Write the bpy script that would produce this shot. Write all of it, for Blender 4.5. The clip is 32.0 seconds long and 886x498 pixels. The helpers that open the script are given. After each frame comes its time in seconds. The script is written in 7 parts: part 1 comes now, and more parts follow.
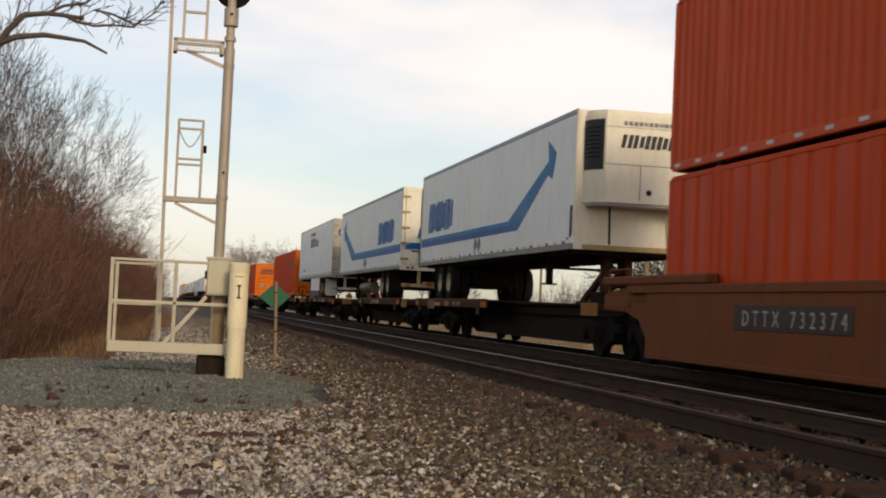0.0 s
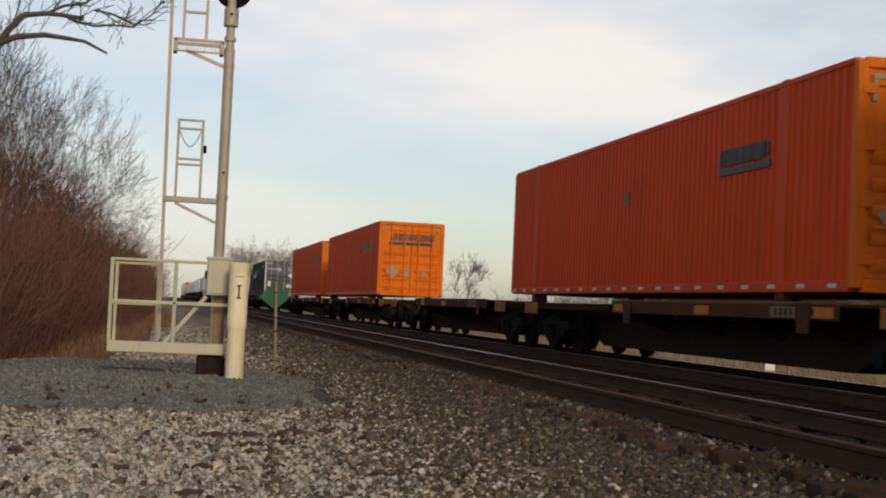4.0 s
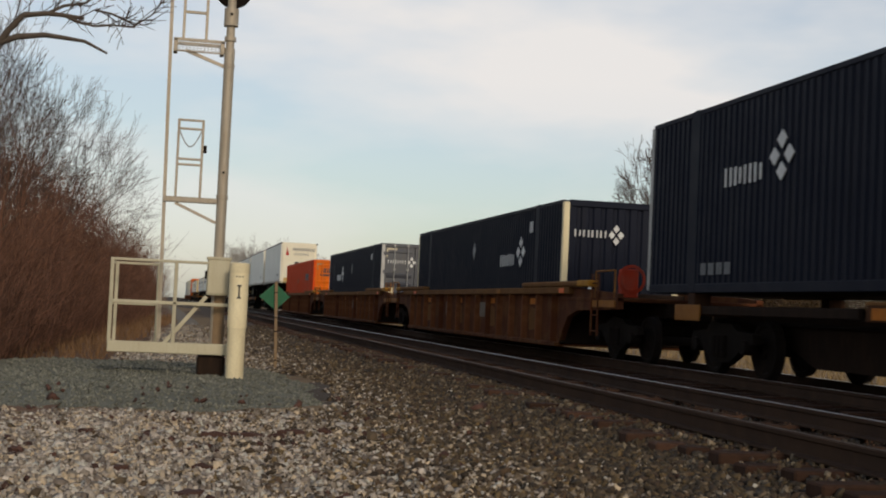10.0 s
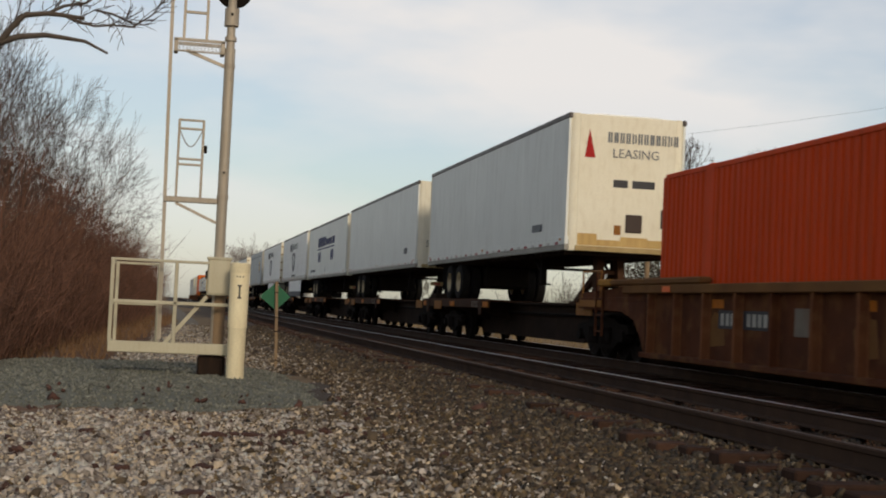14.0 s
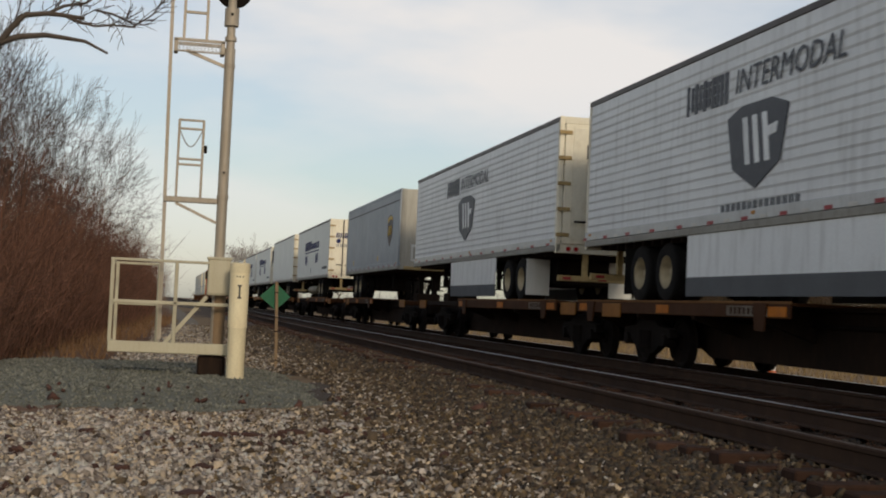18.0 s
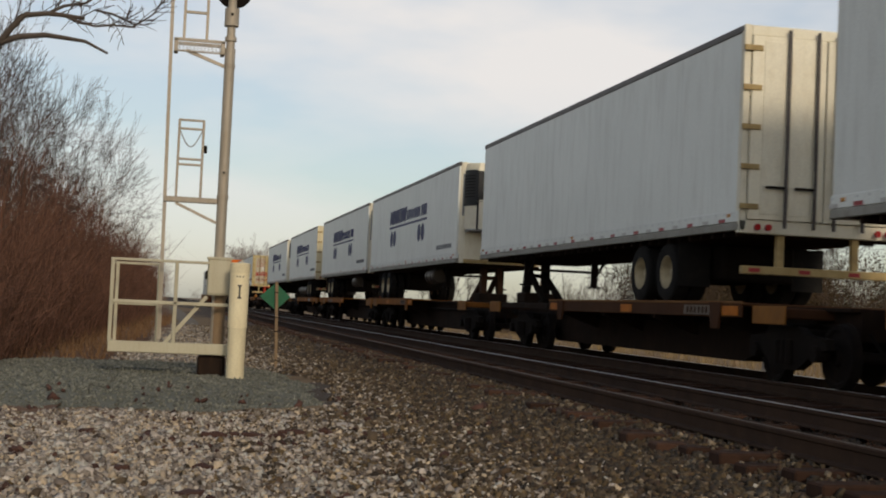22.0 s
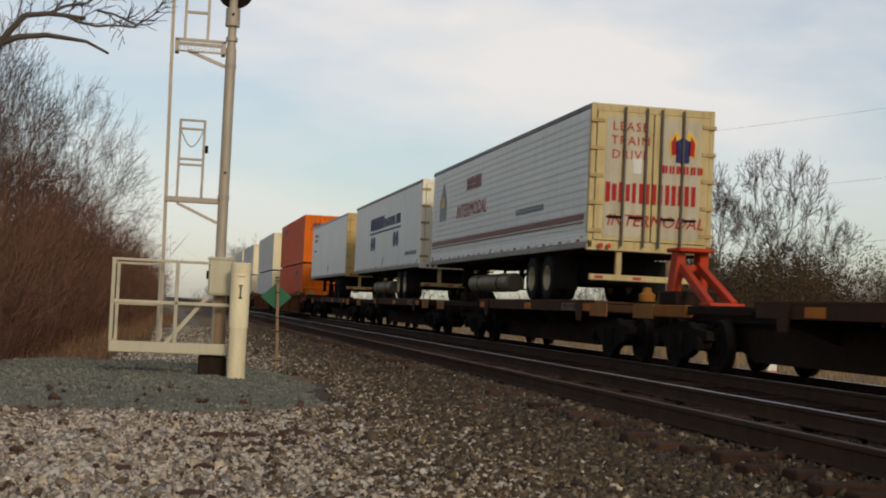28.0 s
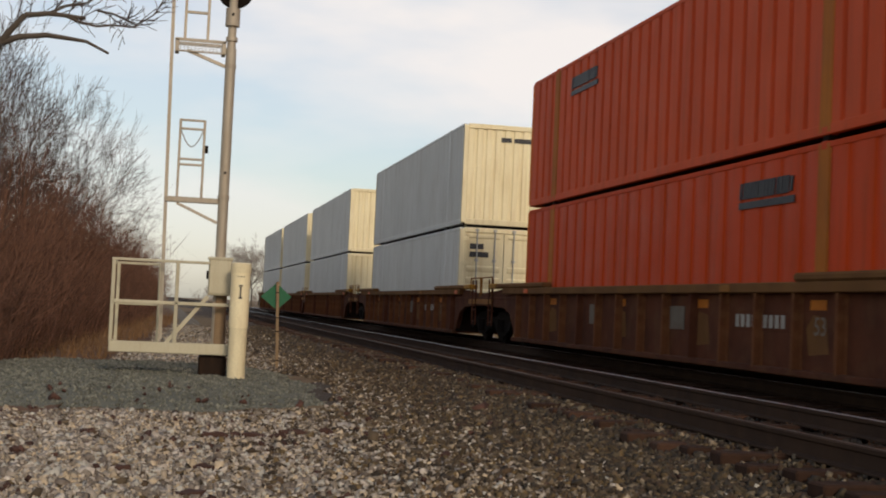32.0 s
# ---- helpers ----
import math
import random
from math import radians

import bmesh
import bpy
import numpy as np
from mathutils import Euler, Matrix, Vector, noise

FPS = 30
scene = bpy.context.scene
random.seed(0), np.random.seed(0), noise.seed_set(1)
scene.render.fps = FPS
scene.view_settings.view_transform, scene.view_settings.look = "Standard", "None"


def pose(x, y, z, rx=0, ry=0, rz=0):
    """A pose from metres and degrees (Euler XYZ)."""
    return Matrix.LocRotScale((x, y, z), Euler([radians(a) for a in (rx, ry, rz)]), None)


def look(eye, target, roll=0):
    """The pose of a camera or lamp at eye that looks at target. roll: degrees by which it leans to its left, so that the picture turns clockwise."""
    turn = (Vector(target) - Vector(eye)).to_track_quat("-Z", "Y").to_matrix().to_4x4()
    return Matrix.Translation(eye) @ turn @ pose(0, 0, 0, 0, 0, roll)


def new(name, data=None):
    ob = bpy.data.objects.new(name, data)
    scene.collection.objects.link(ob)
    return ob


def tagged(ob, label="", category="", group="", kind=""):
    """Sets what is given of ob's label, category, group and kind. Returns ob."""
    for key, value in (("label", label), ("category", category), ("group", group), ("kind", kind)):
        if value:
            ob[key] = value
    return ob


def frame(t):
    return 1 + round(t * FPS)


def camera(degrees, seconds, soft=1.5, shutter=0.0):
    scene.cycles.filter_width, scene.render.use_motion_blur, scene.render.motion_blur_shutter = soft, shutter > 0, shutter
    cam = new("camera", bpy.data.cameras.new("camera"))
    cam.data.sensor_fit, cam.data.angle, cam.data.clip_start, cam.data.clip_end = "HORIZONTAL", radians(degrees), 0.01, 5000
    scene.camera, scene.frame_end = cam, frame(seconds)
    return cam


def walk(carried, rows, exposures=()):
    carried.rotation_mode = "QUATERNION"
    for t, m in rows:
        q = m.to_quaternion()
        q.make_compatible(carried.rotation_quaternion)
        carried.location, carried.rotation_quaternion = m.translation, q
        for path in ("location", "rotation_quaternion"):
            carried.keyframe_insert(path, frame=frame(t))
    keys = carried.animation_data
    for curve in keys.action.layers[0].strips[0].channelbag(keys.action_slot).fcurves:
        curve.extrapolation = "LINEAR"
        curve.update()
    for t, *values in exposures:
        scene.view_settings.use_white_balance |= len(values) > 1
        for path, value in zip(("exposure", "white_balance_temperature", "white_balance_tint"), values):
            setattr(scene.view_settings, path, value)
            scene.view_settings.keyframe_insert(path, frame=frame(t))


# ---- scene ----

# A freight train of spine cars and well cars passes a signal mast.
# z = 0 lies 12 cm over the rails; y runs along the tracks, away from the camera.
EYE = Vector((0.0, 0.0, 0.71))
TILT, LEAN = 2.5527, 2.5922


def aim(turn):
    a, b = radians(turn), radians(TILT)
    way = Vector((math.sin(a) * math.cos(b), math.cos(a) * math.cos(b), math.sin(b)))
    return look(EYE, EYE + way * 10, LEAN)


cam = camera(36.69, 32.0, soft=1.95, shutter=0.12)
walk(cam, [(0.0, aim(11.772)), (9.0, aim(11.772)), (12.0, aim(11.75)), (24.0, aim(11.745)), (27.5, aim(11.705)), (32.0, aim(11.705))],
     exposures=[(0.0, 0.06, 6900, 14.5), (1.2, -0.02, 6780, 11.8), (3.0, -0.06, 6720, 11.5), (6.0, -0.24, 6640, 10.9), (28.0, -0.24, 6640, 10.9), (31.0, -0.30, 6670, 11.3), (32.0, -0.10, 6740, 13)])

# ---- daylight: a low hazy sun behind the camera, beyond the train, and a thinly clouded sky ----
SUN_ELEV, SUN_TURN = 24.0, 171.0
world = bpy.data.worlds.new("sky")
scene.world = world
world.use_nodes = True
wn, wl = world.node_tree.nodes, world.node_tree.links
wn.clear()
w_out = wn.new("ShaderNodeOutputWorld")
sky = wn.new("ShaderNodeTexSky")
sky.sky_type = "NISHITA"
sky.sun_disc = False
sky.sun_elevation, sky.sun_rotation = radians(SUN_ELEV), radians(SUN_TURN)
sky.air_density, sky.dust_density, sky.ozone_density = 1.0, 1.0, 1.0
bg_sky = wn.new("ShaderNodeBackground")
bg_sky.inputs["Strength"].default_value = 0.128
w_tint = wn.new("ShaderNodeVectorMath")
w_tint.operation = "MULTIPLY"
w_tint.inputs[1].default_value = (0.972, 1.004, 1.0)
wl.new(sky.outputs["Color"], w_tint.inputs[0])
w_haze = wn.new("ShaderNodeMapRange")
w_haze.inputs["From Min"].default_value, w_haze.inputs["From Max"].default_value = 0.0, 0.20
w_haze.inputs["To Min"].default_value, w_haze.inputs["To Max"].default_value = 0.78, 1.0
w_dim = wn.new("ShaderNodeVectorMath")
w_dim.operation = "SCALE"
wl.new(w_tint.outputs["Vector"], w_dim.inputs[0])
wl.new(w_haze.outputs["Result"], w_dim.inputs["Scale"])
wl.new(w_dim.outputs["Vector"], bg_sky.inputs["Color"])
bg_cloud = wn.new("ShaderNodeBackground")
bg_cloud.inputs["Color"].default_value = (1.0, 0.974, 0.95, 1)
bg_cloud.inputs["Strength"].default_value = 0.98
w_co = wn.new("ShaderNodeTexCoord")
w_map = wn.new("ShaderNodeMapping")
w_map.inputs["Scale"].default_value = (1.0, 1.0, 3.0)
w_map.inputs["Rotation"].default_value = (0.0, radians(7), radians(20))
w_noise = wn.new("ShaderNodeTexNoise")
w_noise.inputs["Scale"].default_value = 3.1
w_noise.inputs["Detail"].default_value = 5.0
w_noise.inputs["Roughness"].default_value = 0.5
w_ramp = wn.new("ShaderNodeValToRGB")
w_ramp.color_ramp.elements[0].position, w_ramp.color_ramp.elements[1].position = 0.40, 0.62
w_ramp.color_ramp.elements[0].color = (0.34, 0.34, 0.34, 1)
w_ramp.color_ramp.elements[1].color = (0.95, 0.95, 0.95, 1)
w_mix = wn.new("ShaderNodeMixShader")
wl.new(w_co.outputs["Generated"], w_map.inputs["Vector"])
wl.new(w_map.outputs["Vector"], w_noise.inputs["Vector"])
wl.new(w_noise.outputs["Fac"], w_ramp.inputs["Fac"])
w_sep = wn.new("ShaderNodeSeparateXYZ")
w_high = wn.new("ShaderNodeMapRange")
w_high.inputs["From Min"].default_value, w_high.inputs["From Max"].default_value = 0.22, 0.75
w_high.inputs["To Min"].default_value, w_high.inputs["To Max"].default_value = 1.0, 0.12
w_thin = wn.new("ShaderNodeMath")
w_thin.operation = "MULTIPLY"
wl.new(w_co.outputs["Generated"], w_sep.inputs["Vector"])
wl.new(w_sep.outputs["Z"], w_high.inputs["Value"])
wl.new(w_sep.outputs["Z"], w_haze.inputs["Value"])
wl.new(w_ramp.outputs["Color"], w_thin.inputs[0])
wl.new(w_high.outputs["Result"], w_thin.inputs[1])
w_low = wn.new("ShaderNodeMapRange")
w_low.inputs["From Min"].default_value, w_low.inputs["From Max"].default_value = 0.0, 0.17
w_low.inputs["To Min"].default_value, w_low.inputs["To Max"].default_value = 0.40, 1.0
w_gap = wn.new("ShaderNodeMath")
w_gap.operation = "MULTIPLY"
wl.new(w_sep.outputs["Z"], w_low.inputs["Value"])
wl.new(w_thin.outputs["Value"], w_gap.inputs[0])
wl.new(w_low.outputs["Result"], w_gap.inputs[1])
wl.new(w_gap.outputs["Value"], w_mix.inputs["Fac"])
wl.new(bg_sky.outputs["Background"], w_mix.inputs[1])
wl.new(bg_cloud.outputs["Background"], w_mix.inputs[2])
wl.new(w_mix.outputs["Shader"], w_out.inputs["Surface"])

sun_way = Vector((math.sin(radians(SUN_TURN)) * math.cos(radians(SUN_ELEV)), math.cos(radians(SUN_TURN)) * math.cos(radians(SUN_ELEV)), math.sin(radians(SUN_ELEV))))
sun = new("sun", bpy.data.lights.new("sun", "SUN"))
sun.data.energy, sun.data.angle, sun.data.color = 1.9, radians(12.0), (1.0, 0.86, 0.66)
sun.matrix_world = look(sun_way * 50, (0, 0, 0))


# ---- materials ----
def surface(name, colour, second=None, rough=0.6, metal=0.0, size=1.0, amount=0.5, streak=0.0, dirt=None, dirt_amount=0.0, bump=0.15, grain=60.0, vary=0.06, island=False, tones=(), gloss=0.28):
    """Paint, metal, stone, wood: two colours mixed by a broad noise, dirt in streaks or stains, fine grain in the relief, a little change from thing to thing."""
    m = bpy.data.materials.new(name)
    m.use_nodes = True
    n, l = m.node_tree.nodes, m.node_tree.links
    bs = n["Principled BSDF"]
    bs.inputs["Metallic"].default_value = metal
    bs.inputs["Specular IOR Level"].default_value = gloss
    co = n.new("ShaderNodeTexCoord")
    second = second or tuple(c * 0.8 for c in colour)

    def fuzz(scale, detail, stretch=(1, 1, 1)):
        mp = n.new("ShaderNodeMapping")
        mp.inputs["Scale"].default_value = stretch
        nz = n.new("ShaderNodeTexNoise")
        nz.inputs["Scale"].default_value, nz.inputs["Detail"].default_value = scale, detail
        l.new(co.outputs["Object"], mp.inputs["Vector"])
        l.new(mp.outputs["Vector"], nz.inputs["Vector"])
        return nz.outputs["Fac"]

    def ramp(fac, lo, hi, top=1.0):
        r = n.new("ShaderNodeMapRange")
        r.inputs["From Min"].default_value, r.inputs["From Max"].default_value, r.inputs["To Max"].default_value = lo, hi, top
        l.new(fac, r.inputs["Value"])
        return r.outputs["Result"]

    def mix(fac, a, b):
        x = n.new("ShaderNodeMix")
        x.data_type = "RGBA"
        l.new(fac, x.inputs["Factor"])
        for sock, v in ((x.inputs["A"], a), (x.inputs["B"], b)):
            if isinstance(v, tuple):
                sock.default_value = (*v, 1)
            else:
                l.new(v, sock)
        return x.outputs["Result"]

    first = colour
    if tones:
        tone = n.new("ShaderNodeValToRGB")
        tone.color_ramp.interpolation = "CONSTANT"
        while len(tone.color_ramp.elements) < len(tones):
            tone.color_ramp.elements.new(0.5)
        for i, c in enumerate(tones):
            tone.color_ramp.elements[i].position = i / len(tones)
            tone.color_ramp.elements[i].color = (*c, 1)
        l.new(n.new("ShaderNodeNewGeometry").outputs["Random Per Island"], tone.inputs["Fac"])
        first = tone.outputs["Color"]
    col = mix(ramp(fuzz(size, 4), 0.35, 0.7, amount), first, second)
    if dirt:
        stretch = (1, 1, 1) if not streak else (6.0, 6.0, 6.0 / (1 + 12 * streak))
        col = mix(ramp(fuzz(size * 1.7, 5, stretch), 0.48, 0.78, dirt_amount), col, dirt)
    col = mix(ramp(fuzz(grain, 2), 0.3, 0.75, 0.35), col, tuple(c * 0.62 for c in colour))
    hsv = n.new("ShaderNodeHueSaturation")
    rnd = n.new("ShaderNodeNewGeometry").outputs["Random Per Island"] if island else n.new("ShaderNodeObjectInfo").outputs["Random"]
    r = n.new("ShaderNodeMapRange")
    r.inputs["To Min"].default_value, r.inputs["To Max"].default_value = 1 - vary, 1 + vary
    l.new(rnd, r.inputs["Value"])
    l.new(r.outputs["Result"], hsv.inputs["Value"])
    l.new(col, hsv.inputs["Color"])
    l.new(hsv.outputs["Color"], bs.inputs["Base Color"])
    rr = n.new("ShaderNodeMapRange")
    rr.inputs["To Min"].default_value, rr.inputs["To Max"].default_value = max(0.05, rough - 0.12), min(1.0, rough + 0.15)
    l.new(fuzz(size * 3, 3), rr.inputs["Value"])
    l.new(rr.outputs["Result"], bs.inputs["Roughness"])
    if bump:
        b = n.new("ShaderNodeBump")
        b.inputs["Strength"].default_value, b.inputs["Distance"].default_value = bump, 0.02
        l.new(fuzz(grain, 3), b.inputs["Height"])
        l.new(b.outputs["Normal"], bs.inputs["Normal"])
    return m


RUST = (0.16, 0.07, 0.035)
GRIME = (0.10, 0.085, 0.07)
M = {}
M["white_side"] = surface("white_trailer_paint", (0.80, 0.815, 0.76), (0.72, 0.735, 0.685), 0.45, 0, 0.5, 0.6, 0.35, (0.45, 0.43, 0.37), 0.30, 0.05, 40)
# End white, aged and dirty, with the low sun's warmth put into its colour.
M["white_end"] = surface("aged_sunlit_white_paint", (0.82, 0.765, 0.61), (0.75, 0.685, 0.52), 0.5, 0, 0.9, 0.7, 0.15, (0.48, 0.36, 0.19), 0.26, 0.06, 40)
M["alu_side"] = surface("ribbed_aluminium_sheet", (0.82, 0.835, 0.83), (0.71, 0.725, 0.72), 0.42, 0.10, 0.6, 0.6, 0.5, (0.3, 0.29, 0.27), 0.4, 0.06, 50)
M["grey_side"] = surface("blue_grey_trailer_paint", (0.30, 0.34, 0.38), (0.25, 0.28, 0.31), 0.45, 0, 0.6, 0.6, 0.6, (0.16, 0.15, 0.14), 0.35, 0.05, 40)
M["tan_end"] = surface("dull_tan_grey_panel", (0.42, 0.40, 0.34), (0.34, 0.32, 0.27), 0.5, 0, 0.8, 0.6, 0.4, GRIME, 0.3, 0.05, 40)
M["alu"] = surface("aluminium_trim", (0.55, 0.56, 0.56), (0.42, 0.42, 0.41), 0.4, 0.6, 2, 0.6, 0.3, GRIME, 0.3, 0.05, 60)
M["dark_rail"] = surface("dark_roof_rail", (0.085, 0.075, 0.07), (0.14, 0.12, 0.11), 0.5, 0.3, 2, 0.6, 0, GRIME, 0.2, 0.05, 60)
M["orange"] = surface("orange_container_paint", (0.65, 0.064, 0.006), (0.54, 0.052, 0.005), 0.6, 0, 0.5, 0.7, 0.7, (0.22, 0.045, 0.008), 0.4, 0.06, 45, gloss=0.14)
M["red_orange"] = surface("faded_red_container_paint", (0.70, 0.100, 0.028), (0.58, 0.082, 0.024), 0.62, 0, 0.5, 0.7, 0.7, (0.30, 0.062, 0.022), 0.4, 0.06, 45, gloss=0.14)
# Same orange as the sides, yellowed in its colour for the sunlit ends.
M["orange_end"] = surface("sunlit_orange_end_paint", (0.74, 0.158, 0.007), (0.58, 0.112, 0.006), 0.6, 0, 0.8, 0.7, 0.7, (0.30, 0.08, 0.015), 0.5, 0.06, 45, gloss=0.14)
M["dull_cream"] = surface("yellowed_reflective_strip", (0.56, 0.50, 0.36), (0.44, 0.38, 0.26), 0.6, 0, 4, 0.6, bump=0)
M["dull_white"] = surface("worn_reflective_strip", (0.34, 0.25, 0.13), (0.24, 0.18, 0.10), 0.6, 0, 4, 0.6, bump=0)
M["navy"] = surface("navy_container_paint", (0.0075, 0.0100, 0.0210), (0.0105, 0.0130, 0.0240), 0.6, 0, 0.6, 0.7, 0.7, (0.024, 0.024, 0.027), 0.3, 0.06, 45, gloss=0.12)
M["slate"] = surface("slate_grey_door_paint", (0.040, 0.046, 0.062), (0.060, 0.064, 0.078), 0.38, 0, 0.8, 0.7, 0.5, (0.10, 0.075, 0.05), 0.3, 0.05, 45, gloss=0.5)
M["galv"] = surface("galvanised_steel", (0.42, 0.42, 0.41), (0.32, 0.32, 0.31), 0.5, 0.55, 2, 0.6, 0.3, RUST, 0.15, 0.08, 60)
M["cream"] = surface("cream_container_paint", (0.66, 0.66, 0.62), (0.56, 0.56, 0.52), 0.5, 0, 0.5, 0.7, 0.7, (0.32, 0.25, 0.16), 0.35, 0.06, 45)
# Warm sunlight on the ends is mixed into this cream, besides the stains.
M["cream_end"] = surface("stained_sunlit_cream_paint", (0.78, 0.69, 0.46), (0.68, 0.58, 0.35), 0.5, 0, 0.8, 0.7, 0.8, (0.40, 0.24, 0.08), 0.38, 0.06, 45)
M["spine"] = surface("grimy_car_steel", (0.0205, 0.0140, 0.0108), (0.0320, 0.0195, 0.0130), 0.9, 0, 1.2, 0.7, 0.3, (0.064, 0.034, 0.0185), 0.3, 0.15, 40, gloss=0.06)
M["deck"] = surface("dark_rusty_deck", (0.060, 0.028, 0.015), (0.036, 0.019, 0.012), 0.8, 0, 0.9, 0.8, 0.3, (0.10, 0.045, 0.018), 0.4, 0.15, 40, gloss=0.12)
M["deck_orange"] = surface("rusty_orange_deck_paint", (0.32, 0.118, 0.020), (0.20, 0.072, 0.017), 0.75, 0, 1.1, 0.8, 0.3, (0.045, 0.025, 0.017), 0.6, 0.15, 40, gloss=0.12)
M["khaki_end"] = surface("dirty_khaki_door_paint", (0.52, 0.42, 0.21), (0.40, 0.31, 0.14), 0.55, 0, 1.1, 0.8, 0.6, (0.20, 0.12, 0.045), 0.55, 0.06, 40, gloss=0.2)
M["tank_steel"] = surface("dull_tank_metal", (0.10, 0.085, 0.07), (0.07, 0.06, 0.05), 0.5, 0.6, 1.5, 0.7, 0, GRIME, 0.4, 0.06, 50)
M["deck_mid"] = surface("rusty_brown_deck_paint", (0.082, 0.034, 0.014), (0.050, 0.022, 0.011), 0.8, 0, 0.9, 0.8, 0.3, (0.032, 0.019, 0.013), 0.5, 0.15, 40, gloss=0.12)
M["amber_end"] = surface("amber_stained_door_paint", (0.55, 0.38, 0.15), (0.44, 0.28, 0.09), 0.55, 0, 0.9, 0.8, 0.6, (0.24, 0.11, 0.03), 0.5, 0.06, 40, gloss=0.2)
M["orange_patch"] = surface("orange_reflective_patch", (0.52, 0.165, 0.014), (0.36, 0.105, 0.012), 0.6, 0, 4, 0.7, 0, RUST, 0.4, 0.05, 50, gloss=0.15)
M["bright_tank"] = surface("grimy_tan_tank", (0.21, 0.175, 0.11), (0.13, 0.108, 0.07), 0.5, 0.1, 1.0, 0.8, 0, GRIME, 0.6, 0.06, 50, gloss=0.15)
M["dark_leaf"] = surface("dark_evergreen_leaves", (0.030, 0.036, 0.018), (0.045, 0.042, 0.02), 0.85, 0, 0.5, 0.8, bump=0, vary=0.5, island=True)
M["yellow_plate"] = surface("worn_yellow_paint", (0.30, 0.125, 0.022), (0.20, 0.08, 0.02), 0.65, 0, 3, 0.7, 0.3, RUST, 0.4, 0.1, 60, gloss=0.15)
M["well"] = surface("rusty_brown_well_car_paint", (0.112, 0.038, 0.016), (0.060, 0.023, 0.013), 0.85, 0, 1.6, 0.9, 0, (0.23, 0.115, 0.040), 0.55, 0.15, 40, gloss=0.1)
M["well_red"] = surface("red_brown_well_car_paint", (0.20, 0.062, 0.019), (0.155, 0.048, 0.017), 0.7, 0, 0.8, 0.7, 0.6, (0.09, 0.036, 0.018), 0.45, 0.1, 40, gloss=0.12)
M["guide_yellow"] = surface("worn_safety_yellow", (0.46, 0.22, 0.022), (0.30, 0.13, 0.02), 0.65, 0, 3, 0.8, 0, RUST, 0.5, 0.1, 60, gloss=0.15)
M["chord"] = surface("dusty_tan_top_chord", (0.20, 0.098, 0.035), (0.125, 0.058, 0.024), 0.85, 0, 1.5, 0.8, 0, RUST, 0.5, 0.12, 40, gloss=0.1)
M["black_iron"] = surface("black_cast_iron", (0.0105, 0.0083, 0.0070), (0.0165, 0.0120, 0.0092), 0.9, 0.0, 3, 0.7, 0, (0.030, 0.019, 0.0125), 0.3, 0.15, 50, gloss=0.07)
M["wheel_steel"] = surface("wheel_steel", (0.0120, 0.0094, 0.0082), (0.0185, 0.0130, 0.0100), 0.85, 0.0, 4, 0.6, 0, (0.030, 0.017, 0.0105), 0.3, 0.1, 60, gloss=0.08)
M["bumper"] = surface("dirty_tan_bumper_paint", (0.46, 0.34, 0.16), (0.30, 0.20, 0.08), 0.6, 0, 3, 0.7, 0, (0.10, 0.06, 0.03), 0.5, 0.06, 50, gloss=0.15)
M["rail_grime"] = surface("grimy_grey_bottom_rail", (0.36, 0.345, 0.30), (0.25, 0.235, 0.20), 0.6, 0.1, 1.2, 0.7, 0.2, (0.13, 0.105, 0.08), 0.5, 0.06, 50, gloss=0.15)
M["skirt_grey"] = surface("grey_skirt_rubber", (0.13, 0.135, 0.14), (0.10, 0.105, 0.11), 0.7, 0, 1.5, 0.6, bump=0.05, gloss=0.15)
M["rubber"] = surface("tyre_rubber", (0.0130, 0.0122, 0.0118), (0.021, 0.019, 0.017), 0.9, 0, 3, 0.5, 0, (0.045, 0.038, 0.030), 0.3, 0.1, 80, gloss=0.1)
M["rim"] = surface("dirty_cream_steel_rim", (0.52, 0.44, 0.29), (0.36, 0.29, 0.17), 0.55, 0.05, 4, 0.6, 0, GRIME, 0.5, 0.08, 60)
M["tape_red"] = surface("red_reflective_tape", (0.33, 0.030, 0.034), None, 0.4, 0, 4, 0.4, bump=0)
M["tape_white"] = surface("white_reflective_tape", (0.55, 0.53, 0.49), None, 0.4, 0, 4, 0.4, bump=0)
M["blue_mark"] = surface("blue_livery", (0.008, 0.105, 0.33), (0.010, 0.13, 0.38), 0.5, 0, 0.7, 0.7, bump=0, gloss=0.15)
M["teal_mark"] = surface("teal_livery_shade", (0.012, 0.20, 0.40), (0.010, 0.13, 0.34), 0.5, 0, 0.7, 0.7, bump=0, gloss=0.15)
M["dark_blue"] = surface("dark_blue_livery", (0.012, 0.018, 0.095), (0.020, 0.027, 0.11), 0.5, 0, 2, 0.6, bump=0, gloss=0.15)
M["black_mark"] = surface("black_marking", (0.03, 0.03, 0.035), (0.05, 0.05, 0.055), 0.5, 0, 3, 0.5, bump=0)
M["grey_mark"] = surface("grey_marking", (0.16, 0.17, 0.18), (0.24, 0.25, 0.26), 0.5, 0, 3, 0.5, bump=0)
M["white_mark"] = surface("white_marking", (0.70, 0.71, 0.70), (0.55, 0.55, 0.54), 0.5, 0, 3, 0.5, bump=0)
M["faded_red_mark"] = surface("sun_faded_red_marking", (0.42, 0.14, 0.13), (0.52, 0.30, 0.28), 0.6, 0, 9, 0.6, bump=0, gloss=0.12)
M["faded_grey_mark"] = surface("sun_faded_grey_marking", (0.20, 0.20, 0.21), (0.34, 0.34, 0.34), 0.6, 0, 9, 0.6, bump=0, gloss=0.12)
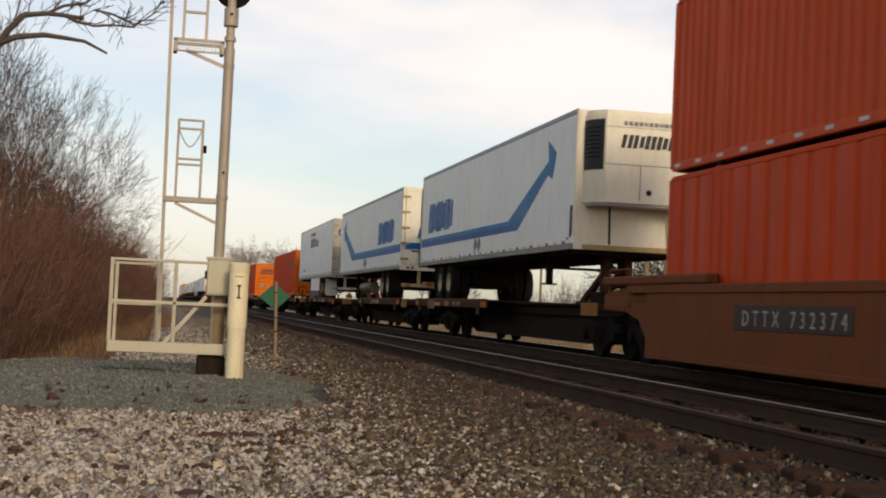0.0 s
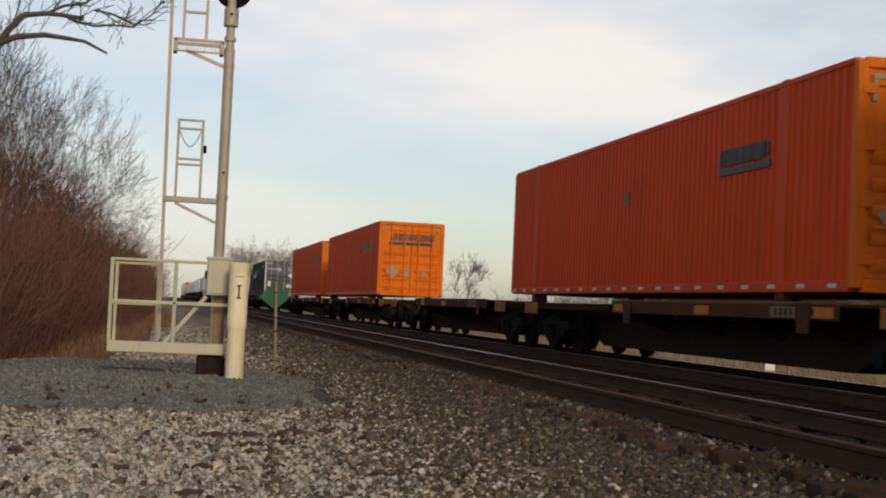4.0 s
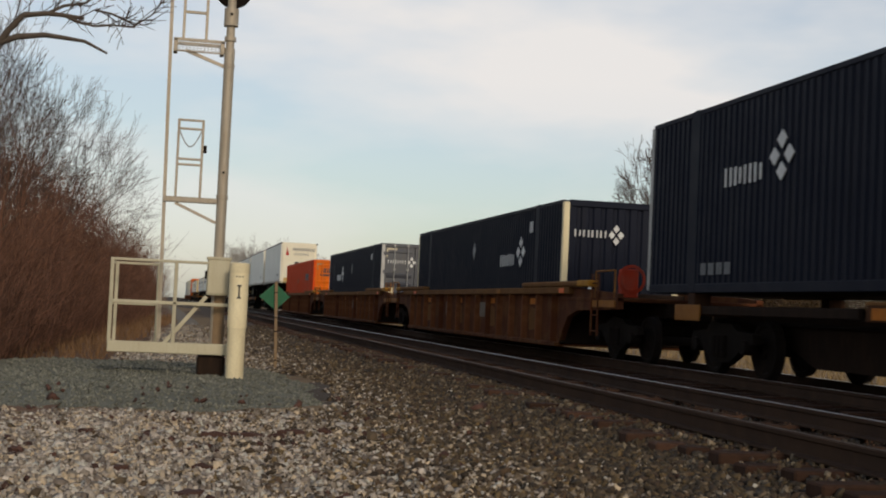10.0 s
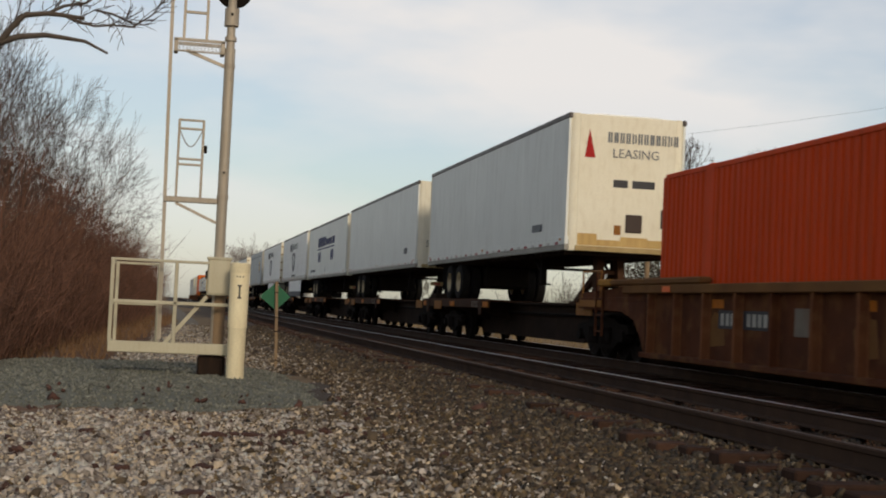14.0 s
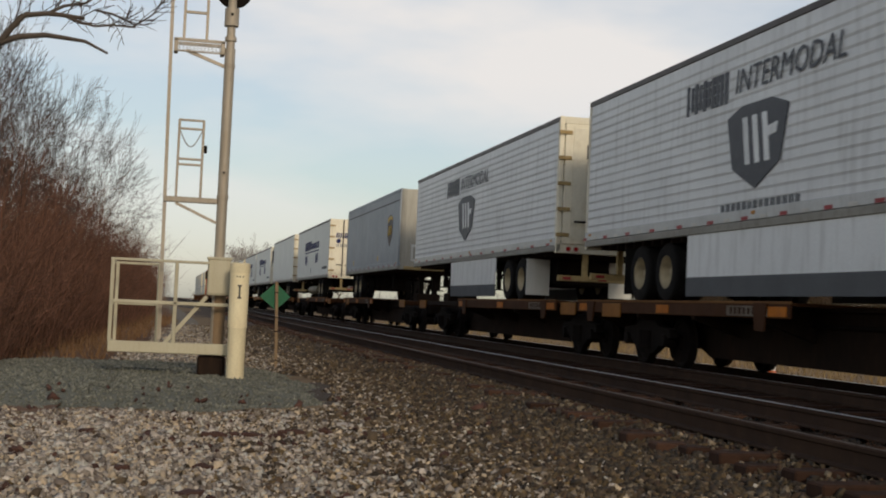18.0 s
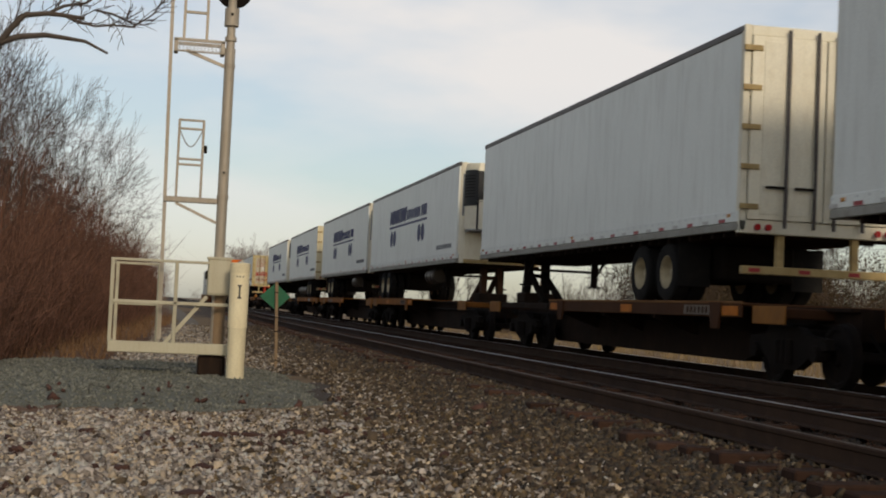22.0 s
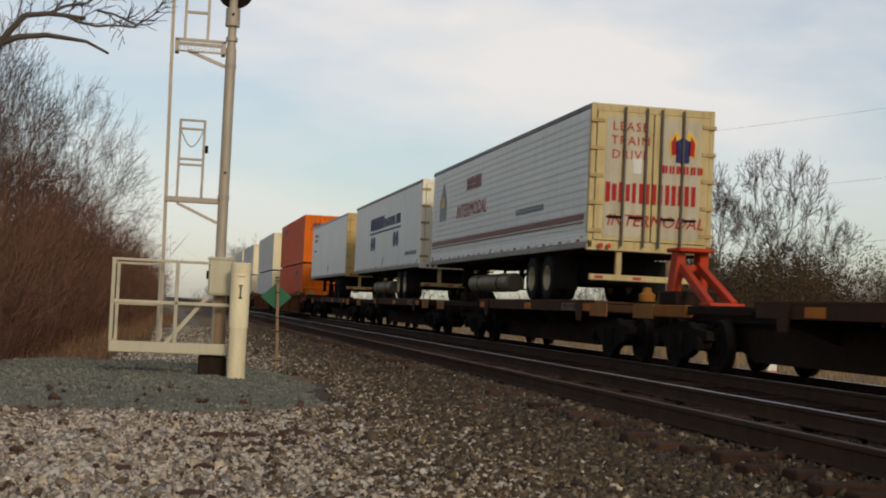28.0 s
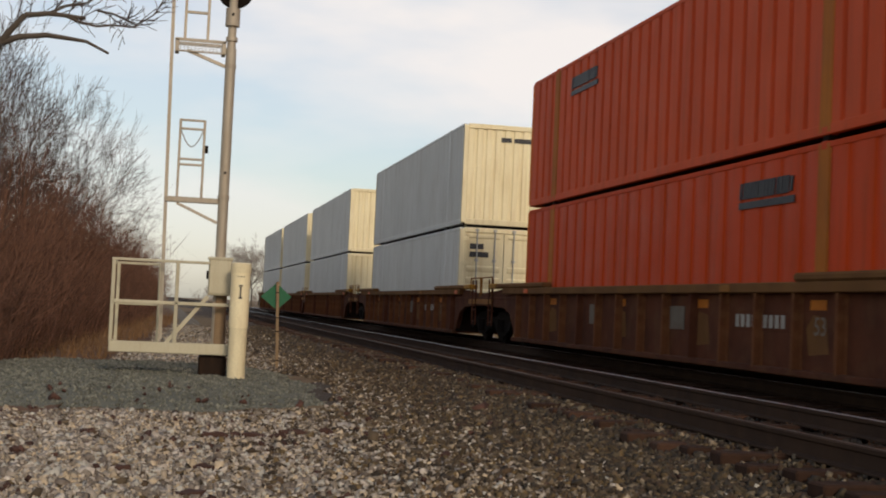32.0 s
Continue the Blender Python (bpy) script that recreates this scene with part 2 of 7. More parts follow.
M["red_mark"] = surface("red_marking", (0.37, 0.018, 0.016), (0.29, 0.018, 0.016), 0.6, 0, 3, 0.5, bump=0, gloss=0.12)
M["shield_grey"] = surface("dark_slate_marking", (0.070, 0.075, 0.088), (0.10, 0.105, 0.118), 0.5, 0, 3, 0.5, bump=0)
M["maroon"] = surface("maroon_stripe", (0.19, 0.05, 0.045), (0.15, 0.05, 0.04), 0.5, 0, 3, 0.5, bump=0)
M["stencil"] = surface("dirty_white_stencil", (0.42, 0.40, 0.35), (0.28, 0.26, 0.22), 0.7, 0, 3, 0.7, bump=0)
M["stencil_back"] = surface("faded_grey_stencil_panel", (0.20, 0.17, 0.135), (0.11, 0.085, 0.06), 0.7, 0, 2, 0.7, 0, RUST, 0.4, 0.05, 50, gloss=0.12)
# Light on the rib faces is put in as a paler brown than the bays.
M["rib_tan"] = surface("dusty_lit_brown_rib", (0.185, 0.070, 0.029), (0.110, 0.041, 0.020), 0.85, 0, 2.5, 0.9, 0, (0.30, 0.15, 0.060), 0.5, 0.15, 40, gloss=0.1)
M["gold"] = surface("gold_marking", (0.60, 0.40, 0.06), (0.5, 0.3, 0.05), 0.5, 0, 3, 0.5, bump=0)
M["brown_mark"] = surface("dark_brown_marking", (0.045, 0.025, 0.018), None, 0.5, 0, 3, 0.5, bump=0)
M["red_hitch"] = surface("red_hitch_paint", (0.46, 0.050, 0.018), (0.36, 0.038, 0.016), 0.6, 0, 2, 0.6, 0, GRIME, 0.4, 0.1, 50, gloss=0.15)
M["black_grille"] = surface("black_grille_plastic", (0.015, 0.016, 0.018), None, 0.45, 0, 2, 0.4, bump=0.05)
M["cream_pipe"] = surface("cream_plastic_pipe", (0.76, 0.665, 0.44), (0.68, 0.58, 0.365), 0.42, 0, 1.4, 0.6, 0.5, (0.40, 0.28, 0.16), 0.3, 0.03, 40)
M["mast"] = surface("silver_painted_steel", (0.38, 0.33, 0.26), (0.30, 0.26, 0.20), 0.5, 0.2, 1.6, 0.6, 0.5, (0.20, 0.14, 0.08), 0.4, 0.06, 60)
M["cage_paint"] = surface("pale_grey_enamel", (0.47, 0.43, 0.31), (0.40, 0.36, 0.255), 0.5, 0.05, 1.6, 0.6, 0.5, (0.25, 0.17, 0.09), 0.3, 0.05, 60)
M["green_sign"] = surface("green_sign_sheet", (0.008, 0.108, 0.045), (0.008, 0.085, 0.040), 0.5, 0, 2, 0.6, 0, (0.08, 0.12, 0.06), 0.2, 0.04, 50)
M["post_wood"] = surface("weathered_post", (0.27, 0.185, 0.105), (0.19, 0.12, 0.07), 0.85, 0, 3, 0.7, 0.5, (0.09, 0.06, 0.04), 0.4, 0.2, 40)
M["rail_side"] = surface("rusty_rail_steel", (0.060, 0.036, 0.024), (0.040, 0.026, 0.020), 0.85, 0.0, 2, 0.7, 0, (0.10, 0.055, 0.032), 0.4, 0.12, 50, gloss=0.08)
M["rail_top"] = surface("polished_rail_head", (0.82, 0.81, 0.82), (0.70, 0.69, 0.69), 0.34, 1.0, 3, 0.6, 0, (0.25, 0.2, 0.17), 0.2, 0.02, 60)
M["rail_dull"] = surface("worn_brown_rail_head", (0.075, 0.052, 0.038), (0.05, 0.036, 0.028), 0.6, 0.3, 3, 0.6, 0, (0.08, 0.06, 0.05), 0.3, 0.04, 60)
M["tie"] = surface("creosoted_tie", (0.040, 0.021, 0.014), (0.082, 0.042, 0.026), 0.9, 0, 3.5, 0.9, 0, (0.016, 0.011, 0.009), 0.7, 0.4, 18, vary=0.45, gloss=0.12)
M["ballast"] = surface("dirty_brown_ballast", (0.070, 0.050, 0.034), (0.045, 0.032, 0.023), 0.95, 0, 3, 0.8, 0, (0.094, 0.065, 0.046), 0.5, 0.9, 26)
M["stone_brown"] = surface("brown_ballast_stone", (0.102, 0.073, 0.044), (0.055, 0.039, 0.024), 0.9, 0, 5, 0.4, 0, (0.178, 0.132, 0.081), 0.25, 0.35, 45, vary=0.3, island=True, tones=((0.042, 0.030, 0.019), (0.144, 0.097, 0.044), (0.085, 0.061, 0.039), (0.187, 0.138, 0.088), (0.056, 0.039, 0.026), (0.119, 0.086, 0.053), (0.170, 0.112, 0.049), (0.072, 0.043, 0.024), (0.254, 0.201, 0.141)))
M["stone_umber"] = surface("umber_ballast_stone", (0.072, 0.052, 0.032), (0.046, 0.033, 0.021), 0.9, 0, 5, 0.35, 0, (0.115, 0.086, 0.054), 0.25, 0.35, 45, vary=0.25, island=True, tones=((0.038, 0.029, 0.021), (0.080, 0.055, 0.027), (0.055, 0.043, 0.030), (0.112, 0.086, 0.054), (0.046, 0.040, 0.034), (0.067, 0.045, 0.029), (0.092, 0.061, 0.029), (0.050, 0.030, 0.019), (0.165, 0.132, 0.090)))
M["stone_pale"] = surface("pale_limestone_ballast", (0.427, 0.363, 0.293), (0.240, 0.202, 0.158), 0.9, 0, 5, 0.4, 0, (0.614, 0.534, 0.452), 0.25, 0.35, 45, vary=0.25, island=True, tones=((0.494, 0.420, 0.342), (0.266, 0.216, 0.164), (0.620, 0.585, 0.496), (0.147, 0.111, 0.084), (0.427, 0.330, 0.211), (0.573, 0.502, 0.427), (0.087, 0.063, 0.050), (0.361, 0.305, 0.247), (0.494, 0.381, 0.247)))
M["stone_rust"] = surface("rusty_dark_stone", (0.078, 0.038, 0.028), (0.045, 0.026, 0.021), 0.9, 0, 5, 0.7, 0, (0.13, 0.062, 0.040), 0.4, 0.35, 45, vary=0.35, island=True)
M["oily_bed"] = surface("oily_black_ballast", (0.026, 0.022, 0.019), (0.016, 0.014, 0.012), 0.95, 0, 3, 0.8, 0, (0.05, 0.04, 0.03), 0.4, 0.9, 26, gloss=0.1)
M["stone_oily"] = surface("oily_dark_stone", (0.034, 0.028, 0.023), (0.022, 0.018, 0.015), 0.9, 0, 5, 0.6, 0, (0.07, 0.055, 0.04), 0.3, 0.35, 45, vary=0.5, island=True)
M["litter"] = surface("red_brown_leaf_litter", (0.1575, 0.0832, 0.0450), (0.0975, 0.0544, 0.0330), 0.95, 0, 1.4, 0.8, 0, (0.2550, 0.1600, 0.0825), 0.45, 0.9, 12)
M["litter_grass"] = surface("withered_brown_grass", (0.21, 0.118, 0.055), (0.13, 0.070, 0.036), 0.9, 0, 1.0, 0.7, bump=0, vary=0.35, island=True)
M["ochre_post"] = surface("ochre_rusted_post", (0.52, 0.165, 0.024), (0.38, 0.115, 0.02), 0.7, 0, 1.0, 0.7, 0.6, (0.20, 0.08, 0.02), 0.4, 0.08, 45, gloss=0.15)
M["door_grey"] = surface("dirty_grey_door_sheet", (0.46, 0.42, 0.32), (0.37, 0.33, 0.24), 0.55, 0, 1.1, 0.7, 0.6, (0.22, 0.15, 0.075), 0.45, 0.06, 40, gloss=0.2)
M["well_tail"] = surface("dark_red_brown_well_paint", (0.118, 0.041, 0.021), (0.064, 0.026, 0.017), 0.85, 0, 1.6, 0.9, 0, (0.17, 0.085, 0.040), 0.45, 0.15, 40, gloss=0.1)
M["pad_gravel"] = surface("fine_grey_green_gravel", (0.165, 0.165, 0.130), (0.115, 0.115, 0.092), 0.95, 0, 1.2, 0.7, 0, (0.225, 0.210, 0.160), 0.5, 0.9, 55)
M["pad_stone"] = surface("grey_green_chippings", (0.180, 0.178, 0.140), (0.120, 0.120, 0.096), 0.9, 0, 6, 0.7, 0, (0.250, 0.232, 0.180), 0.4, 0.3, 60, vary=0.45, island=True)
M["path_gravel"] = surface("grey_brown_path_gravel", (0.215, 0.185, 0.145), (0.130, 0.108, 0.082), 0.95, 0, 2.2, 0.8, 0, (0.30, 0.265, 0.21), 0.5, 0.9, 30)
M["earth"] = surface("dry_grass_ground", (0.19, 0.125, 0.062), (0.115, 0.07, 0.038), 0.95, 0, 0.8, 0.8, 0, (0.27, 0.19, 0.095), 0.5, 0.8, 9)
M["grass"] = surface("dead_grass_blades", (0.30, 0.21, 0.09), (0.20, 0.12, 0.055), 0.9, 0, 1.0, 0.7, bump=0, vary=0.35, island=True)
M["bark"] = surface("grey_brown_bark", (0.096, 0.076, 0.060), (0.064, 0.050, 0.040), 0.9, 0, 2, 0.7, 0.5, (0.136, 0.116, 0.096), 0.4, 0.4, 18)
M["brush"] = surface("reddish_brown_stems", (0.1653, 0.0806, 0.0497), (0.1083, 0.0538, 0.0346), 0.9, 0, 0.6, 0.7, bump=0, vary=0.5, island=True)
M["twig"] = surface("bare_grey_brown_twigs", (0.074, 0.051, 0.039), (0.054, 0.038, 0.029), 0.9, 0, 0.6, 0.6, bump=0, vary=0.3, island=True)
M["scrub_leaf"] = surface("rusty_winter_leaves", (0.078, 0.047, 0.019), (0.058, 0.040, 0.018), 0.85, 0, 0.5, 0.8, bump=0, vary=0.3, island=True)
# Distance haze is put into this colour, paler than the near twigs.
M["far_wood"] = surface("haze_paled_bare_wood", (0.27, 0.232, 0.205), (0.21, 0.18, 0.155), 0.95, 0, 0.2, 0.6, bump=0, vary=0.2, island=True)
M["cardboard"] = surface("white_painted_box", (0.72, 0.70, 0.66), None, 0.6, 0, 3, 0.5, bump=0.05)
M["orange_mark"] = surface("orange_marker_paint", (0.75, 0.14, 0.02), None, 0.5, 0, 3, 0.5, bump=0)
M["amber"] = surface("amber_lens", (0.55, 0.22, 0.02), None, 0.25, 0, 3, 0.4, bump=0)
M["red_lens"] = surface("red_lamp_lens", (0.40, 0.02, 0.02), None, 0.25, 0, 3, 0.4, bump=0)
M["wire"] = surface("dark_cable", (0.04, 0.04, 0.04), None, 0.6, 0, 1, 0.4, bump=0)


# ---- mesh helpers ----
class Mesh:
    """Collects faces for one part."""

    def __init__(self):
        self.v, self.f = [], []

    def add(self, verts, faces):
        k = len(self.v)
        self.v += [tuple(p) for p in verts]
        self.f += [tuple(i + k for i in q) for q in faces]
        return self

    def box(self, x0, x1, y0, y1, z0, z1, c=0.008):
        """A box with chamfered edges."""
        c = min(c, 0.3 * min(x1 - x0, y1 - y0, z1 - z0))
        lo, hi, vs, ix = (x0, y0, z0), (x1, y1, z1), [], {}
        for sx in (0, 1):
            for sy in (0, 1):
                for sz in (0, 1):
                    s = (sx, sy, sz)
                    for ax in range(3):
                        p = [(hi if s[k] else lo)[k] + (0 if k == ax else (-c if s[k] else c)) for k in range(3)]
                        ix[(s, ax)] = len(vs)
                        vs.append(p)
        fs = []
        for ax in range(3):
            b, d = (ax + 1) % 3, (ax + 2) % 3
            for side in (0, 1):
                q = []
                for u, w in ((0, 0), (1, 0), (1, 1), (0, 1)):
                    s = [0, 0, 0]
                    s[ax], s[b], s[d] = side, u, w
                    q.append(ix[(tuple(s), ax)])
                fs.append(tuple(q if side else q[::-1]))
            for u in (0, 1):
                for w in (0, 1):
                    s0, s1 = [0, 0, 0], [0, 0, 0]
                    s0[b], s0[d], s1[b], s1[d], s1[ax] = u, w, u, w, 1
                    s0, s1 = tuple(s0), tuple(s1)
                    q = [ix[(s0, b)], ix[(s1, b)], ix[(s1, d)], ix[(s0, d)]]
                    fs.append(tuple(q if (u != w) else q[::-1]))
        for s in {k[0] for k in ix}:
            q = [ix[(s, 0)], ix[(s, 1)], ix[(s, 2)]]
            fs.append(tuple(q if sum(s) % 2 else q[::-1]))
        return self.add(vs, fs)

    def rod(self, p, q, r, n=8, r2=None, caps=True):
        p, q = Vector(p), Vector(q)
        d = (q - p).normalized()
        a = d.orthogonal().normalized()
        b = d.cross(a)
        r2 = r if r2 is None else r2
        ring = [(math.cos(2 * math.pi * i / n), math.sin(2 * math.pi * i / n)) for i in range(n)]
        vs = [p + (a * x + b * y) * r for x, y in ring] + [q + (a * x + b * y) * r2 for x, y in ring]
        fs = [(i, (i + 1) % n, n + (i + 1) % n, n + i) for i in range(n)]
        if caps:
            fs += [tuple(range(n))[::-1], tuple(range(n, 2 * n))]
        return self.add(vs, fs)

    def bar(self, p, q, w, h, up=(0, 0, 1)):
        """A rectangular bar from p to q, w across and h along up."""
        p, q, up = Vector(p), Vector(q), Vector(up)
        d = (q - p).normalized()
        s = d.cross(up).normalized() * (w / 2)
        u = s.cross(d).normalized() * (h / 2)
        vs = [e + i * s + j * u for e in (p, q) for i, j in ((-1, -1), (1, -1), (1, 1), (-1, 1))]
        return self.add(vs, [(0, 1, 2, 3), (7, 6, 5, 4), (0, 4, 5, 1), (1, 5, 6, 2), (2, 6, 7, 3), (3, 7, 4, 0)])

    def prism(self, outline, axis, lo, hi):
        """A closed outline pushed along an axis: x takes (y, z), y takes (x, z), z takes (x, y)."""
        n = len(outline)

        def at(uv, w):
            return {"x": (w, uv[0], uv[1]), "y": (uv[0], w, uv[1]), "z": (uv[0], uv[1], w)}[axis]
        vs = [at(u, lo) for u in outline] + [at(u, hi) for u in outline]
        fs = [(i, (i + 1) % n, n + (i + 1) % n, n + i) for i in range(n)] + [tuple(range(n))[::-1], tuple(range(n, 2 * n))]
        return self.add(vs, fs)

    def lathe(self, profile, centre, axis="x", n=20):
        """A profile of (radius, offset along the axis) turned round the axis."""
        vs, fs, m = [], [], len(profile)
        for i in range(n):
            a = 2 * math.pi * i / n
            for r, o in profile:
                u, w = r * math.cos(a), r * math.sin(a)
                p = {"x": (o, u, w), "y": (u, o, w), "z": (u, w, o)}[axis]
                vs.append((centre[0] + p[0], centre[1] + p[1], centre[2] + p[2]))
        for i in range(n):
            j = (i + 1) % n
            for k in range(m - 1):
                fs.append((i * m + k, j * m + k, j * m + k + 1, i * m + k + 1))
        return self.add(vs, fs)

    def data(self, name):
        me = bpy.data.meshes.new(name)
        me.from_pydata(self.v, [], self.f)
        bm = bmesh.new()
        bm.from_mesh(me)
        bmesh.ops.recalc_face_normals(bm, faces=bm.faces)
        bm.to_mesh(me)
        bm.free()
        me.shade_smooth()
        me.set_sharp_from_angle(angle=radians(32))
        return me


CACHE = {}


def part(name, mesh, material, parent=None, label="", at=None):
    """One mesh object, under a thing or a part. mesh: a Mesh, or a function that makes one, whose data is shared between alike parts."""
    if callable(mesh):
        key = (mesh, material.name)
        if key not in CACHE:
            CACHE[key] = mesh().data(name)
            CACHE[key].materials.append(material)
        data = CACHE[key]
    elif isinstance(mesh, Mesh):
        data = mesh.data(name)
        data.materials.append(material)
    else:
        data = mesh
    ob = new(name, data)
    if parent:
        ob.parent = parent
    if at is not None:
        ob.matrix_basis = at if isinstance(at, Matrix) else Matrix.Translation(at)
    if label:
        ob["label"] = label
    return ob


def thing(name, label, category, group="", kind="", at=(0, 0, 0)):
    ob = new(name)
    ob.empty_display_size = 0.3
    ob.location = at
    return tagged(ob, label, category, group, kind)


def writing(text, size, material, parent, m, name="lettering", spacing=1.0, extrude=0.002, slant=0.0):
    """Words in the built-in font as a thin raised mesh; m places their lower left corner."""
    cu = bpy.data.curves.new(name, "FONT")
    cu.body, cu.size, cu.extrude, cu.space_character, cu.resolution_u = text, size, extrude, spacing, 2
    cu.shear = slant
    tmp = new(name, cu)
    me = bpy.data.meshes.new_from_object(tmp)
    bpy.data.objects.remove(tmp)
    me.materials.append(material)
    ob = new(name, me)
    ob.parent = parent
    ob.matrix_basis = m
    return ob


def quick(name, verts, faces, material, smooth=False):
    """A large mesh from arrays; faces are all triangles or all quads."""
    verts, faces = np.asarray(verts, np.float32), np.asarray(faces, np.int32)
    k = faces.shape[1]
    me = bpy.data.meshes.new(name)
    me.vertices.add(len(verts))
    me.vertices.foreach_set("co", verts.ravel())
    me.loops.add(faces.size)
    me.loops.foreach_set("vertex_index", faces.ravel())
    me.polygons.add(len(faces))
    me.polygons.foreach_set("loop_start", np.arange(0, faces.size, k, dtype=np.int32))
    me.update(calc_edges=True)
    me.validate()
    if smooth:
        me.shade_smooth()
    me.materials.append(material)
    return me


# ---- ground, ballast and tracks ----
NEAR_X, FAR_X, NEAR_Z, FAR_Z = 5.63, 9.451, -0.124, -0.122


def lie(x, y):
    """Height of the natural ground."""
    z = -0.52 - 0.12 * max(0.0, min(1.0, (-1.5 - x) / 4))
    if x > 13:
        z = -0.50 - 0.25 * max(0.0, min(1.0, (x - 16) / 10))
    d = math.hypot(x, y)
    return z + 0.05 * noise.noise((x * 0.35, y * 0.35, 0)) + (0.25 * noise.noise((x * 0.02, y * 0.02, 5)) if d > 60 else 0)


def build_ground():
    xs = [-1500, -700, -300, -150, -80, -50, -30, -20, -14] + [-10 + 0.5 * i for i in range(24)] + [2.5, 6, 10, 12] + [13 + i for i in range(14)] + [30, 36, 44, 55, 70, 100, 150, 300, 700, 1500]
    ys = [-600, -200, -80, -40, -20, -10, -4] + [0.8 * i for i in range(50)] + [42 + 3 * i for i in range(20)] + [110, 130, 160, 200, 260, 350, 500, 800, 1400, 2500]
    vs = [(x, y, lie(x, y)) for y in ys for x in xs]
    n = len(xs)
    fs = [(j * n + i, j * n + i + 1, (j + 1) * n + i + 1, (j + 1) * n + i) for j in range(len(ys) - 1) for i in range(n - 1)]
    ob = new("ground", quick("ground", vs, fs, M["earth"], True))
    tagged(ob, "rough ground of dead tan grass and bare earth", "ground", kind="structure")
    return ob


BED = [(0.2, -0.58), (1.6, -0.52), (3.2, -0.48), (3.7, -0.462), (4.1, -0.452), (4.3, -0.415), (4.5, -0.352), (4.8, -0.338), (5.1, -0.350), (6.2, -0.365), (6.5, -0.36), (7.3, -0.35), (8.3, -0.35), (10.6, -0.35), (11.4, -0.40), (12.6, -0.58)]


def bed_z(x, y=0.0):
    """Top of the ballast; past the ties laid bare at y < 13 it is heaped nearer the rail."""
    heap = 0.062 * max(0.0, min(1.0, (y - 11.0) / 4)) * max(0.0, 1 - abs(x - 4.22) / 0.55)
    for (a, za), (b, zb) in zip(BED, BED[1:]):
        if a <= x <= b:
            return za + (zb - za) * (x - a) / (b - a) + heap
    return -0.6


def build_bed():
    ys = np.concatenate([np.arange(-30, 2, 4), np.arange(2, 30, 0.3), np.arange(30, 90, 2), [100, 130, 180, 260, 400, 600, 900, 1500]])
    for name, xs, m, label in (("ballast_shoulder", np.arange(0.2, 5.21, 0.2), "ballast", "dirty brown ballast shoulder beside the tracks"),
                               ("ballast_bed", np.concatenate([[5.02], np.arange(5.3, 12.5, 0.5), [12.6]]), "oily_bed", "oily blackened ballast under two tracks")):
        lift = 0.004 if name == "ballast_bed" else 0.0
        vs = [(x, y, bed_z(x, y) + lift + 0.02 * noise.noise((x * 2, y * 2, 3))) for y in ys for x in xs]
        n = len(xs)
        fs = [(j * n + i, j * n + i + 1, (j + 1) * n + i + 1, (j + 1) * n + i) for j in range(len(ys) - 1) for i in range(n - 1)]
        tagged(new(name, quick(name, vs, fs, M[m], True)), label, "ballast", kind="structure")


def rail_outline(x, top):
    h = [(-0.07, -0.18), (0.07, -0.18), (0.07, -0.168), (0.012, -0.15), (0.010, -0.05), (0.034, -0.038), (0.036, -0.008), (0.028, 0.0), (-0.028, 0.0), (-0.036, -0.008), (-0.034, -0.038), (-0.010, -0.05), (-0.012, -0.15), (-0.07, -0.168)]
    return [(x + a, top + b) for a, b in h]


def build_track(name, x, top, label, first, count):
    track = thing(name, label, "track", kind="structure", at=(0, 0, 0))
    for s in (-1, 1):
        r = part("rail", Mesh().prism(rail_outline(x + s * 0.7525, top), "y", -40, 1400), M["rail_side"], track, "rusty steel rail with a polished head")
        part("rail_head", Mesh().box(x + s * 0.7525 - 0.027, x + s * 0.7525 + 0.027, -40, 1400, top - 0.002, top + 0.0035, 0.001), M["rail_dull"] if s < 0 and name == "near_track" else M["rail_top"], r, "bright polished running surface")

    def tie():
        return Mesh().box(-1.38, 1.3, -0.115, 0.115, -0.09, 0.09, 0.015)

    def plate():
        m = Mesh()
        for s in (-1, 1):
            m.box(s * 0.7525 - 0.17, s * 0.7525 + 0.17, -0.09, 0.09, 0.0895, 0.099, 0.003)
            for a in (-0.11, 0.11):
                for b in (-0.05, 0.05):
                    m.box(s * 0.7525 + a - 0.012, s * 0.7525 + a + 0.012, b - 0.012, b + 0.012, 0.098, 0.118, 0.003)
        return m
    rnd = random.Random(name)
    for i in range(count):
        y = first + 0.54 * i + rnd.uniform(-0.09, 0.09)
        t = part("tie", tie, M["tie"], track, at=pose(x + rnd.uniform(-0.14, 0.10), y, top - 0.275 + rnd.choice((-0.03, -0.018, -0.01, 0.0, 0.004)), 0, rnd.uniform(-0.4, 0.4), rnd.uniform(-2.5, 2.5)))
        if 12 < i < 84:
            part("tie_plate", plate, M["rail_side"], t)
    return track


BLOCK_V = np.array([(a, b, c) for a in (-1, 1) for b in (-1, 1) for c in (-1, 1)]) * 0.62
BLOCK_F = np.array([(0, 1, 3), (0, 3, 2), (4, 6, 7), (4, 7, 5), (0, 4, 5), (0, 5, 1), (2, 3, 7), (2, 7, 6), (0, 2, 6), (0, 6, 4), (1, 5, 7), (1, 7, 3)])


